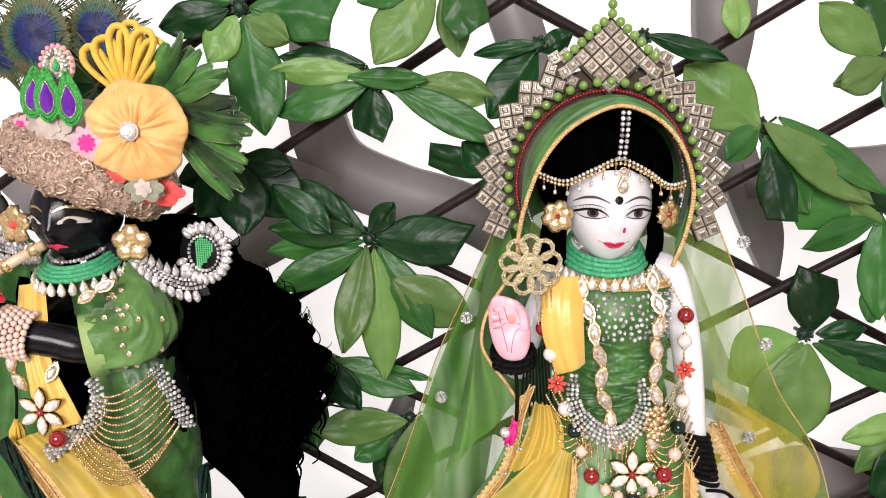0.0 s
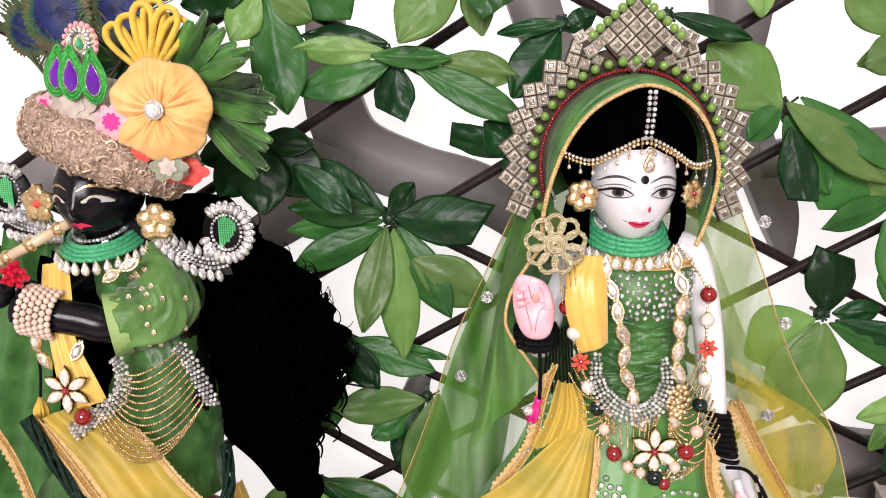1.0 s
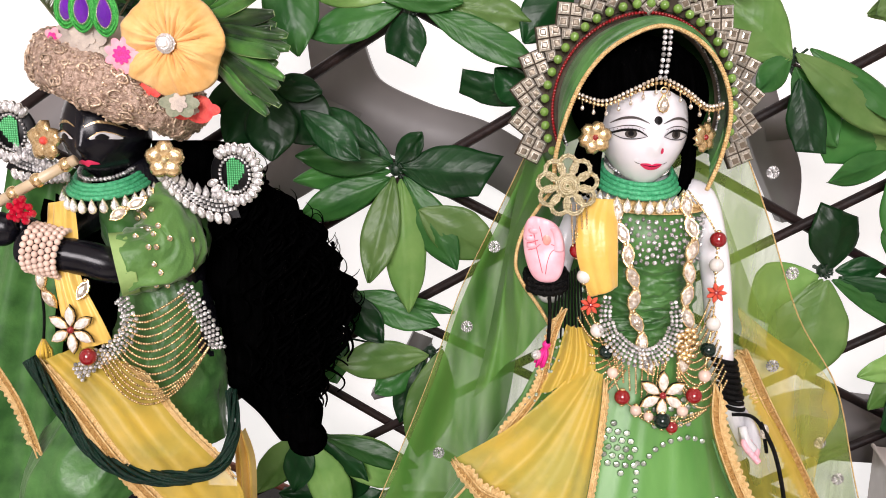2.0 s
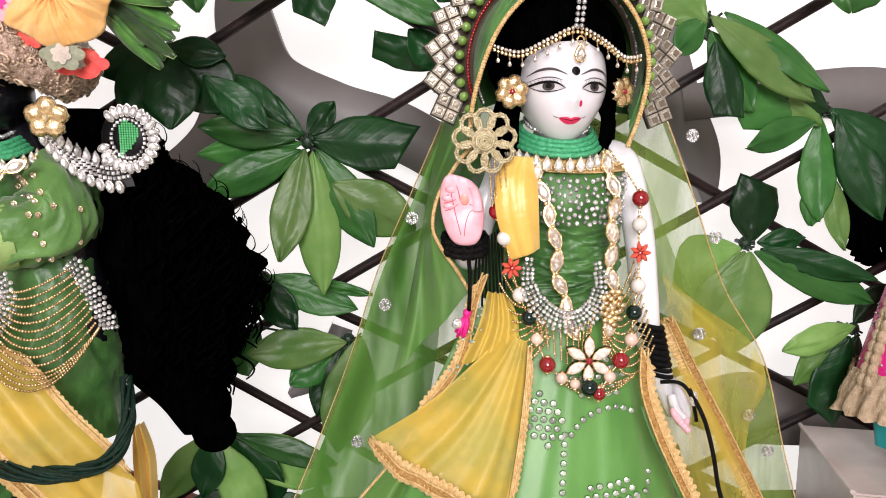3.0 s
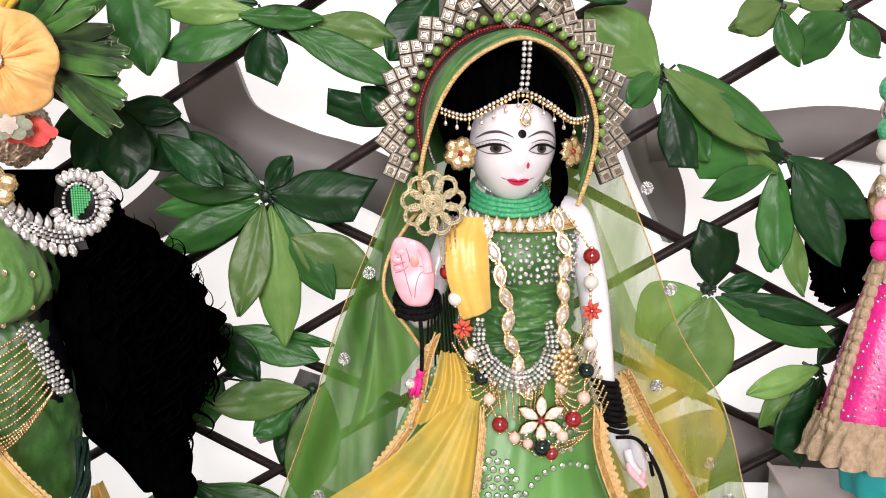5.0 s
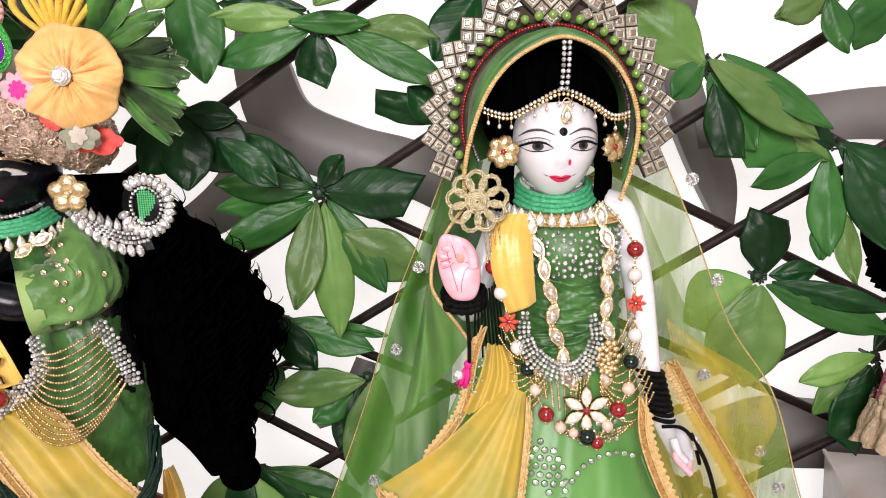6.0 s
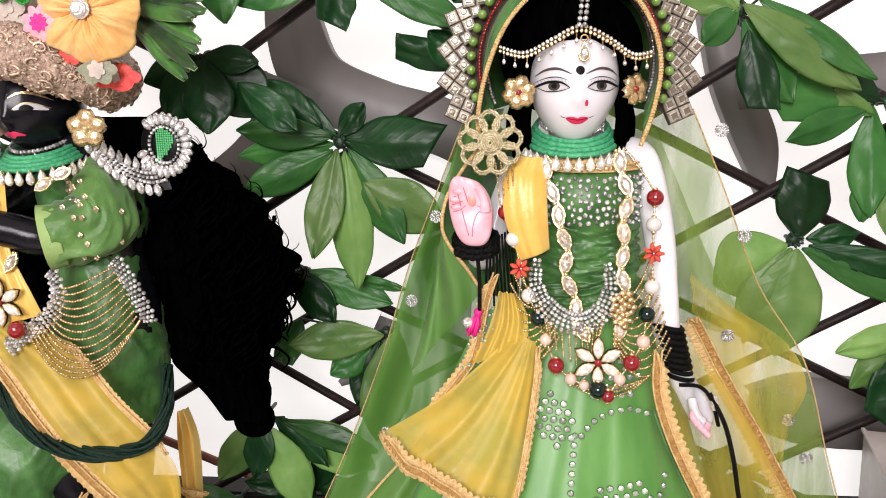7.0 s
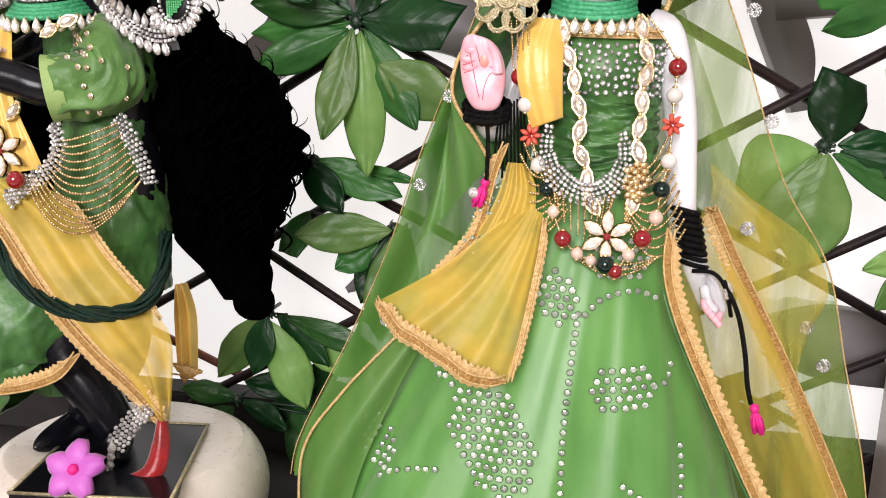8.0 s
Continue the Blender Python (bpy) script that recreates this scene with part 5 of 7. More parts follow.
b_line = cat([(0.2390, 0.6900, 0.2610), (0.2440, 0.7000, 0.2610), (0.2690, 0.7050, 0.2160), (0.3020, 0.7100, 0.1610), (0.3350, 0.7100, 0.1010), (0.3670, 0.7050, 0.0370), (0.3920, 0.7000, -0.0190)], 10)


def shawl_at(u, v):
    return at(a_line, v).lerp(at(b_line, v), u) + Vector((0, 0.016 * math.sin(math.pi * u) + 0.003 * math.sin(17 * u + 4 * v), 0))


part("net", Geo().grid(shawl_at, 40, 50), YELLOWSHEER, shawl)
c_line = cat([(0.2380, 0.7000, 0.2970), (0.2720, 0.7050, 0.2700), (0.3230, 0.7150, 0.2360), (0.3450, 0.7200, 0.1950), (0.3350, 0.7200, 0.1590), (0.3260, 0.7150, 0.1100)], 10)
part("net", Geo().grid(lambda u, v: at(b_line, 0.02 + 0.62 * v).lerp(at(c_line, v), u) + Vector((0, 0.008 + 0.004 * math.sin(9 * u + 5 * v), 0)), 20, 40), YELLOWSHEER, shawl)
lace([p + Vector((0, -0.003, 0)) for p in a_line], (1, 0, 0.3), 0.0115, "border", shawl, LACE, LACEDARK, "scalloped gold lace border", 0.006)
lace([p + Vector((0, -0.004, 0)) for p in b_line], (-1, 0, -0.3), 0.0145, "border", shawl, LACE, LACEDARK, "braided gold lace border", 0.006)
part("edge_cord", Geo().tube([p + Vector((-0.002, -0.001, 0)) for p in a_line[14:]], 0.0013, 6), SILKDARK, shawl, "dark green piping")

# forehead chain, hair line and ear flowers
tikka = thing("forehead_chain", (0.135, 0.64, 0.47), "gold stone forehead chain with teardrop pendant", "jewellery")
chain = cat([(0.0780, 0.6500, 0.4770), (0.0960, 0.6400, 0.4720), (0.1160, 0.6330, 0.4810), (0.1350, 0.6300, 0.4890), (0.1550, 0.6310, 0.4810), (0.1730, 0.6370, 0.4700), (0.1880, 0.6450, 0.4720)], 10)
g = Geo()
for k, p in enumerate(spaced(chain, 0.0033)):
    g.stone(p + Vector((0, -0.001, 0.0012)), poly(8, 0.0015, 0.0015), FRONT_R, FRONT_U, 0.0018, 0)
    g.stone(p + Vector((0, -0.001, -0.0018)), poly(8, 0.0015, 0.0015), FRONT_R, FRONT_U, 0.0018, 1)
    if k % 3 == 1:
        g.tube([p, p + Vector((0, -0.0005, -0.0055))], 0.0005, 4, 1)
        g.stone(p + Vector((0, -0.0012, -0.008)), sized(DROP, 0.0024), FRONT_R, FRONT_U, 0.0018, 0)
stuff(part("stone_chain", g, (TOPAZ, GOLD), tikka, "double row of pale gold stones", False))
g = Geo()
for k, p in enumerate(spaced(cat([(0.1380, 0.6320, 0.5240), (0.1370, 0.6290, 0.5070), (0.1350, 0.6280, 0.4870)], 8), 0.0042)):
    for s in (-1, 1):
        g.stone(p + Vector((s * 0.0020, -0.003, 0)), poly(8, 0.0018, 0.0018), FRONT_R, FRONT_U, 0.002)
stuff(part("parting_chain", g, CRYSTAL, tikka, "double row of clear stones", False))
g = Geo().tube([(0.1375 + 0.0025 * math.cos(a), 0.6265, 0.4815 + 0.0025 * math.sin(a)) for a in [k * 0.63 for k in range(10)]], 0.0006, 5, 1, True)
g.stone((0.1375, 0.6262, 0.4725), sized(DROP, 0.0078), FRONT_R, FRONT_U, 0.0018, 1, 0.9)
g.stone((0.1375, 0.6245, 0.4720), sized(DROP, 0.0060), FRONT_R, FRONT_U, 0.003, 0)
part("pendant", g, (TOPAZ, GOLD), tikka, "amber teardrop pendant", False)


def petal_flower(name, c, r, n, mats, label, cat_name, out=(0, -1, 0), width=0.46, parent=None):
    """A metal or fabric flower: cupped petals round a stone."""
    t = parent or thing(name, c, label, cat_name)
    c = Vector(c)
    out = Vector(out).normalized()
    right = out.cross(Vector((0, 0, 1))).normalized() * -1
    up = right.cross(out) * -1
    for k in range(n):
        a = 2 * math.pi * k / n + 0.3
        d, s = right * math.cos(a) + up * math.sin(a), right * -math.sin(a) + up * math.cos(a)
        g = Geo()
        g.grid(lambda u, v: c + d * (r * v) + s * ((u - 0.5) * 2 * r * width * math.sin(math.pi * (0.12 + 0.80 * v)) ** 0.6) + out * (0.18 * r + 0.22 * r * math.sin(2.6 * v) - 0.25 * r * (2 * u - 1) ** 2 * v), 6, 7)
        part("petal", g, mats[0], t).modifiers.new("thick", "SOLIDIFY").thickness = 0.0006
    ctr = Geo().ball(c + out * 0.3 * r, 0.19 * r, 10, 7)
    part("centre", ctr, mats[1], t)
    return t


petal_flower("ear_flower", (0.0920, 0.6500, 0.4450), 0.0125, 6, (GOLD, REDBEAD), "gold petal ear flower with a small red centre", "earring")
petal_flower("ear_flower", (0.1770, 0.6540, 0.4470), 0.0115, 6, (GOLD, REDBEAD), "gold petal ear flower with a small red centre", "earring", (0.5, -0.8, 0))

# green choker
def choker(c, rx, ry, drop, turn, group, pitch=0.0042, ends=(-0.15, 1.15)):
    t = thing("choker", c, "choker of green beaded cords with a fringe of clear drop stones", "necklace", group)
    tn = radians(turn)

    def ring(k, a, grow=0.0):
        r1, r2 = rx + 0.0021 * k + grow, ry + 0.0021 * k + grow
        x, y = r1 * math.cos(a), r2 * math.sin(a)
        z = c[2] - pitch * k + drop * (math.sin(a) + 0.6)
        return Vector((c[0] + x * math.cos(tn) - y * math.sin(tn), c[1] + x * math.sin(tn) + y * math.cos(tn), z))
    span = [math.pi * (1 + ends[0] + (ends[1] - ends[0]) * i / 48) for i in range(49)]
    g = Geo()
    for p in spaced([ring(-0.6, a) for a in span], 0.0033):
        g.stone(p, poly(6, 0.0019, 0.0019), FRONT_R, FRONT_U, 0.002)
    stuff(part("stone_edge", g, CRYSTAL, t, "row of small clear stones", False))
    for k in range(1, 5):
        g = Geo()
        path = [ring(k, a) for a in span]
        g.tube(path, 0.0021, 8)
        for p in spaced(path, 0.0019):
            g.ball(p, 0.00245, 6, 4, 0, (0.42, 0.9, 1))
        part("bead_cord", g, EMERALD, t)
    for p in spaced([ring(5.9, a) for a in span], 0.0088):
        g = Geo().stone(p, sized(DROP, 0.0064), FRONT_R, FRONT_U, 0.0014, 1, 0.92)
        g.stone(p + Vector((0, -0.0013, 0)), sized(DROP, 0.0050), FRONT_R, FRONT_U, 0.002, 0)
        part("drop_stone", g, (CRYSTAL, ANTIQUE), t, "", False)
    return t


choker((0.1350, 0.689, 0.4160), 0.0265, 0.030, 0.011, 0, "green chokers", 0.0034)

# long necklace of marquise stones
kundan = thing("long_necklace", (0.14, 0.64, 0.25), "long necklace of pale marquise stones in gold settings", "necklace")


def marquise_line(pts, size, step, parent):
    line = spaced(pts, step)
    for k in range(len(line) - 1):
        p, d = (line[k] + line[k + 1]) / 2, (line[k + 1] - line[k]).normalized()
        up = (d + Vector((0.25 * (1 if k % 2 else -1), 0, 0))).normalized()
        right = up.cross(Vector((0, 1, 0))).normalized() * 1
        if right.cross(up).y > 0:
            right = -right
        g = Geo().stone(p, sized(MARQUISE, size), right, up, 0.002, 1, 0.93)
        g.stone(p + Vector((0, -0.0018, 0)), sized(MARQUISE, size * 0.74), right, up, 0.0028, 0, 0.5)
        part("marquise_stone", g, (TOPAZ, GOLD), parent, "", False)
        part("link", Geo().ball(line[k] + Vector((0, -0.001, 0)), 0.0021, 8, 5), GOLD, parent)


marquise_line(cat([(0.1120, 0.6560, 0.3960), (0.1170, 0.6490, 0.3720), (0.1250, 0.6440, 0.3460), (0.1290, 0.6430, 0.3270), (0.1290, 0.6410, 0.3070), (0.1360, 0.6390, 0.2870), (0.1410, 0.6360, 0.2640), (0.1480, 0.6330, 0.2540)], 8), 0.0112, 0.0182, kundan)
marquise_line(cat([(0.1660, 0.6580, 0.4010), (0.1740, 0.6500, 0.3740), (0.1720, 0.6440, 0.3520), (0.1710, 0.6430, 0.3300), (0.1710, 0.6400, 0.3080), (0.1740, 0.6370, 0.2820), (0.1660, 0.6340, 0.2580), (0.1610, 0.6320, 0.2530)], 8), 0.0112, 0.0182, kundan)


def star_pendant(c, r, parent):
    heart = Geo().ball(Vector(c) + Vector((0, -0.003, 0)), r * 0.16, 12, 8)
    star = part("star_pendant", heart, REDBEAD, parent, "six-petal white stone flower with a red centre")
    for k in range(6):
        a = math.pi / 2 + k * math.pi / 3
        up = Vector((math.cos(a), 0, math.sin(a)))
        right = Vector((up.z, 0, -up.x))
        p = Vector(c) + up * r * 0.6
        g = Geo().stone(p, sized(MARQUISE, r * 0.52), right, up, 0.0016, 2, 0.95)
        g.stone(p + Vector((0, -0.0014, 0)), sized(MARQUISE, r * 0.49), right, up, 0.0012, 1, 0.95)
        g.stone(p + Vector((0, -0.0024, 0)), sized(MARQUISE, r * 0.40), right, up, 0.0022, 0, 0.6)
        part("petal", g, (KUNDAN, GOLD, BLACKPAINT), star, "", False)


star_pendant((0.1530, 0.6280, 0.2440), 0.0185, kundan)

garland = thing("bead_garland", (0.14, 0.63, 0.24), "long garland of red, black and pearl beads on gold wire", "necklace")
GL = [((0.0830, 0.6520, 0.3550), 0.0062, REDBEAD), ((0.0890, 0.6480, 0.3350), 0.0060, PEARL), ((0.0950, 0.6450, 0.3120), 0.0046, REDBEAD), ((0.1010, 0.6420, 0.2920), 0.0058, PEARL), ((0.1080, 0.6390, 0.2750), 0.0062, BLACKBEAD),
      ((0.1140, 0.6360, 0.2590), 0.0046, PINKPEARL), ((0.1220, 0.6320, 0.2400), 0.0064, REDBEAD), ((0.1330, 0.6300, 0.2300), 0.0046, PINKPEARL), ((0.1430, 0.6280, 0.2260), 0.004, PINKPEARL), ((0.1530, 0.6240, 0.2240), 0.0068, BLACKBEAD), ((0.1600, 0.6220, 0.2200), 0.0052, REDBEAD),
      ((0.1690, 0.6260, 0.2320), 0.0046, PINKPEARL), ((0.1780, 0.6290, 0.2440), 0.0066, REDBEAD), ((0.1870, 0.6340, 0.2590), 0.0052, PINKPEARL), ((0.1900, 0.6400, 0.2790), 0.0062, BLACKBEAD), ((0.1940, 0.6450, 0.2990), 0.0058, PEARL), ((0.1950, 0.6480, 0.3240), 0.005, REDBEAD), ((0.1950, 0.6520, 0.3460), 0.0058, PEARL), ((0.1960, 0.6560, 0.3660), 0.0066, REDBEAD)]
wire = [(0.0900, 0.6650, 0.3940), (0.0820, 0.6560, 0.3720)] + [p for p, r, m in GL] + [(0.1900, 0.6620, 0.3810), (0.1730, 0.6680, 0.4040)]
path = cat(wire, 6)
g = Geo().tube(path, 0.0006, 5)
for p in spaced(path, 0.0034):
    g.ball(p, 0.0011, 6, 4)
part("wire", g, GOLD, garland, "gold wire with tiny spacers")
for p, r, m in GL:
    part("bead", Geo().ball(Vector(p) + Vector((0, -0.002, 0)), r, 18, 12), m, garland)
    cap = Geo()
    for s in (-1, 1):
        cap.ball(Vector(p) + Vector((0, -0.002, s * r)), 0.0022, 8, 5, 0, (1, 1, 0.6))
    part("bead_cap", cap, GOLD, garland)
for c in ((0.0940, 0.6430, 0.3130), (0.1940, 0.6460, 0.3250)):
    g = Geo()
    for k in range(7):
        a = 0.9 * k
        g.stone(Vector(c) + Vector((0.005 * math.cos(a), -0.004, 0.005 * math.sin(a))), sized(MARQUISE, 0.0036), (math.sin(a), 0, -math.cos(a)), (math.cos(a), 0, math.sin(a)), 0.002)
    part("red_flower", g, mat("coral_enamel", (0.7, 0.10, 0.06), rough=0.3, bump=0.05), garland, "small coral red flower", False)

# waist belt: rhinestone crescent with gold chain swags
belt = thing("waist_belt", (0.14, 0.64, 0.26), "silver rhinestone crescent belt with many fine gold chain swags", "belt")
cres = cat([(0.1070, 0.6400, 0.3200), (0.1060, 0.6370, 0.3020), (0.1140, 0.6340, 0.2850), (0.1310, 0.6320, 0.2740), (0.1460, 0.6320, 0.2750), (0.1560, 0.6330, 0.2840), (0.1620, 0.6360, 0.3010), (0.1590, 0.6400, 0.3190)], 10)
g = Geo()
m = len(cres)
for i, p in enumerate(spaced(cres, 0.0036)):
    s = i / (len(spaced(cres, 0.0036)) - 1)
    j = min(int(s * (m - 1)), m - 2)
    d = (cres[j + 1] - cres[j]).normalized()
    o = Vector((-d.z, 0, d.x))
    rows = 2 + int(3.2 * math.sin(math.pi * s) + 0.5)
    for k in range(rows):
        q = p + o * ((k - (rows - 1) / 2) * -0.0036)
        g.stone(q + Vector((0, -0.002, 0)), poly(7, 0.0017, 0.0017, i), FRONT_R, FRONT_U, 0.0022)
stuff(part("rhinestone_field", g, CRYSTAL, belt, "rows of clear rhinestones", False))
for k in range(11):
    s = k / 10
    a = Vector((0.1090, 0.6380, 0.2940)).lerp(Vector((0.1240, 0.6340, 0.2610)), s)
    b = Vector((0.0920, 0.6550, 0.3150)).lerp(Vector((0.0650, 0.6520, 0.2390)), s)
    part("gold_chain", Geo().bead_line(hang(a, b, 0.008 + 0.010 * s, 24, 0.004), 0.00115, 0.0021), GOLD, belt)
for k in range(11):
    s = k / 10
    a = Vector((0.1650, 0.6380, 0.2940)).lerp(Vector((0.1650, 0.6320, 0.2570)), s)
    b = Vector((0.1940, 0.6550, 0.3170)).lerp(Vector((0.2120, 0.6500, 0.2510)), s)
    part("gold_chain", Geo().bead_line(hang(a, b, 0.012 + 0.012 * s, 24, 0.004), 0.00115, 0.0021), GOLD, belt)
for k in range(12):
    p = at(cres, 0.24 + 0.52 * k / 11) + Vector((0, -0.001, -0.004))
    part("gold_chain", Geo().bead_line([p, p + Vector((0.002 * (6 - k) * 0.4, -0.002, -0.020 - 0.008 * math.sin(math.pi * k / 11)))], 0.0010, 0.002), GOLD, belt)
for s in range(3):
    part("gold_chain", Geo().bead_line(hang((0.1310, 0.6340, 0.2280), (0.1910, 0.6340, 0.2300), 0.006 + 0.004 * s, 20, 0.002), 0.0011, 0.0022), GOLD, belt)
g = Geo()
for k in range(26):
    a, r = 2.4 * k, 0.0022 * math.sqrt(k)
    g.ball(Vector((0.1710, 0.6340, 0.2840)) + Vector((0.8 * r * math.cos(a), -0.003, 1.3 * r * math.sin(a))), 0.0034, 6, 5, 0, (1, 0.6, 0.7))
stuff(part("gold_filigree", g, GOLD, belt, "crumpled gold ornament"))

# gold wire rosette above the raised hand
ros = thing("rosette_brooch", (0.0710, 0.6400, 0.4080), "flower rosette of coiled antique gold wire", "brooch")
rc = Vector((0.0710, 0.6400, 0.4080))
for k in range(9):
    a = 2 * math.pi * k / 9 + 0.2
    d, s = Vector((math.cos(a), 0, math.sin(a))), Vector((-math.sin(a), 0, math.cos(a)))
    g = Geo()
    for q in (1.0, 0.80):
        loop = [rc + d * (0.0155 + 0.0085 * q * math.cos(t)) + s * (0.0076 * q * math.sin(t)) + Vector((0, -0.003 + 0.001 * q, 0)) for t in [2 * math.pi * i / 24 for i in range(24)]]
        g.tube(loop, 0.0010, 5, 0, True)
        for p in loop[::2]:
            g.ball(p, 0.0014, 5, 4)
    part("loop", g, ANTIQUE, ros)
g = Geo()
for k in range(4):
    rr = 0.0016 * (k + 1)
    g.tube([rc + Vector((rr * math.cos(t), -0.004, rr * math.sin(t))) for t in [2 * math.pi * i / 20 for i in range(20)]], 0.0010, 5, 0, True)
part("centre", g, ANTIQUE, ros)
for k in range(4):
    a = Vector((0.0750, 0.6400, 0.3930)) + Vector((0.004 * k, 0, 0))
    part("gold_chain", Geo().bead_line(hang(a, a + Vector((0.004, 0.006, -0.035 - 0.004 * k)), 0.0, 10), 0.0009, 0.0019), GOLD, ros)


# bangles, cords and tassels
def tassel(p, tilt, parent, length=0.017):
    g = Geo()
    p = Vector(p)
    g.ball(p, 0.0036, 8, 6)
    for k in range(22):
        a = 2.4 * k
        r = 0.0045 * math.sqrt(k / 22)
        e = p + Vector((r * math.cos(a) + tilt * length, r * math.sin(a), -length + 0.002 * math.sin(3 * k)))
        g.tube([p, p.lerp(e, 0.5) + Vector((0.4 * r * math.cos(a), 0.4 * r * math.sin(a), 0)), e], 0.0011, 5)
    return part("tassel", g, MAGENTA, parent, "bright pink thread tassel")


bangle = thing("bangle", (0.0580, 0.6520, 0.3270), "black beaded bangle with hanging cord and pink tassel", "bangle", "black bangles")
bc = Vector((0.0595, 0.660, 0.330))
for k in range(3):
    g = Geo()
    ringp = [bc + Vector((0.0165 * math.cos(a), 0.012 * math.sin(a) - 0.002 * k, 0.004 - 0.004 * k + 0.0055 * -math.sin(a) * -1)) for a in [2 * math.pi * i / 30 for i in range(30)]]
    g.tube(ringp, 0.0026, 7, 0, True)
    for p in ringp[::2]:
        g.ball(p, 0.0032, 6, 5)
    part("bead_ring", g, THREAD, bangle)
part("cord", Geo().tube(cat([(0.0610, 0.6450, 0.3250), (0.0630, 0.6450, 0.3040), (0.0630, 0.6480, 0.2780)], 6), 0.0016, 6), THREAD, bangle)
tassel((0.0620, 0.6500, 0.2760), -0.3, bangle)
part("crystal", Geo().ball((0.0540, 0.6480, 0.2680), 0.0045, 8, 6), CRYSTAL, bangle, "small clear bead", False)
for k in range(9):
    a = Vector((0.0690, 0.6520, 0.3300)) + Vector((0.0022 * k, 0.002, 0.0015 * k))
    b = Vector((0.0670, 0.6560, 0.2840)) + Vector((0.0036 * k, 0.001, -0.0022 * k))
    part("cord", Geo().tube(hang(a, b, 0.002 + 0.0007 * k, 8), 0.0009, 5), THREAD, bangle)
bangle2 = thing("bangle", (0.2290, 0.6650, 0.2380), "stack of black thread bangles with cord and pink tassel", "bangle", "black bangles")
for k in range(9):
    s = k / 8
    c = Vector((0.2125, 0.6675, 0.262)).lerp(Vector((0.2225, 0.667, 0.222)), s)
    ringp = [c + Vector((0.0103 * math.cos(a), 0.0103 * math.sin(a), -0.0022 * math.cos(a))) for a in [2 * math.pi * i / 24 for i in range(24)]]
    part("thread_ring", Geo().tube(ringp, 0.0027 if k < 7 else 0.002, 7, 0, True), THREAD, bangle2)
part("cord", Geo().tube(cat([(0.2430, 0.6520, 0.2130), (0.2540, 0.6450, 0.1900), (0.2600, 0.6380, 0.1640), (0.2630, 0.6320, 0.1400), (0.2660, 0.6280, 0.1270)], 8), 0.0018, 6), THREAD, bangle2)
part("cord", Geo().tube(cat([(0.2200, 0.6550, 0.2180), (0.2350, 0.6520, 0.2180), (0.2450, 0.6520, 0.2070), (0.2520, 0.6550, 0.1850)], 8), 0.0016, 6), THREAD, bangle2)
part("clasp", Geo().ball((0.2470, 0.6520, 0.2050), 0.0055, 8, 6, 0, (0.7, 0.7, 1.2)), SMOKY, bangle2, "grey stone clasp", False)
tassel((0.2680, 0.6260, 0.1250), 0.25, bangle2)
# ---- dress and ornaments of the black statue ----
Geo.warp = fitted_to_view
SEQ = mat("copper_sequin_cloth", (0.70, 0.53, 0.43), (0.26, 0.17, 0.12), rough=0.4, metal=0.35, scale=300, bump=1.0, fine=800)
BROCADE = mat("beige_brocade", (0.60, 0.52, 0.44), (0.42, 0.36, 0.32), rough=0.6, scale=90, bump=0.5, fine=500)
PEACHSILK = mat("pale_yellow_satin", (0.84, 0.53, 0.22), (0.72, 0.39, 0.12), rough=0.6, scale=60, bump=0.25, fine=350, sheen=0.2, spec=0.2)
FELT = mat("yellow_felt", (0.80, 0.54, 0.07), (0.70, 0.44, 0.04), rough=0.8, scale=120, bump=0.5, fine=700, sheen=0.3)
# leaf-by-leaf darkening in the colour stands in for shade between the folds
FANLEAF = mat("folded_green_satin", (0.055, 0.17, 0.026), (0.008, 0.045, 0.007), rough=0.36, scale=45, bump=0.2, fine=300, stretch=(1, 1, 1), sheen=0.2, vary=0.6)
FANEDGE = mat("pale_green_piping", (0.34, 0.46, 0.22), (0.14, 0.27, 0.07), rough=0.5, bump=0.1)
PURPLE = mat("purple_stone", (0.14, 0.015, 0.36), (0.08, 0.008, 0.25), rough=0.12, bump=0.0, coat=0.8)
GLITTER = mat("green_glitter", (0.10, 0.55, 0.10), (0.02, 0.25, 0.05), rough=0.3, metal=0.4, scale=500, bump=0.8, fine=900)
FEATHERBLUE = mat("peacock_blue", (0.006, 0.02, 0.13), (0.002, 0.005, 0.04), rough=0.4, scale=80, bump=0.3)
FEATHERTEAL = mat("peacock_teal", (0.010, 0.09, 0.10), (0.02, 0.05, 0.02), rough=0.35, scale=90, bump=0.3)
FEATHERGREEN = mat("feather_green", (0.04, 0.10, 0.03), (0.10, 0.07, 0.03), rough=0.5, scale=50, bump=0.2)
PINKCLOTH = mat("pink_applique", (0.86, 0.42, 0.48), (0.80, 0.32, 0.40), rough=0.6, bump=0.4, scale=200)
CORAL = mat("coral_applique", (0.80, 0.10, 0.07), (0.66, 0.05, 0.05), rough=0.6, bump=0.4, scale=200)
ROPE = mat("bottle_green_thread", (0.005, 0.030, 0.018), (0.0015, 0.010, 0.006), spec=0.25, rough=0.35, scale=300, bump=0.7, fine=900)

FR0 = random.Random(21)
CHAMP = mat("champagne_thread", (0.80, 0.64, 0.50), (0.45, 0.32, 0.22), rough=0.35, metal=0.5, scale=300, bump=0.5, fine=900, island=0.4)
turban = thing("turban", (-0.2860, 0.6900, 0.4860), "beige brocade turban with a copper sequin band and appliques", "turban")
TC, TTURN = Vector((-0.2820, 0.6920, 0.4830)), radians(26)


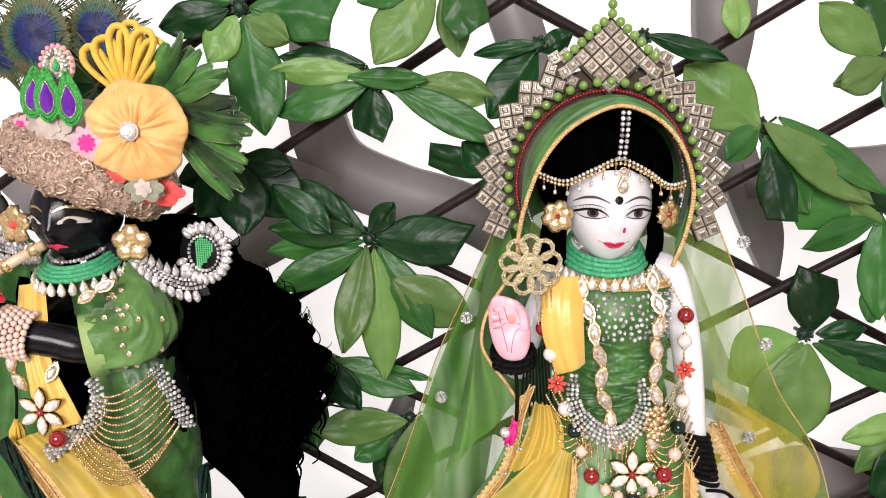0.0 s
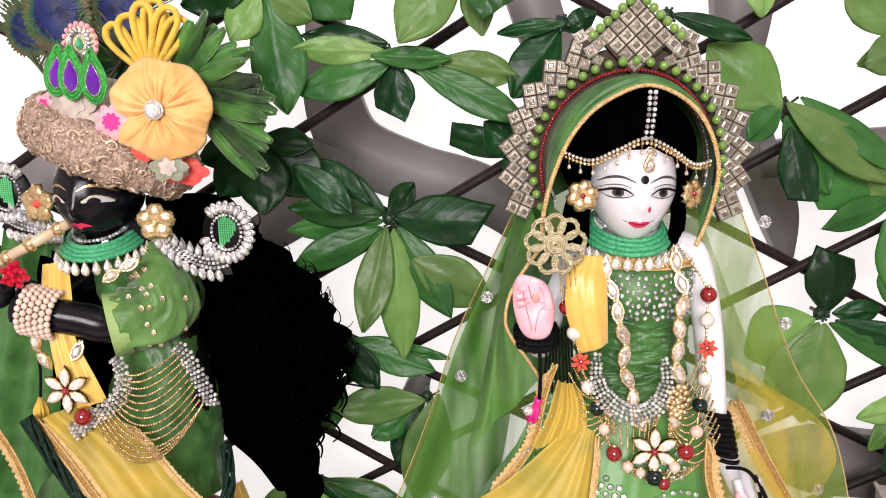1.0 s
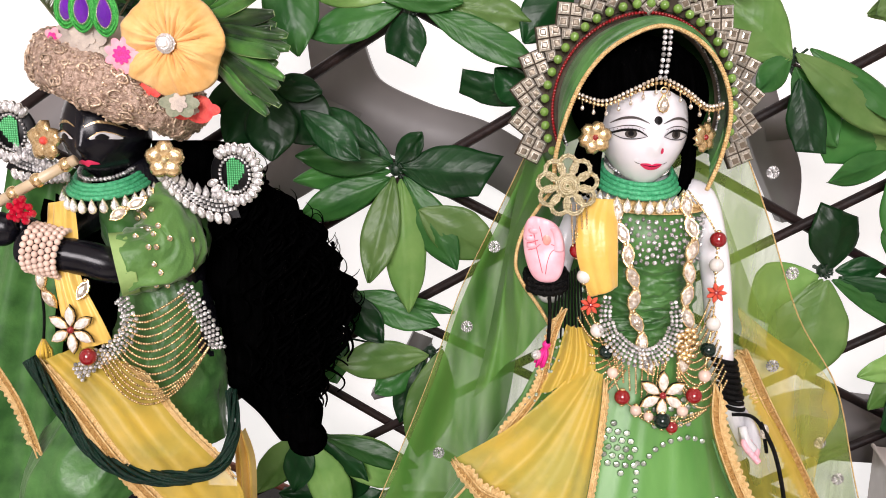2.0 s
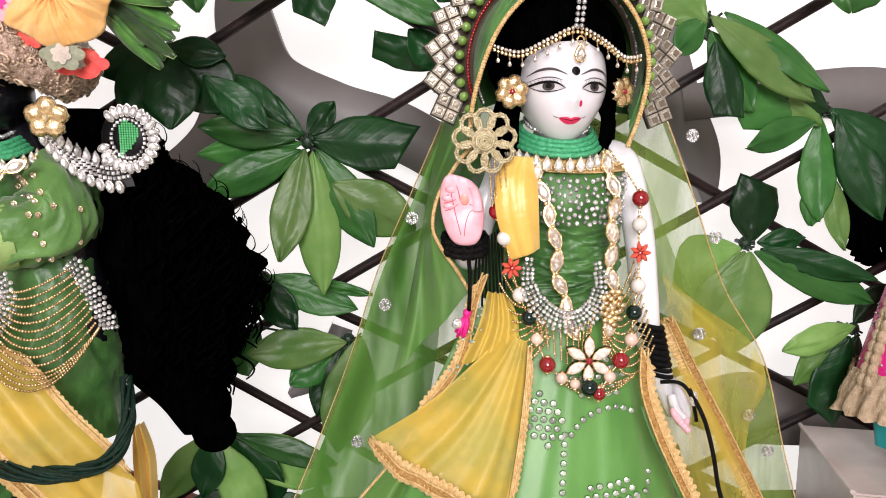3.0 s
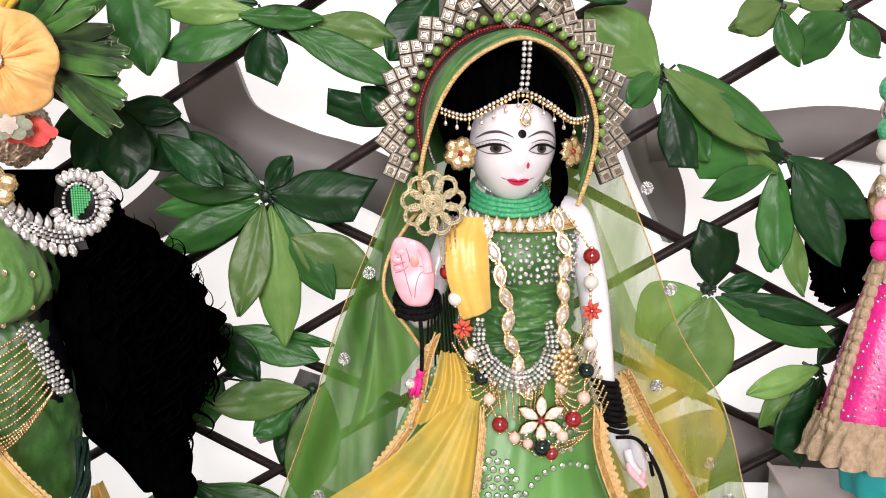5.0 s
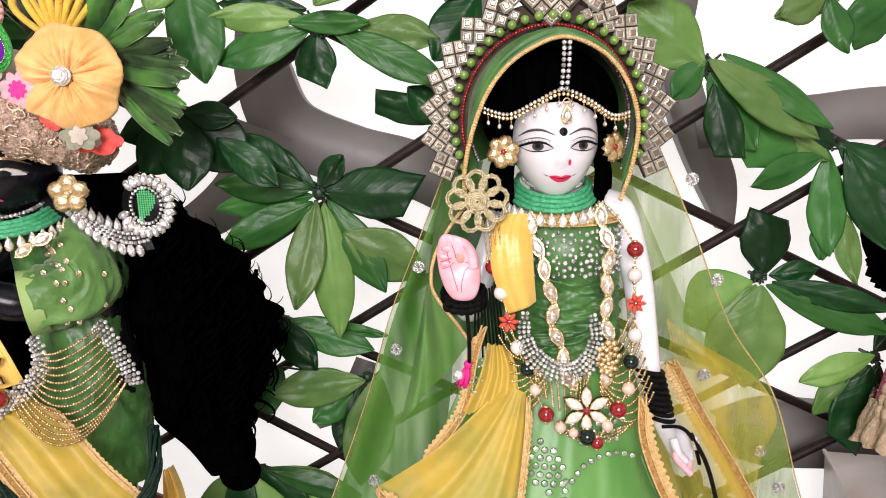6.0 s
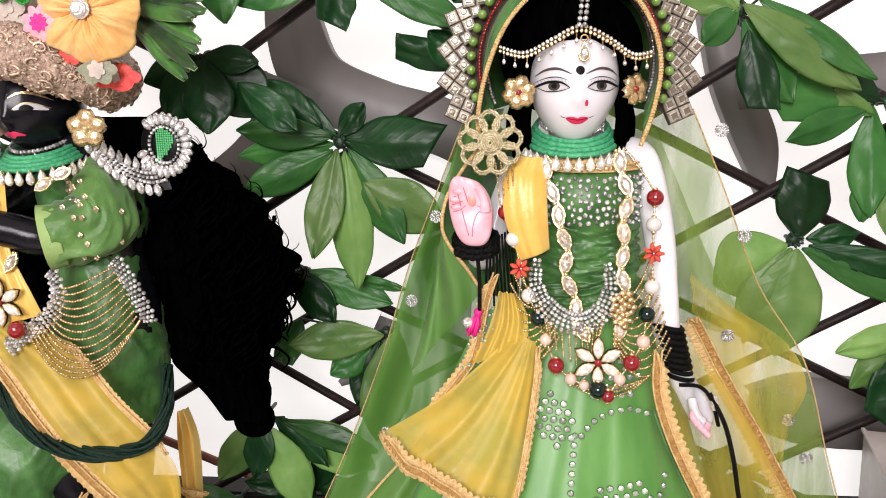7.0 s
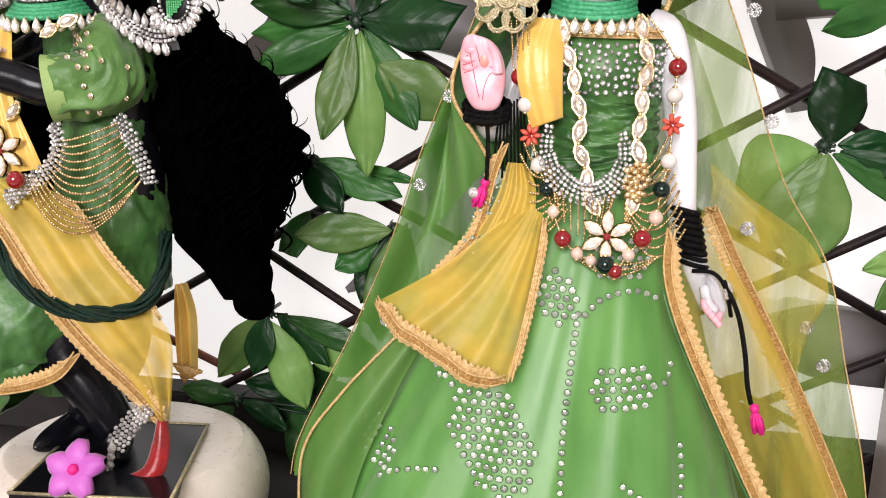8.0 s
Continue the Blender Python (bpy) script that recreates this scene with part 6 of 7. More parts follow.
def tb(x, y, z):
    return TC + Vector((x * math.cos(TTURN) + z * math.sin(TTURN), y, -x * math.sin(TTURN) + z * math.cos(TTURN)))


def dome(u, v):
    a, b = 2 * math.pi * u, 0.55 * math.pi * (0.003 + v)
    w = 1 + 0.012 * math.sin(9 * a + 8 * v)
    return tb(0.064 * w * math.sin(b) * math.cos(a), 0.056 * w * math.sin(b) * math.sin(a), 0.004 + 0.046 * math.cos(b))


part("crown_cloth", Geo().grid(dome, 64, 30, 0, True), BROCADE, turban)


def roll(u, v):
    a, c = 2 * math.pi * u, 2 * math.pi * v
    r = 0.0215 + 0.0016 * math.sin(3 * c + 5 * a) + 0.0012 * math.sin(17 * a - 2 * c) + 0.0008 * math.sin(41 * a + 3 * c)
    rad = math.cos(c) * r * 0.72
    return tb((0.059 + rad) * math.cos(a), (0.049 + rad) * math.sin(a), -0.004 + 0.004 * math.cos(a) + r * 1.0 * math.sin(c))


part("sequin_band", Geo().grid(roll, 120, 24, 0, True), SEQ, turban, "thick copper sequin band")


def applique(c, r, n, mats, label, tilt=0.0, inner=0.5):
    c = Vector(c)
    g = Geo()
    m = 8 * n
    g.grid(lambda u, v: c + Vector((math.cos(2 * math.pi * u), 0, math.sin(2 * math.pi * u))) * (r * v * (0.72 + 0.28 * abs(math.cos(math.pi * n * u)))) + Vector((tilt * v * r * math.cos(2 * math.pi * u), -0.0016 * (1 - v * v), 0)), m, 5, 0, True)
    g.grid(lambda u, v: c + Vector((math.cos(2 * math.pi * u), 0, math.sin(2 * math.pi * u))) * (inner * r * v * (0.7 + 0.3 * abs(math.cos(math.pi * n * u + 1)))) + Vector((0, -0.0022, 0)), m, 3, 1, True)
    part("applique", g, mats, turban, label)


SAGE = mat("sage_applique", (0.30, 0.31, 0.22), (0.20, 0.23, 0.15), rough=0.6, bump=0.4, scale=200)
cords = Geo()
for k in range(150):
    u0, v0 = FR0.random(), FR0.uniform(-0.32, 0.18)
    turn, a = FR0.choice((-1, 1)) * FR0.uniform(0.5, 0.9), FR0.uniform(0, 6.28)
    pts = []
    for i in range(9):
        p, ctr = Vector(roll(u0, v0)), tb(0.055 * math.cos(2 * math.pi * u0), 0.047 * math.sin(2 * math.pi * u0), -0.004)
        pts.append(p + (p - ctr).normalized() * 0.0008)
        u0, v0 = u0 + 0.0065 * math.cos(a), v0 + 0.016 * math.sin(a)
        a += turn
    cords.tube(pts, 0.0010, 5)
for k in range(1100):
    u0, v0 = FR0.random(), FR0.uniform(-0.34, 0.20)
    p, ctr = Vector(roll(u0, v0)), tb(0.055 * math.cos(2 * math.pi * u0), 0.047 * math.sin(2 * math.pi * u0), -0.004)
    o = (p - ctr).normalized()
    r = (o.cross(Vector((0, 0, 1))) * -1 + Vector((FR0.uniform(-0.5, 0.5), FR0.uniform(-0.5, 0.5), FR0.uniform(-0.5, 0.5)))).normalized()
    cords.stone(p + o * 0.0002, poly(6, 0.0013, 0.0013), r, o.cross(r) , 0.0009)
stuff(part("embroidery", cords, CHAMP, turban, "curled metallic thread embroidery"))
applique((-0.2560, 0.6340, 0.5000), 0.0145, 9, (PINKCLOTH, MAGENTA), "pink flower applique", 0.0)
applique((-0.2380, 0.6400, 0.4800), 0.0125, 6, (CORAL, PINKCLOTH), "coral flower applique", 0.0, 0.2)
applique((-0.3180, 0.6520, 0.5140), 0.0075, 5, (PINKCLOTH, MAGENTA), "pink leaf applique")
applique((-0.2090, 0.6550, 0.4600), 0.0115, 5, (CORAL, BROCADE), "coral flower applique", 0.8, 0.4)
applique((-0.2160, 0.6400, 0.4650), 0.0125, 6, (SAGE, BROCADE), "sage green leaf applique", 0.3, 0.6)
applique((-0.2860, 0.6400, 0.5130), 0.016, 5, (BROCADE, BROCADE), "raised beige flower applique")

# crest of three green glitter paisleys
crest = thing("crest", (-0.2850, 0.6350, 0.5280), "crest of three green glitter paisleys with purple stones", "ornament")
TEAR = [(0, 1), (-0.22, 0.62), (-0.42, 0.15), (-0.46, -0.3), (-0.32, -0.75), (0, -1), (0.32, -0.75), (0.46, -0.3), (0.42, 0.15), (0.22, 0.62)]
for p, r, tilt in (((-0.2980, 0.6400, 0.5390), 0.0195, 0.12), ((-0.2850, 0.6360, 0.5370), 0.0205, 0.0), ((-0.2670, 0.6340, 0.5340), 0.0205, -0.05)):
    g = Geo()
    up, right = Vector((tilt, 0, 1)).normalized(), Vector((1, 0, -tilt)).normalized()
    tear = [(q.x, q.z) for q in cat([(x, 0, z) for x, z in TEAR], 3, True)]
    g.stone(p, sized(tear, r), right, up, 0.003, 0, 0.9)
    for k in (1.0, 0.84, 0.68):
        ringp = [Vector(p) + right * (x * r * k) + up * (z * r * k - 0.1 * r * (1 - k)) + Vector((0, -0.003, 0)) for x, z in tear]
        g.tube(ringp, 0.0011, 5, 0, True)
    body = part("paisley", g, GLITTER, crest)
    st = Geo().stone(Vector(p) + Vector((0, -0.0032, -0.12 * r)), sized(tear, r * 0.56), right, up, 0.0028, 0, 0.55)
    part("stone", st, PURPLE, body, "purple teardrop stone", False)
    bd = Geo().bead_line([Vector(p) + right * (x * r * 0.60) + up * (z * r * 0.60) + Vector((0, -0.004, -0.12 * r)) for x, z in tear + tear[:1]], 0.0008, 0.0016)
    stuff(part("beading", bd, SILVER, body, "silver bead outline"))
jc = Vector((-0.2830, 0.6500, 0.5600))
g = Geo().stone(jc, poly(20, 0.0135, 0.0155), FRONT_R, FRONT_U, 0.003, 2, 0.9)
for k in range(18):
    a = 2 * math.pi * k / 18
    g.ball(jc + Vector((0.0128 * math.cos(a), -0.003, 0.0148 * math.sin(a))), 0.0021, 6, 5, 0)
    g.stone(jc + Vector((0.0085 * math.cos(a), -0.004, 0.0100 * math.sin(a))), sized(DROP, 0.0030), (math.sin(a), 0, -math.cos(a)), (math.cos(a), 0, math.sin(a)), 0.002, 1)
g.stone(jc + Vector((0, -0.004, 0)), sized(DROP, 0.005), FRONT_R, FRONT_U, 0.003, 3)
part("round_jewel", g, (PINKCLOTH, CRYSTAL, ANTIQUE, EMERALD), crest, "round jewel ringed with pink beads", False)

# loops of yellow felt
pom = thing("felt_tuft", (-0.2380, 0.6680, 0.5370), "tuft of looped yellow felt strips on the turban", "ornament")
pb = Vector((-0.2330, 0.6600, 0.5350))
for tip, wdt in (((-0.2660, 0.6620, 0.5740), 0.008), ((-0.2500, 0.6550, 0.5810), 0.009), ((-0.2340, 0.6500, 0.5900), 0.008), ((-0.2250, 0.6550, 0.5930), 0.008), ((-0.2100, 0.6480, 0.5860), 0.009), ((-0.2040, 0.6550, 0.5790), 0.008), ((-0.2250, 0.6650, 0.5850), 0.009)):
    tipv = Vector(tip)
    d = (tipv - pb).normalized()
    s = Vector((d.z, 0, -d.x))
    ln = (tipv - pb).length
    loop = [pb + d * (ln * f) + s * (wdt * w) + Vector((0, -0.004 * math.sin(3 * f), 0)) for f, w in ((0, -0.35), (0.3, -0.5), (0.6, -0.85), (0.85, -0.95), (0.98, -0.5), (1.0, 0.0), (0.98, 0.5), (0.85, 0.95), (0.6, 0.85), (0.3, 0.5), (0, 0.35))]
    part("loop", Geo().tube(cat(loop, 5), 0.0026, 8, flat=1.3), FELT, pom)

# pleated fabric flower
fl = thing("fabric_flower", (-0.2170, 0.6360, 0.5080), "pale yellow gathered satin flower with a crystal centre", "flower")
fc = Vector((-0.2190, 0.6400, 0.5090))


def ruffle(u, v):
    a = 2 * math.pi * u
    r = 0.039 * v * (1 + 0.035 * math.sin(7 * a + 1) + 0.03 * math.sin(4 * a))
    gather = -0.0042 * ridged((0.02 * math.cos(a), 0.02 * math.sin(a), 0.006 * v), 0.0065, 1.0) * (1 - 0.35 * v) * min(1, v * 4) - 0.002 * ridged((0.02 * math.cos(a), 0.02 * math.sin(a), 0.012 * v), 0.02, 5.0) * v
    y = -0.008 * math.sin(math.pi * (0.12 + 0.7 * v)) + gather + 0.006 * v ** 4 - 0.003 * math.sin(5 * a + 1) * v ** 3
    return fc + Vector((r * math.cos(a), y + 0.10 * r * math.cos(a), r * math.sin(a)))


ob = part("petals", Geo().grid(ruffle, 200, 26, 0, True), PEACHSILK, fl)
ob.modifiers.new("thick", "SOLIDIFY").thickness = 0.0008
cc = fc + Vector((-0.002, -0.010, 0))
g = Geo()
for k, (r, zz) in enumerate(((0.0078, 0), (0.0066, 0.0025), (0.004, 0.004))):
    g.stone(cc + Vector((0, -zz, 0)), poly(10, r, r, 0.3 * k), FRONT_R, FRONT_U, 0.0026, 0, 0.7)
part("crystal", g, CRYSTAL, fl, "round faceted crystal", False)

# fan of folded green satin leaves
fan = thing("leaf_fan", (-0.1970, 0.6800, 0.5200), "fan of folded green satin leaves with pale piped edges", "ornament")
FR = random.Random(2)
FANS = [((-0.2170, 0.6680, 0.5370), (-0.1950, 0.6500, 0.5770)), ((-0.2160, 0.6680, 0.5380), (-0.1840, 0.6550, 0.5850)), ((-0.2140, 0.6680, 0.5370), (-0.1720, 0.6600, 0.5720)), ((-0.2110, 0.6680, 0.5350), (-0.1490, 0.6550, 0.5560)), ((-0.2100, 0.6680, 0.5320), (-0.1530, 0.6450, 0.5470)), ((-0.2090, 0.6680, 0.5310), (-0.1320, 0.6500, 0.5180)),
        ((-0.2070, 0.6680, 0.5260), (-0.1410, 0.6450, 0.5340)), ((-0.2070, 0.6700, 0.5240), (-0.1300, 0.6480, 0.5080)), ((-0.2060, 0.6700, 0.5220), (-0.1370, 0.6400, 0.5020)), ((-0.2040, 0.6700, 0.5200), (-0.1340, 0.6450, 0.4850)), ((-0.2050, 0.6720, 0.5130), (-0.1360, 0.6400, 0.4640)), ((-0.2060, 0.6750, 0.5110), (-0.1480, 0.6450, 0.4570)), ((-0.2090, 0.6750, 0.5130), (-0.1600, 0.6500, 0.4740)), ((-0.2030, 0.6720, 0.5150), (-0.1460, 0.6520, 0.5240))]
MORE = [(Vector(a).lerp(Vector(c), 0.5) + Vector((0, 0.006, 0)), Vector(b).lerp(Vector(d), 0.5) * 0.92 + Vector(a) * 0.08 + Vector((0, 0.008, 0))) for (a, b), (c, d) in zip(FANS, FANS[1:])]
for k, (a, b) in enumerate(FANS + MORE):
    a, b = Vector(a) + Vector((0, 0.0012 * (k % 5), 0)), Vector(b)
    d = (b - a).normalized()
    s = Vector((-d.z, 0, d.x))
    ln, w = (b - a).length, 0.0062 + FR.uniform(0, 0.003)
    ph = FR.uniform(0, 6)

    def fold(u, v, k=k, a=a, d=d, s=s, ln=ln, w=w, ph=ph):
        x = 2 * u - 1
        ww = w * (0.06 + 0.94 * math.sin(math.pi * min(1, 0.10 + 0.86 * v)) ** 0.8)
        return a + d * (ln * v) + s * (x * ww) + Vector((0, (1.5 if k % 2 else 0.9) * ww * abs(x) ** 1.2 + (0.7 if k % 3 else -0.4) * x * ww - 0.006 * math.sin(2.4 * v) + 0.0012 * math.sin(8 * v + ph + 3 * x), 0))
    ob = part("leaf", Geo().grid(fold, 10, 14), FANLEAF, fan)
    ob.modifiers.new("thick", "SOLIDIFY").thickness = 0.0009
    edge = [Vector(fold(0, v / 14)) for v in range(15)] + [Vector(fold(1, 1 - v / 14)) for v in range(15)]
    part("piping", Geo().tube([p + Vector((0, -0.0003, 0)) for p in edge], 0.0006, 5), FANEDGE, ob)


# peacock feathers behind the turban
def feather(base, tip, eye_r, side):
    t = thing("peacock_feather", base, "peacock feather with deep blue eye behind the turban", "feather", "peacock feathers")
    base, tip = Vector(base), Vector(tip)
    line = cat([base, base.lerp(tip, 0.5) + Vector((side * 0.012, 0, 0)), tip], 10)
    part("quill", Geo().tube(line, 0.0010, 5), FEATHERGREEN, t)
    g = Geo()
    for k in range(150):
        f = FR.uniform(0.25, 1.0)
        p = at(line, f)
        sgn = 1 if k % 2 else -1
        a = math.pi / 2 + sgn * (FR.uniform(0.35, 1.0) if f < 0.97 else FR.uniform(0, 0.5))
        ln = FR.uniform(0.03, 0.05)
        e = p + Vector((math.cos(a), FR.uniform(-0.1, 0.1), math.sin(a))) * ln
        g.tube([p, p.lerp(e, 0.6) + Vector((0, 0, 0.004)), e], 0.0005, 4)
    stuff(part("barb_fringe", g, FEATHERGREEN, t, "fine green and bronze barbs"))
    c = at(line, 0.86)
    for name, size, lift, material, label in (("eye_rim", 1.55, 0.0, FEATHERGREEN, "bronze green rim"), ("eye_ring", 1.2, 0.0012, FEATHERTEAL, "teal ring"), ("eye", 1.0, 0.0024, FEATHERBLUE, "deep blue eye of fine barbs")):
        def disc(u, v, size=size, lift=lift):
            a = 2 * math.pi * u
            r = eye_r * size * v * (1 + 0.05 * math.sin(43 * a) * v) * (1 - 0.16 * max(0, math.sin(a)) ** 8 * (size < 1.1))
            return c + Vector((0.9 * r * math.cos(a), -0.003 - lift - 0.002 * (1 - v * v) + 0.0005 * math.sin(60 * a) * v, r * math.sin(a)))
        part(name, Geo().grid(disc, 240, 6, 0, True), material, t, label)


feather((-0.3130, 0.7000, 0.5240), (-0.3260, 0.7050, 0.5960), 0.021, -1)
feather((-0.2870, 0.7000, 0.5330), (-0.2780, 0.7100, 0.5990), 0.019, 1)
feather((-0.3380, 0.7150, 0.5240), (-0.3600, 0.7200, 0.5840), 0.016, -1)

# ear flowers and paisley earrings
petal_flower("ear_flower", (-0.2330, 0.6480, 0.4200), 0.0150, 5, (GOLD, ANTIQUE), "gold petal ear flower with a wire centre", "earring", (0.2, -1, 0), 0.5)
petal_flower("ear_flower", (-0.3360, 0.6650, 0.4320), 0.0165, 5, (GOLD, CORAL), "gold petal ear flower with a coral centre", "earring", (-0.3, -1, 0), 0.5)


def paisley_earring(c, s, px, start):
    """A curled earring: dark board, outer row of drop stones, inner rows of clear stones and a green beaded core."""
    t = thing("paisley_earring", c, "large curled paisley earring of clear stones with green beads", "earring", "paisley earrings")
    c = Vector(c)
    head, tail = 0.0215, cat(start, 10)
    g = Geo().stone(c + Vector((0, 0.001, 0)), poly(28, head, head * 1.1), FRONT_R, FRONT_U, 0.003, 0, 0.96)
    m = len(tail)

    def ribbon(u, v):
        i = min(int(u * (m - 1) + 0.5), m - 1)
        d = (tail[min(i + 1, m - 1)] - tail[max(i - 1, 0)]).normalized()
        o = Vector((-d.z, 0, d.x))
        w = 0.005 + 0.0095 * u
        return tail[i] + o * (w * (2 * v - 1)) + Vector((0, 0.0005, 0))
    g.grid(ribbon, m - 1, 3)
    part("board", g, BLACKPAINT, t, "black felt board")
    for i in range(21):
        a = radians(-160 + 14.5 * i) if s > 0 else radians(-20 - 14.5 * i)
        d = Vector((math.cos(a), 0, math.sin(a) * 1.1))
        p = c + d * (head * 0.93) + Vector((0, -0.003, 0))
        st = Geo().stone(p, poly(10, 0.0035, 0.0056), (d.z, 0, -d.x), (d.x, 0, d.z), 0.0022, 1, 0.93)
        st.stone(p + Vector((0, -0.002, 0)), poly(8, 0.0028, 0.0046), (d.z, 0, -d.x), (d.x, 0, d.z), 0.0024, 0)
        part("drop_stone", st, (CRYSTAL, SILVER), t, "", False)
    row = [ribbon(u / 30, 0.04 if s > 0 else 0.96) for u in range(31)]
    for p in spaced(row, 0.0074)[:-1]:
        st = Geo().stone(p + Vector((0, -0.002, 0)), poly(10, 0.0037, 0.0056), (1, 0, 0.3), (-0.3, 0, 1), 0.0022, 1, 0.93)
        st.stone(p + Vector((0, -0.004, 0)), poly(8, 0.0030, 0.0047), (1, 0, 0.3), (-0.3, 0, 1), 0.0024, 0)
        part("drop_stone", st, (CRYSTAL, SILVER), t, "", False)
    st = Geo()
    for lane in (0.30, 0.46, 0.62):
        for p in spaced([ribbon(u / 30, lane) for u in range(31)], 0.0036):
            st.stone(p + Vector((0, -0.001, 0)), sized(SQUARE, 0.0021), FRONT_R, FRONT_U, 0.0024)
    for k in range(26):
        a = 2 * math.pi * k / 26
        st.stone(c + Vector((0.0128 * math.cos(a), -0.003, 0.0150 * math.sin(a))), sized(SQUARE, 0.0018), FRONT_R, FRONT_U, 0.0022)
    stuff(part("stone_inlay", st, CRYSTAL, t, "rows of small clear stones", False))
    row = [ribbon(u / 30, 0.9 if s > 0 else 0.1) for u in range(31)]
    st = Geo()
    for p in spaced(row, 0.0070):
        st.stone(p + Vector((0, -0.002, 0)), sized(DROP, 0.0056), FRONT_R, FRONT_U, 0.003)
    stuff(part("pear_stone_edge", st, CRYSTAL, t, "row of pear stones", False))
    core = Geo()
    for i in range(-5, 6):
        for j in range(-7, 8):
            x, z = i * 0.0019, j * 0.0019
            if ((x - s * (0.0012 - 26 * (z - 0.004) ** 2)) / (0.0066 + 0.20 * z)) ** 2 + (z / 0.0138) ** 2 < 1:
                core.ball(c + Vector((x, -0.004, z)), 0.00105, 5, 4)
    stuff(part("bead_core", core, mat("mint_bead", (0.16, 0.62, 0.26), (0.10, 0.48, 0.18), rough=0.3, bump=0.1), t, "packed mint green beads"))


paisley_earring((-0.1890, 0.6900, 0.4060), 1, 0, [(-0.2440, 0.6750, 0.4070), (-0.2360, 0.6800, 0.3970), (-0.2220, 0.6850, 0.3860), (-0.2050, 0.6880, 0.3800), (-0.1910, 0.6900, 0.3830)])
paisley_earring((-0.3840, 0.7000, 0.4370), -1, 0, [(-0.3270, 0.6750, 0.4060), (-0.3440, 0.6850, 0.4060), (-0.3600, 0.6900, 0.4070), (-0.3770, 0.6950, 0.4110), (-0.3870, 0.7000, 0.4170)])

choker((-0.2980, 0.6920, 0.4030), 0.0245, 0.030, 0.010, -4, "green chokers", 0.0031)

# green tunic with puffed sleeve
tunic = thing("tunic", (-0.26, 0.7, 0.2), "leaf green cotton tunic with puffed sleeve and gold studs", "tunic")


def tunic_fn(u, v):
    rows = [(0.390, 0.026, 0.022), (0.380, 0.046, 0.030), (0.35, 0.047, 0.036), (0.315, 0.036, 0.032), (0.275, 0.043, 0.038), (0.225, 0.053, 0.046), (0.165, 0.055, 0.05)]
    q = at([Vector(r) for r in rows], v)
    a = 2 * math.pi * u
    cx = -0.276 + 0.010 * math.sin(math.pi * min(1, max(0, (0.39 - q.x) / 0.2)))
    w = 1 + 0.05 * ridged((0.05 * math.cos(a), 0.05 * math.sin(a), q.x * 0.8), 0.028) + 0.02 * ridged((0.05 * math.cos(a), 0.05 * math.sin(a), q.x), 0.012, 2.0)
    return (cx + q.y * w * math.cos(a), 0.712 + q.z * w * math.sin(a), q.x)


part("body", Geo().grid(tunic_fn, 150, 90, 0, True), SILKDARK, tunic)
sl = cat([(-0.2630, 0.7050, 0.3730), (-0.2490, 0.6900, 0.3630), (-0.2480, 0.6760, 0.3440), (-0.2630, 0.6640, 0.3370), (-0.2790, 0.6560, 0.3340)], 8)


def sleeve_at(u, v, lift=0.0):
    i = min(int(v * (len(sl) - 1) + 0.5), len(sl) - 1)
    d = (sl[min(i + 1, len(sl) - 1)] - sl[max(i - 1, 0)]).normalized()
    p = d.cross(Vector((0, 1, 0))).normalized()
    q = d.cross(p)
    a = 2 * math.pi * u
    r = 0.0215 + 0.0060 * math.sin(math.pi * v) + 0.0045 * ridged((0.024 * math.cos(a), 0.024 * math.sin(a), 0.06 * v), 0.026) + 0.0014 * ridged((0.024 * math.cos(a), 0.024 * math.sin(a), 0.06 * v), 0.010, 4.0) + lift
    return sl[i] + p * (r * math.cos(a)) + q * (r * math.sin(a))


part("sleeve", Geo().grid(sleeve_at, 110, 32, 0, True), SLEEVE, tunic)
cuffp = [at(sl, 0.86), sl[-1], sl[-1] + (sl[-1] - sl[-6]) * 0.5]
g = Geo()
g.tube(cat(cuffp, 6), lambda s: 0.0250 + 0.0015 * s, 28)
part("cuff", g, mat("pale_green_cotton", (0.31, 0.46, 0.16), (0.25, 0.39, 0.12), rough=0.6, bump=0.2, fine=400), tunic, "pale green cuff band")
g = Geo()
for k in range(80):
    u, v = FR.uniform(0, 1), FR.uniform(0.1, 0.8)
    p = sleeve_at(u, v, 0.001)
    if p.y < at(sl, v).y - 0.006:
        g.stone(p, poly(8, 0.0025, 0.0025), FRONT_R, FRONT_U, 0.0008, 1)
        g.stone(p + Vector((0, -0.0006, 0)), poly(6, 0.0018, 0.0018), FRONT_R, FRONT_U, 0.0014)
stuff(part("stud_work", g, (TOPAZ, GOLD), tunic, "small pale gold studs", False))

# pearl bracelet, flute and red ring
br = thing("bracelet", (-0.3340, 0.6450, 0.3470), "wide bracelet of pale pink pearls on the dark arm", "bracelet")
b0, b1 = Vector((-0.3220, 0.6460, 0.3430)), Vector((-0.3460, 0.6450, 0.3480))
axis = (b1 - b0).normalized()
pv = axis.cross(Vector((0, 1, 0))).normalized()
qv = axis.cross(pv)
for k in range(6):
    g = Geo()
    c = b0.lerp(b1, k / 5)
    for i in range(22):
        a = 2 * math.pi * (i + 0.5 * (k % 2)) / 22
        g.ball(c + pv * (0.0188 * math.cos(a)) + qv * (0.0188 * math.sin(a)), 0.0027, 8, 6)
    stuff(part("pearl_row", g, PINKPEARL, br))
fluteg = Geo().tube([(-0.3830, 0.6400, 0.3760), (-0.3020, 0.6400, 0.4190)], 0.0042, 14)
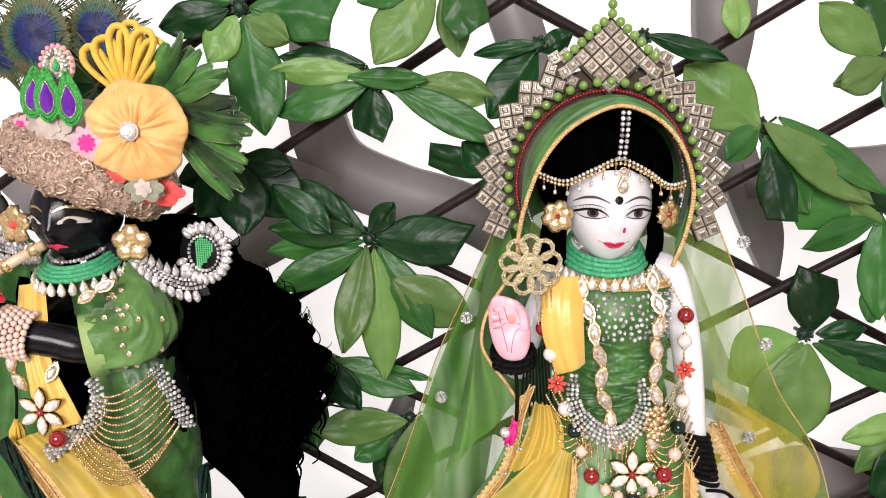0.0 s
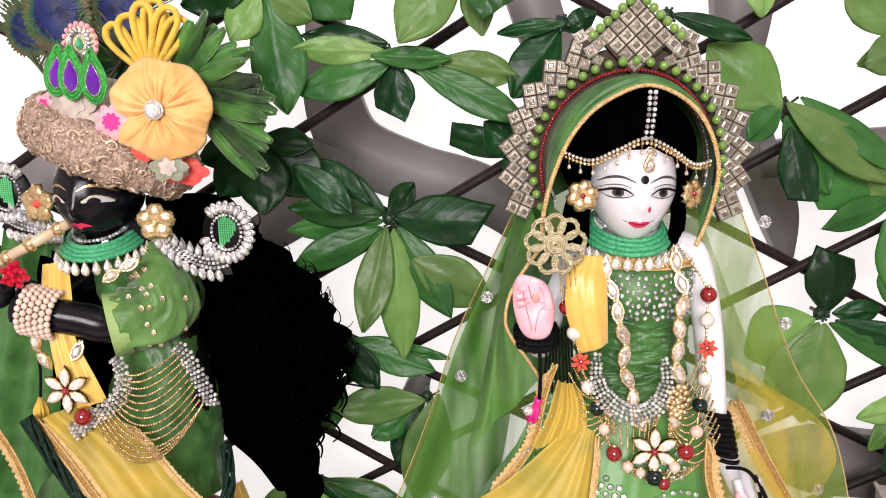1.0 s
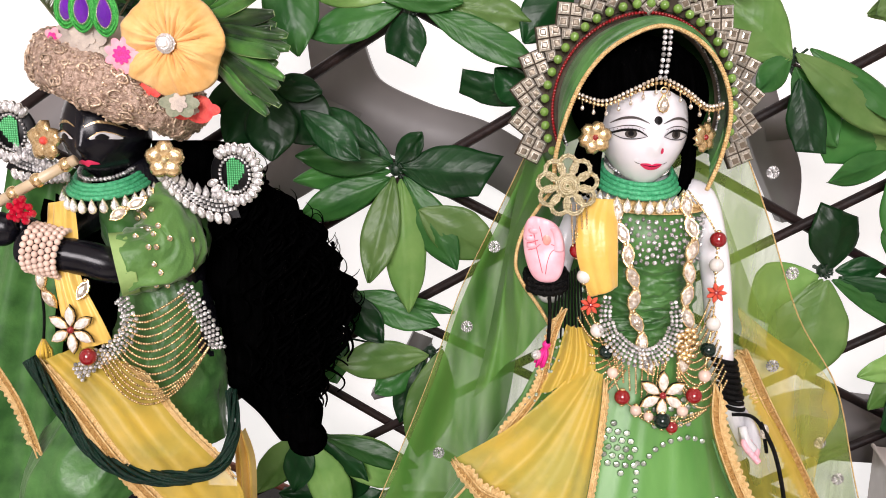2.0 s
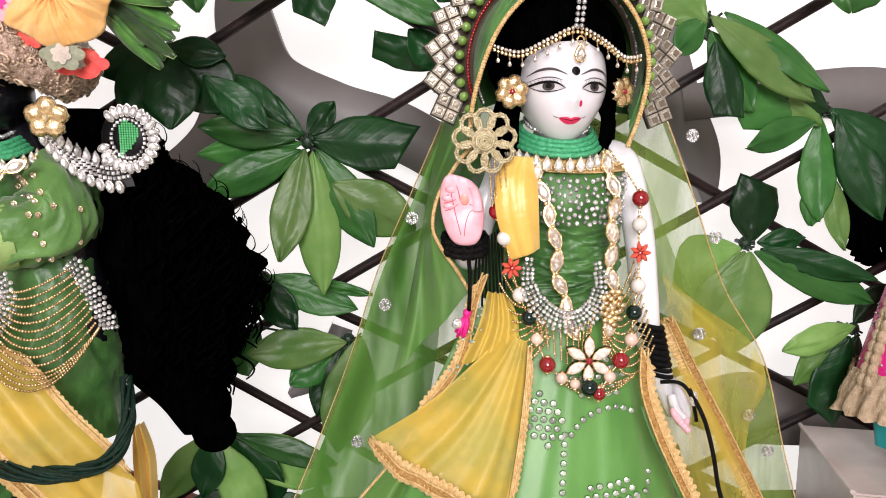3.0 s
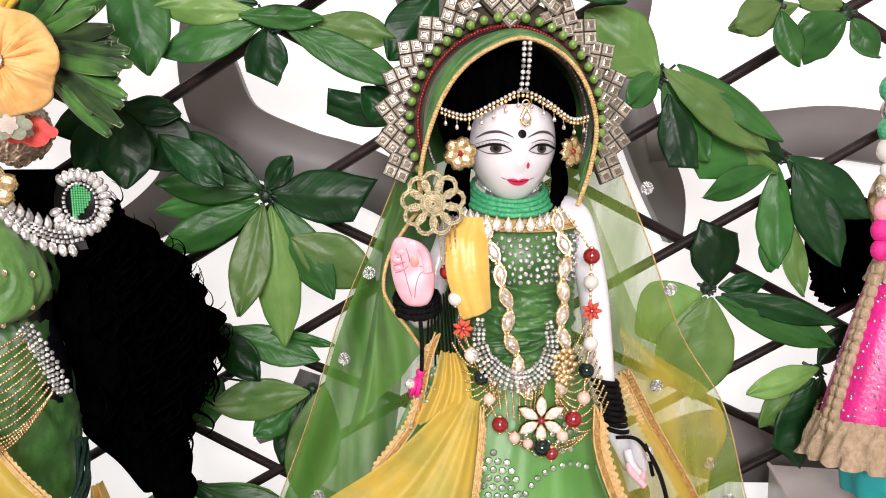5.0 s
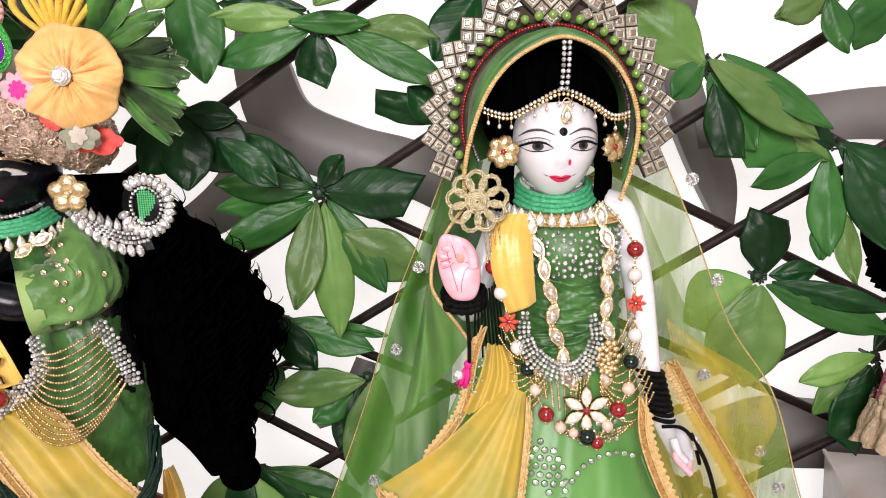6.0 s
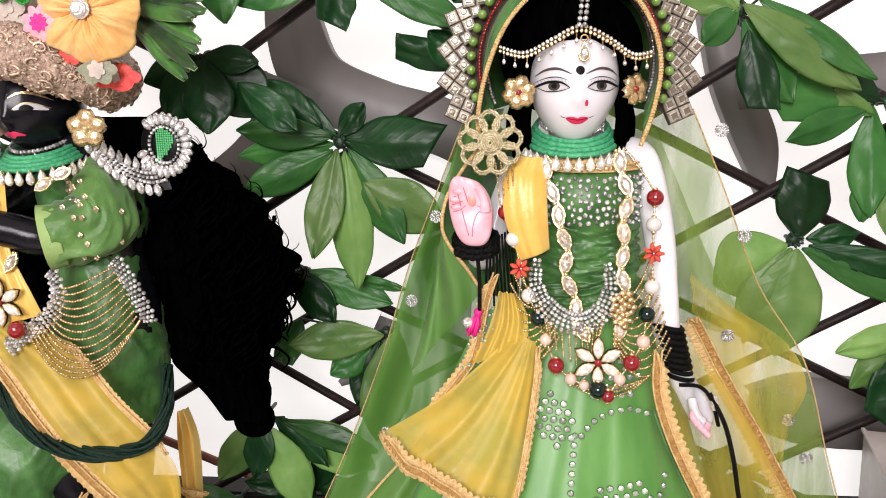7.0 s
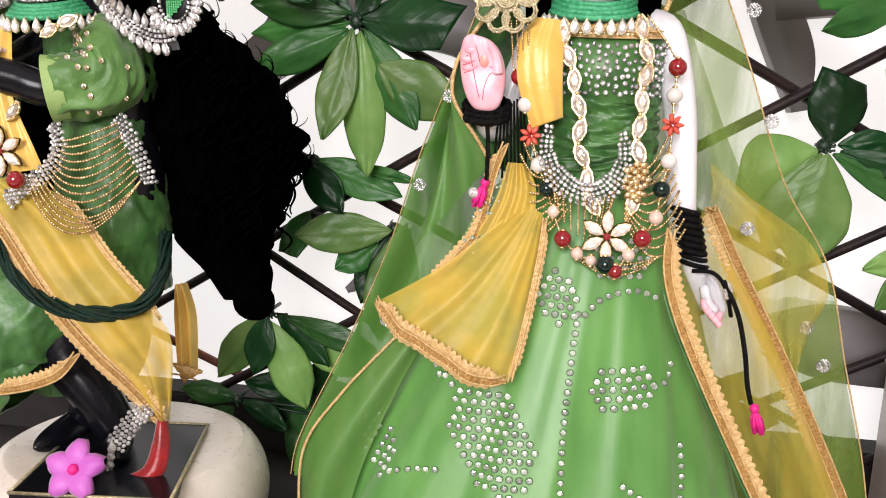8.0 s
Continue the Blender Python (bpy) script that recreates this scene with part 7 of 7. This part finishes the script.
flute = thing("flute", (-0.3450, 0.6400, 0.3950), "slim cream flute bound with gold held by the statue", "flute")
part("tube", fluteg, mat("cream_lacquer", (0.62, 0.50, 0.34), (0.5, 0.38, 0.24), rough=0.35, bump=0.05), flute)
for f in (0.35, 0.6, 0.9):
    p = Vector((-0.3830, 0.6400, 0.3760)).lerp(Vector((-0.3020, 0.6400, 0.4190)), f)
    part("gold_band", Geo().ball(p, 0.006, 10, 8), GOLD, flute)
g = Geo()
for k in range(14):
    a = 2.4 * k
    g.stone(Vector((-0.3460, 0.6320, 0.3790)) + Vector((0.0028 * math.sqrt(k) * math.cos(a), 0, 0.0028 * math.sqrt(k) * math.sin(a))), poly(6, 0.0032, 0.0032), FRONT_R, FRONT_U, 0.004)
tagged(part("ring", g, mat("ruby_glass", (0.55, 0.004, 0.03), (0.35, 0.002, 0.02), rough=0.1, bump=0.1, coat=0.8), None, "", False), "ring with a cluster of ruby red stones", "ring")

# yellow cloths
kcloth = thing("hip_cloth", (-0.26, 0.65, 0.1), "yellow net hip cloth with scalloped gold lace edges", "cloth")
v_l = cat([(-0.3410, 0.6650, 0.3810), (-0.3360, 0.6500, 0.3570), (-0.3310, 0.6450, 0.3260), (-0.3260, 0.6420, 0.2900), (-0.3210, 0.6450, 0.2650)], 8)
v_r = cat([(-0.3180, 0.6650, 0.3850), (-0.3110, 0.6520, 0.3570), (-0.3100, 0.6480, 0.3250), (-0.2940, 0.6450, 0.2890), (-0.2890, 0.6480, 0.2710)], 8)
part("shoulder_length", Geo().grid(lambda u, v: at(v_l, v).lerp(at(v_r, v), u) + Vector((0, -0.005 * math.sin(math.pi * u) - 0.0015 * math.sin(20 * u + 2 * v), 0)), 20, 30), YSILK, kcloth)
ku = cat([(-0.3200, 0.6620, 0.2650), (-0.2730, 0.6540, 0.2450), (-0.2330, 0.6480, 0.2010), (-0.1990, 0.6500, 0.1630), (-0.1870, 0.6550, 0.1320), (-0.1960, 0.6620, 0.0650)], 10)
kl = cat([(-0.3580, 0.6550, 0.2500), (-0.3280, 0.6480, 0.2150), (-0.2940, 0.6420, 0.1710), (-0.2540, 0.6420, 0.1260), (-0.2240, 0.6480, 0.0950), (-0.1960, 0.6560, 0.0610)], 10)
part("net", Geo().grid(lambda u, v: at(kl, v).lerp(at(ku, v), u) + Vector((0, -0.008 * math.sin(math.pi * u) + 0.003 * math.sin(16 * u + 2 * v), 0)), 40, 50), YELLOW, kcloth)
lace([p + Vector((0, -0.003, 0)) for p in kl], (1, 0, 0.8), 0.013, "border", kcloth, LACE, LACEDARK, "scalloped gold lace border", 0.006)
lace([p + Vector((0, -0.003, 0)) for p in kl], (-1, 0, -0.8), 0.006, "border", kcloth, LACE, LACE, "scalloped gold edge", 0.006)
lace([p + Vector((0, -0.004, 0)) for p in ku[8:34]], (1, 0, 1), 0.006, "border", kcloth, LACE, LACE, "narrow gold lace edge", 0.005)
tail_l = cat([(-0.2060, 0.7000, 0.1720), (-0.2080, 0.7000, 0.1430), (-0.2070, 0.7000, 0.0970)], 8)
tail_r = cat([(-0.2010, 0.7100, 0.1720), (-0.1930, 0.7100, 0.1420), (-0.1940, 0.7100, 0.0920)], 8)
part("tail", Geo().grid(lambda u, v: at(tail_l, v).lerp(at(tail_r, v), u) + Vector((0, 0.004 * math.sin(14 * u), 0)), 16, 20), YSILK, kcloth)
lace(cat([(-0.2080, 0.6950, 0.1040), (-0.1950, 0.7000, 0.1010), (-0.1830, 0.7050, 0.0950)], 8), (0, 0, -1), 0.020, "border", kcloth, LACEDARK, LACE, "wide bronze lace end", 0.006)

# green lower cloth over the bent knee
dh = thing("lower_cloth", (-0.33, 0.68, 0.06), "green printed cloth with gold hem draped over the knee", "cloth")
kp = cat([(-0.2930, 0.7000, 0.1940), (-0.3160, 0.6850, 0.1700), (-0.3380, 0.6750, 0.1360), (-0.3430, 0.6720, 0.1010), (-0.3280, 0.6720, 0.0850)], 8)


def knee(u, v):
    i = min(int(v * (len(kp) - 1) + 0.5), len(kp) - 1)
    d = (kp[min(i + 1, len(kp) - 1)] - kp[max(i - 1, 0)]).normalized()
    p = d.cross(Vector((0, 1, 0))).normalized()
    a = 2 * math.pi * u
    r = 0.036 + 0.012 * math.sin(math.pi * v) + 0.005 * ridged((0.045 * math.cos(a), 0.045 * math.sin(a), 0.1 * v), 0.03)
    return kp[i] + p * (r * math.cos(a)) + d.cross(p) * (0.85 * r * math.sin(a))


part("cloth", Geo().grid(knee, 120, 34, 0, True), SILKDARK, dh)
lace(cat([(-0.3390, 0.6360, 0.0830), (-0.3030, 0.6280, 0.0930), (-0.2740, 0.6300, 0.1050), (-0.2600, 0.6400, 0.1250)], 10), (0.2, 0, 1), 0.012, "hem", dh, LACE, LACEDARK, "gold lace hem", 0.006)
g = Geo()
for k in range(40):
    p = knee(0.5 + 0.5 * FR.random(), FR.uniform(0.2, 0.95))
    if p.y < 0.66:
        g.stone(p + Vector((0, -0.0008, 0)), poly(6, 0.0014, 0.0014), FRONT_R, FRONT_U, 0.0012)
stuff(part("sequin_work", g, TOPAZ, dh, "scattered gold sequins", False))

# bottle green rope of threads
rp = cat([(-0.3600, 0.6450, 0.2550), (-0.3360, 0.6420, 0.2150), (-0.3100, 0.6380, 0.1800), (-0.2760, 0.6360, 0.1620), (-0.2370, 0.6360, 0.1590), (-0.2050, 0.6400, 0.1680), (-0.1940, 0.6550, 0.1930), (-0.2020, 0.6800, 0.2190)], 12)
rope = thing("thread_rope", (-0.27, 0.64, 0.14), "thick twisted rope of dark bottle green threads", "garland")
for k in range(14):
    pts = []
    for i, p in enumerate(rp):
        d = (rp[min(i + 1, len(rp) - 1)] - rp[max(i - 1, 0)]).normalized()
        s = d.cross(Vector((0, 1, 0))).normalized()
        q = d.cross(s)
        a = 2 * math.pi * k / 14 + i * (0.16 if k % 2 else 0.12)
        rr = 0.0046 * (1 + 0.25 * math.sin(0.2 * i + k))
        pts.append(p + s * (rr * math.cos(a)) + q * (rr * math.sin(a)))
    part("strand", Geo().tube(pts, 0.0016, 6), ROPE, rope)

# rhinestone hip ornament with chain swags
hip = thing("hip_chain", (-0.26, 0.65, 0.27), "silver rhinestone hip ornament joined by gold chain swags", "belt")


def stone_band(line, width, parent, step=0.0038):
    g = Geo()
    line = spaced(line, step)
    for i, p in enumerate(line):
        d = (line[min(i + 1, len(line) - 1)] - line[max(i - 1, 0)]).normalized()
        o = Vector((-d.z, 0, d.x))
        n = max(2, int(width / step))
        for k in range(n):
            q = p + o * ((k - (n - 1) / 2 + 0.5 * (i % 2)) * step) + Vector((0, -0.002 * math.sin(math.pi * k / n), 0))
            g.stone(q, poly(7, 0.0018, 0.0018, i + k), FRONT_R, FRONT_U, 0.0024)
    stuff(part("rhinestone_field", g, CRYSTAL, parent, "packed clear rhinestones", False))


stone_band(cat([(-0.2820, 0.6550, 0.3050), (-0.2740, 0.6480, 0.2930), (-0.2760, 0.6450, 0.2780), (-0.2880, 0.6430, 0.2660), (-0.3040, 0.6420, 0.2570), (-0.3200, 0.6450, 0.2450)], 10), 0.017, hip)
stone_band(cat([(-0.2330, 0.6680, 0.3120), (-0.2200, 0.6640, 0.2960), (-0.2090, 0.6640, 0.2710), (-0.2070, 0.6680, 0.2600)], 10), 0.017, hip)
for k in range(14):
    s = k / 13
    a = Vector((-0.2710, 0.6480, 0.2940)).lerp(Vector((-0.2980, 0.6400, 0.2570)), s)
    b = Vector((-0.2320, 0.6660, 0.3090)).lerp(Vector((-0.2130, 0.6620, 0.2640)), min(1, s * 1.3))
    part("gold_chain", Geo().bead_line(hang(a, b, 0.004 + 0.034 * s, 36, 0.014), 0.0012, 0.0022), GOLD, hip)
star_pendant((-0.3160, 0.6360, 0.2840), 0.0185, hip)
part("red_bead", Geo().ball((-0.3040, 0.6340, 0.2620), 0.0072, 18, 12), REDBEAD, hip, "large red bead")
knl = thing("long_necklace", (-0.33, 0.64, 0.3), "long necklace of pale marquise stones with gold links", "necklace")
marquise_line(cat([(-0.3420, 0.6420, 0.3310), (-0.3390, 0.6400, 0.3210), (-0.3330, 0.6380, 0.3070), (-0.3240, 0.6370, 0.2910)], 8), 0.0098, 0.0165, knl)
marquise_line(cat([(-0.3050, 0.6450, 0.3220), (-0.3070, 0.6400, 0.3130), (-0.3110, 0.6380, 0.2980)], 8), 0.0098, 0.0165, knl)
marquise_line(cat([(-0.2520, 0.6500, 0.3890), (-0.2660, 0.6450, 0.3800), (-0.2840, 0.6430, 0.3710)], 8), 0.0098, 0.0165, knl)
yt = thing("yellow_tassel", (-0.3570, 0.6600, 0.2550), "small yellow thread tassel on a dark cord", "tassel")
g = Geo()
for k in range(26):
    a, r = 2.4 * k, 0.0065 * math.sqrt(k / 26)
    p = Vector((-0.3570, 0.6650, 0.2660))
    g.tube([p, p + Vector((r * math.cos(a) * 0.8, r * math.sin(a), -0.010)), p + Vector((r * math.cos(a), r * math.sin(a), -0.024))], 0.0016, 5)
part("thread_bundle", g, FELT, yt)
part("cord", Geo().tube(cat([(-0.3550, 0.6650, 0.3200), (-0.3540, 0.6650, 0.2900), (-0.3570, 0.6650, 0.2650)], 6), 0.0013, 6), THREAD, yt)
for k in range(3):
    part("cord", Geo().tube(hang(Vector((-0.3390, 0.6550, 0.2260)) + Vector((0, 0, 0.004 * k)), Vector((-0.3220, 0.6550, 0.2010)) + Vector((0, 0, 0.003 * k)), 0.012, 12), 0.0013, 6), SILVER, yt)

# dark green veil and more of the wig on the far side of the black statue
sidev = thing("side_veil", (-0.38, 0.72, 0.1), "dark green net veil with gold lace hanging beside the statue", "veil")
sl_l = cat([(-0.40, 0.72, 0.42), (-0.43, 0.72, 0.32), (-0.46, 0.71, 0.20), (-0.48, 0.70, 0.05)], 8)
sl_r = cat([(-0.33, 0.73, 0.40), (-0.335, 0.73, 0.32), (-0.335, 0.73, 0.20), (-0.33, 0.73, 0.05)], 8)
part("net", Geo().grid(lambda u, v: at(sl_l, v).lerp(at(sl_r, v), u) + Vector((0, 0.006 * math.sin(16 * u + 3 * v), 0)), 40, 40), SILKDARK, sidev)
lace(cat([(-0.3960, 0.6550, 0.2540), (-0.3780, 0.6520, 0.2260), (-0.3670, 0.6500, 0.2020), (-0.3580, 0.6500, 0.1670)], 8), (-1, 0, -0.3), 0.011, "border", sidev, LACE, LACEDARK, "braided gold lace", 0.006)
g = Geo()
for k in range(70):
    x0, z0 = HR.uniform(-0.37, -0.30), HR.uniform(0.22, 0.40)
    amp, ph = HR.uniform(0.003, 0.006), HR.uniform(0, 6)
    g.tube([(x0 + amp * math.sin(ph + 8 * t), 0.722 + HR.uniform(-0.003, 0.003), z0 - 0.12 * t) for t in [i / 9 for i in range(10)]], lambda t: 0.0055 * (1 - 0.6 * t), 6)
hairpiece = thing("hairpiece", (-0.335, 0.722, 0.2), "black curled hairpiece hanging behind the dark arm", "wig")
stuff(part("curl_fringe", g, HAIR, hairpiece))

# anklet, red cloth and flower on the base
ank = thing("anklet", (-0.2470, 0.6700, 0.0420), "wide silver stone anklet on the dark ankle", "anklet")
a0, a1 = Vector((-0.2180, 0.6620, 0.0720)), Vector((-0.2440, 0.6500, 0.0430))
stone_band(cat([(-0.2090, 0.6500, 0.0820), (-0.2200, 0.6400, 0.0690), (-0.2320, 0.6320, 0.0500)], 8), 0.021, ank)
for k in range(5):
    p = Vector((-0.2310, 0.6280, 0.0510)).lerp(Vector((-0.2350, 0.6280, 0.0210)), k / 4)
    part("silver_drop", Geo().stone(p, sized(DROP, 0.006), FRONT_R, FRONT_U, 0.004), CRYSTAL, ank, "", False)
rcl = cat([(-0.1960, 0.6400, 0.0740), (-0.1980, 0.6320, 0.0520), (-0.2060, 0.6250, 0.0340), (-0.2310, 0.6220, 0.0200)], 8)
rcr = cat([(-0.1890, 0.6420, 0.0720), (-0.1840, 0.6340, 0.0480), (-0.1900, 0.6260, 0.0290), (-0.2220, 0.6220, 0.0140)], 8)
rob = part("red_ribbon", Geo().grid(lambda u, v: at(rcl, v).lerp(at(rcr, v), u) + Vector((0, -0.004 * math.sin(math.pi * u), 0.002 * math.sin(9 * v))), 8, 20), mat("red_satin", (0.36, 0.008, 0.010), (0.20, 0.004, 0.006), rough=0.3, bump=0.1, sheen=0.3))
rob.modifiers.new("thick", "SOLIDIFY").thickness = 0.001
tagged(rob, "red satin ribbon lying over the statue's foot", "ribbon")
MAUVE = mat("mauve_petal", (0.58, 0.15, 0.56), (0.46, 0.09, 0.46), rough=0.5, scale=60, bump=0.2, sheen=0.3)
petal_flower("flower", (-0.2400, 0.5920, 0.0460), 0.0235, 5, (MAUVE, MAGENTA), "fresh mauve five-petal flower lying on the base", "flower", (0.1, -0.85, 0.5), 0.40)

Geo.warp = None

# ---- third figure, on a marble block ----
b0, b1, b2 = Vector((0.4620, 0.8670, 0.1000)), Vector((0.5510, 0.8760, 0.1000)), Vector((0.4110, 0.6640, 0.1000))
d2 = (b2 - b0).normalized()
d1 = (b1 - b0) - d2 * (b1 - b0).dot(d2)
d1.normalize()
bm = bmesh.new()
bmesh.ops.create_cube(bm, size=1)
for v in bm.verts:
    q = b0 + d1 * (0.15 * (v.co.x + 0.5)) + d2 * (0.17 * (v.co.y + 0.5))
    v.co = Vector((q.x, q.y, 0.10 if v.co.z > 0 else ALTAR_Z))
bmesh.ops.bevel(bm, geom=bm.edges[:], offset=0.003, segments=3, affect="EDGES")
bmesh.ops.recalc_face_normals(bm, faces=bm.faces[:])
me = bpy.data.meshes.new("marble_block")
bm.to_mesh(me)
bm.free()
me.materials.append(BLOCKSTONE)
tagged(new("marble_block", me), "pale veined marble block carrying a small dressed statue", "pedestal")
PC = b0 + d1 * 0.092 + d2 * 0.075
HOTPINK = mat("hot_pink_satin", (0.75, 0.010, 0.26), (0.55, 0.006, 0.18), rough=0.28, scale=30, bump=0.2, fine=250, sheen=0.3)
TEAL = mat("turquoise_satin", (0.02, 0.36, 0.36), (0.01, 0.24, 0.26), rough=0.35, scale=30, bump=0.2, fine=250)
CHAMPAGNE = mat("champagne_lace", (0.62, 0.48, 0.34), (0.44, 0.32, 0.20), rough=0.45, metal=0.3, scale=200, bump=0.9, fine=800)
g = Geo()
g.tube(cat([(PC.x, PC.y, 0.13), (PC.x, PC.y, 0.25), (PC.x, PC.y, 0.33), (PC.x, PC.y, 0.36)], 6), lambda s: 0.032 - 0.012 * s, 18)
g.ball((PC.x, PC.y, 0.40), 0.034, 20, 14, 0, (1, 1, 1.15))
for s in (-1, 1):
    g.tube(cat([(PC.x + s * 0.016, PC.y, 0.18), (PC.x + s * 0.018, PC.y, 0.115), (PC.x + s * 0.022, PC.y - 0.03, 0.108), (PC.x + s * 0.026, PC.y - 0.052, 0.106)], 6), lambda t: 0.013 - 0.004 * t, 14)
tagged(part("statue", g, mat("brass_cast", (0.62, 0.45, 0.22), (0.45, 0.31, 0.13), rough=0.3, metal=0.8, bump=0.05)), "small brass statue in a pink robe on a block", "statue")
robe = thing("robe", (PC.x, PC.y, 0.1), "hot pink satin robe with champagne lace edging on a statue", "robe")


def robe_fn(u, v):
    a = 2 * math.pi * u
    z = 0.345 - 0.175 * v
    r = 0.024 + 0.050 * v ** 0.9
    w = 1 + 0.03 * v * math.sin(9 * a) + 0.02 * math.sin(5 * a + 4 * v)
    return (PC.x + r * w * math.cos(a), PC.y + 0.75 * r * w * math.sin(a), z)


part("cloth", Geo().grid(robe_fn, 80, 30, 0, True), HOTPINK, robe)


def frill(name, top, bot, grow, material, label):
    def fn(u, v):
        a = 2 * math.pi * u
        base = robe_fn(u, top + (bot - top) * v)
        c = Vector((PC.x, PC.y, base[2]))
        o = Vector(base) - c
        return c + o * (1 + grow + 0.05 * v * math.sin(22 * a) + 0.03 * math.sin(40 * a + 9 * v)) + Vector((0, 0, -0.004 * abs(math.sin(11 * a)) * v))
    return part(name, Geo().grid(fn, 160, 8, 0, True), material, robe, label)


frill("hem_frill", 0.86, 1.10, 0.06, CHAMPAGNE, "wide champagne lace hem")
frill("lace_tier", 0.0, 0.10, 0.10, CHAMPAGNE, "champagne lace collar")
g = Geo()
for k in range(9):
    v = 0.08 + 0.095 * k
    p = Vector(robe_fn(0.70, v))
    for s in (-1, 1):
        g.ball(p + Vector((0.004 * s, -0.004, 0)), 0.0075, 9, 6, 0, (1, 0.4, 0.8))
part("front_lace", g, CHAMPAGNE, robe, "scalloped lace down the front")
for u in (0.52, 0.545):
    g = Geo()
    for k in range(15):
        p = Vector(robe_fn(u, 0.05 + 0.062 * k))
        g.ball(p + (p - Vector((PC.x, PC.y, p.z))) * 0.03, 0.0082, 10, 7, 0, (0.7, 0.6, 0.95))
    part("side_lace", g, CHAMPAGNE, robe, "scalloped champagne lace edge")
g = Geo()
for k in range(120):
    u, v = FR.uniform(0.45, 0.8), FR.uniform(0.08, 0.84)
    p = Vector(robe_fn(u, v))
    g.ball(p + (p - Vector((PC.x, PC.y, p.z))) * 0.02, 0.0014, 5, 4)
stuff(part("stud_work", g, CRYSTAL, robe, "tiny silver studs"))
under = thing("under_skirt", (PC.x, PC.y, 0.1), "turquoise satin lower garment under the pink robe", "skirt")
part("cloth", Geo().grid(lambda u, v: (PC.x + (0.052 - 0.010 * v + 0.002 * math.sin(18 * math.pi * u)) * math.cos(2 * math.pi * u), PC.y + (0.045 - 0.008 * v) * math.sin(2 * math.pi * u), 0.175 - 0.062 * v), 60, 14, 0, True), TEAL, under)
orn = thing("hanging_ornament", (PC.x - 0.04, PC.y, 0.4), "hanging ornament of green stones, pearls and a pink tassel", "ornament")
for k, (m, r) in enumerate(((EMERALD, 0.011), (SILVER, 0.009), (EMERALD, 0.010), (PEARL, 0.010), (PEARL, 0.006), (TOPAZ, 0.008), (PINKCLOTH, 0.009), (MAGENTA, 0.010), (MAGENTA, 0.009))):
    part("bead", Geo().ball((PC.x - 0.036, PC.y - 0.02, 0.505 - 0.0185 * k), r, 14, 9, 0, (1.1, 0.8, 1.2)), m, orn)
g = Geo()
for k in range(90):
    a, b = FR.uniform(0, 6.28), FR.uniform(-1.4, 1.4)
    d = Vector((math.cos(a) * math.cos(b), math.sin(a) * math.cos(b), math.sin(b)))
    p = Vector((0.5110, 0.8450, 0.3570)) + Vector((d.x * 0.034, d.y * 0.018, d.z * 0.055))
    g.tube([p, p + Vector((0.004, 0, -0.008)), p + Vector((0.0, -0.002, -0.018))], 0.0042, 6)
robed_wig = thing("wig", (0.511, 0.845, 0.30), "short curly black wig behind the robed statue", "wig")
stuff(part("curl_fringe", g, HAIR, robed_wig))
part("hair_mass", Geo().ball((0.5110, 0.8450, 0.3570), 0.036, 20, 14, 0, (1, 0.5, 1.5)), HAIR, robed_wig)
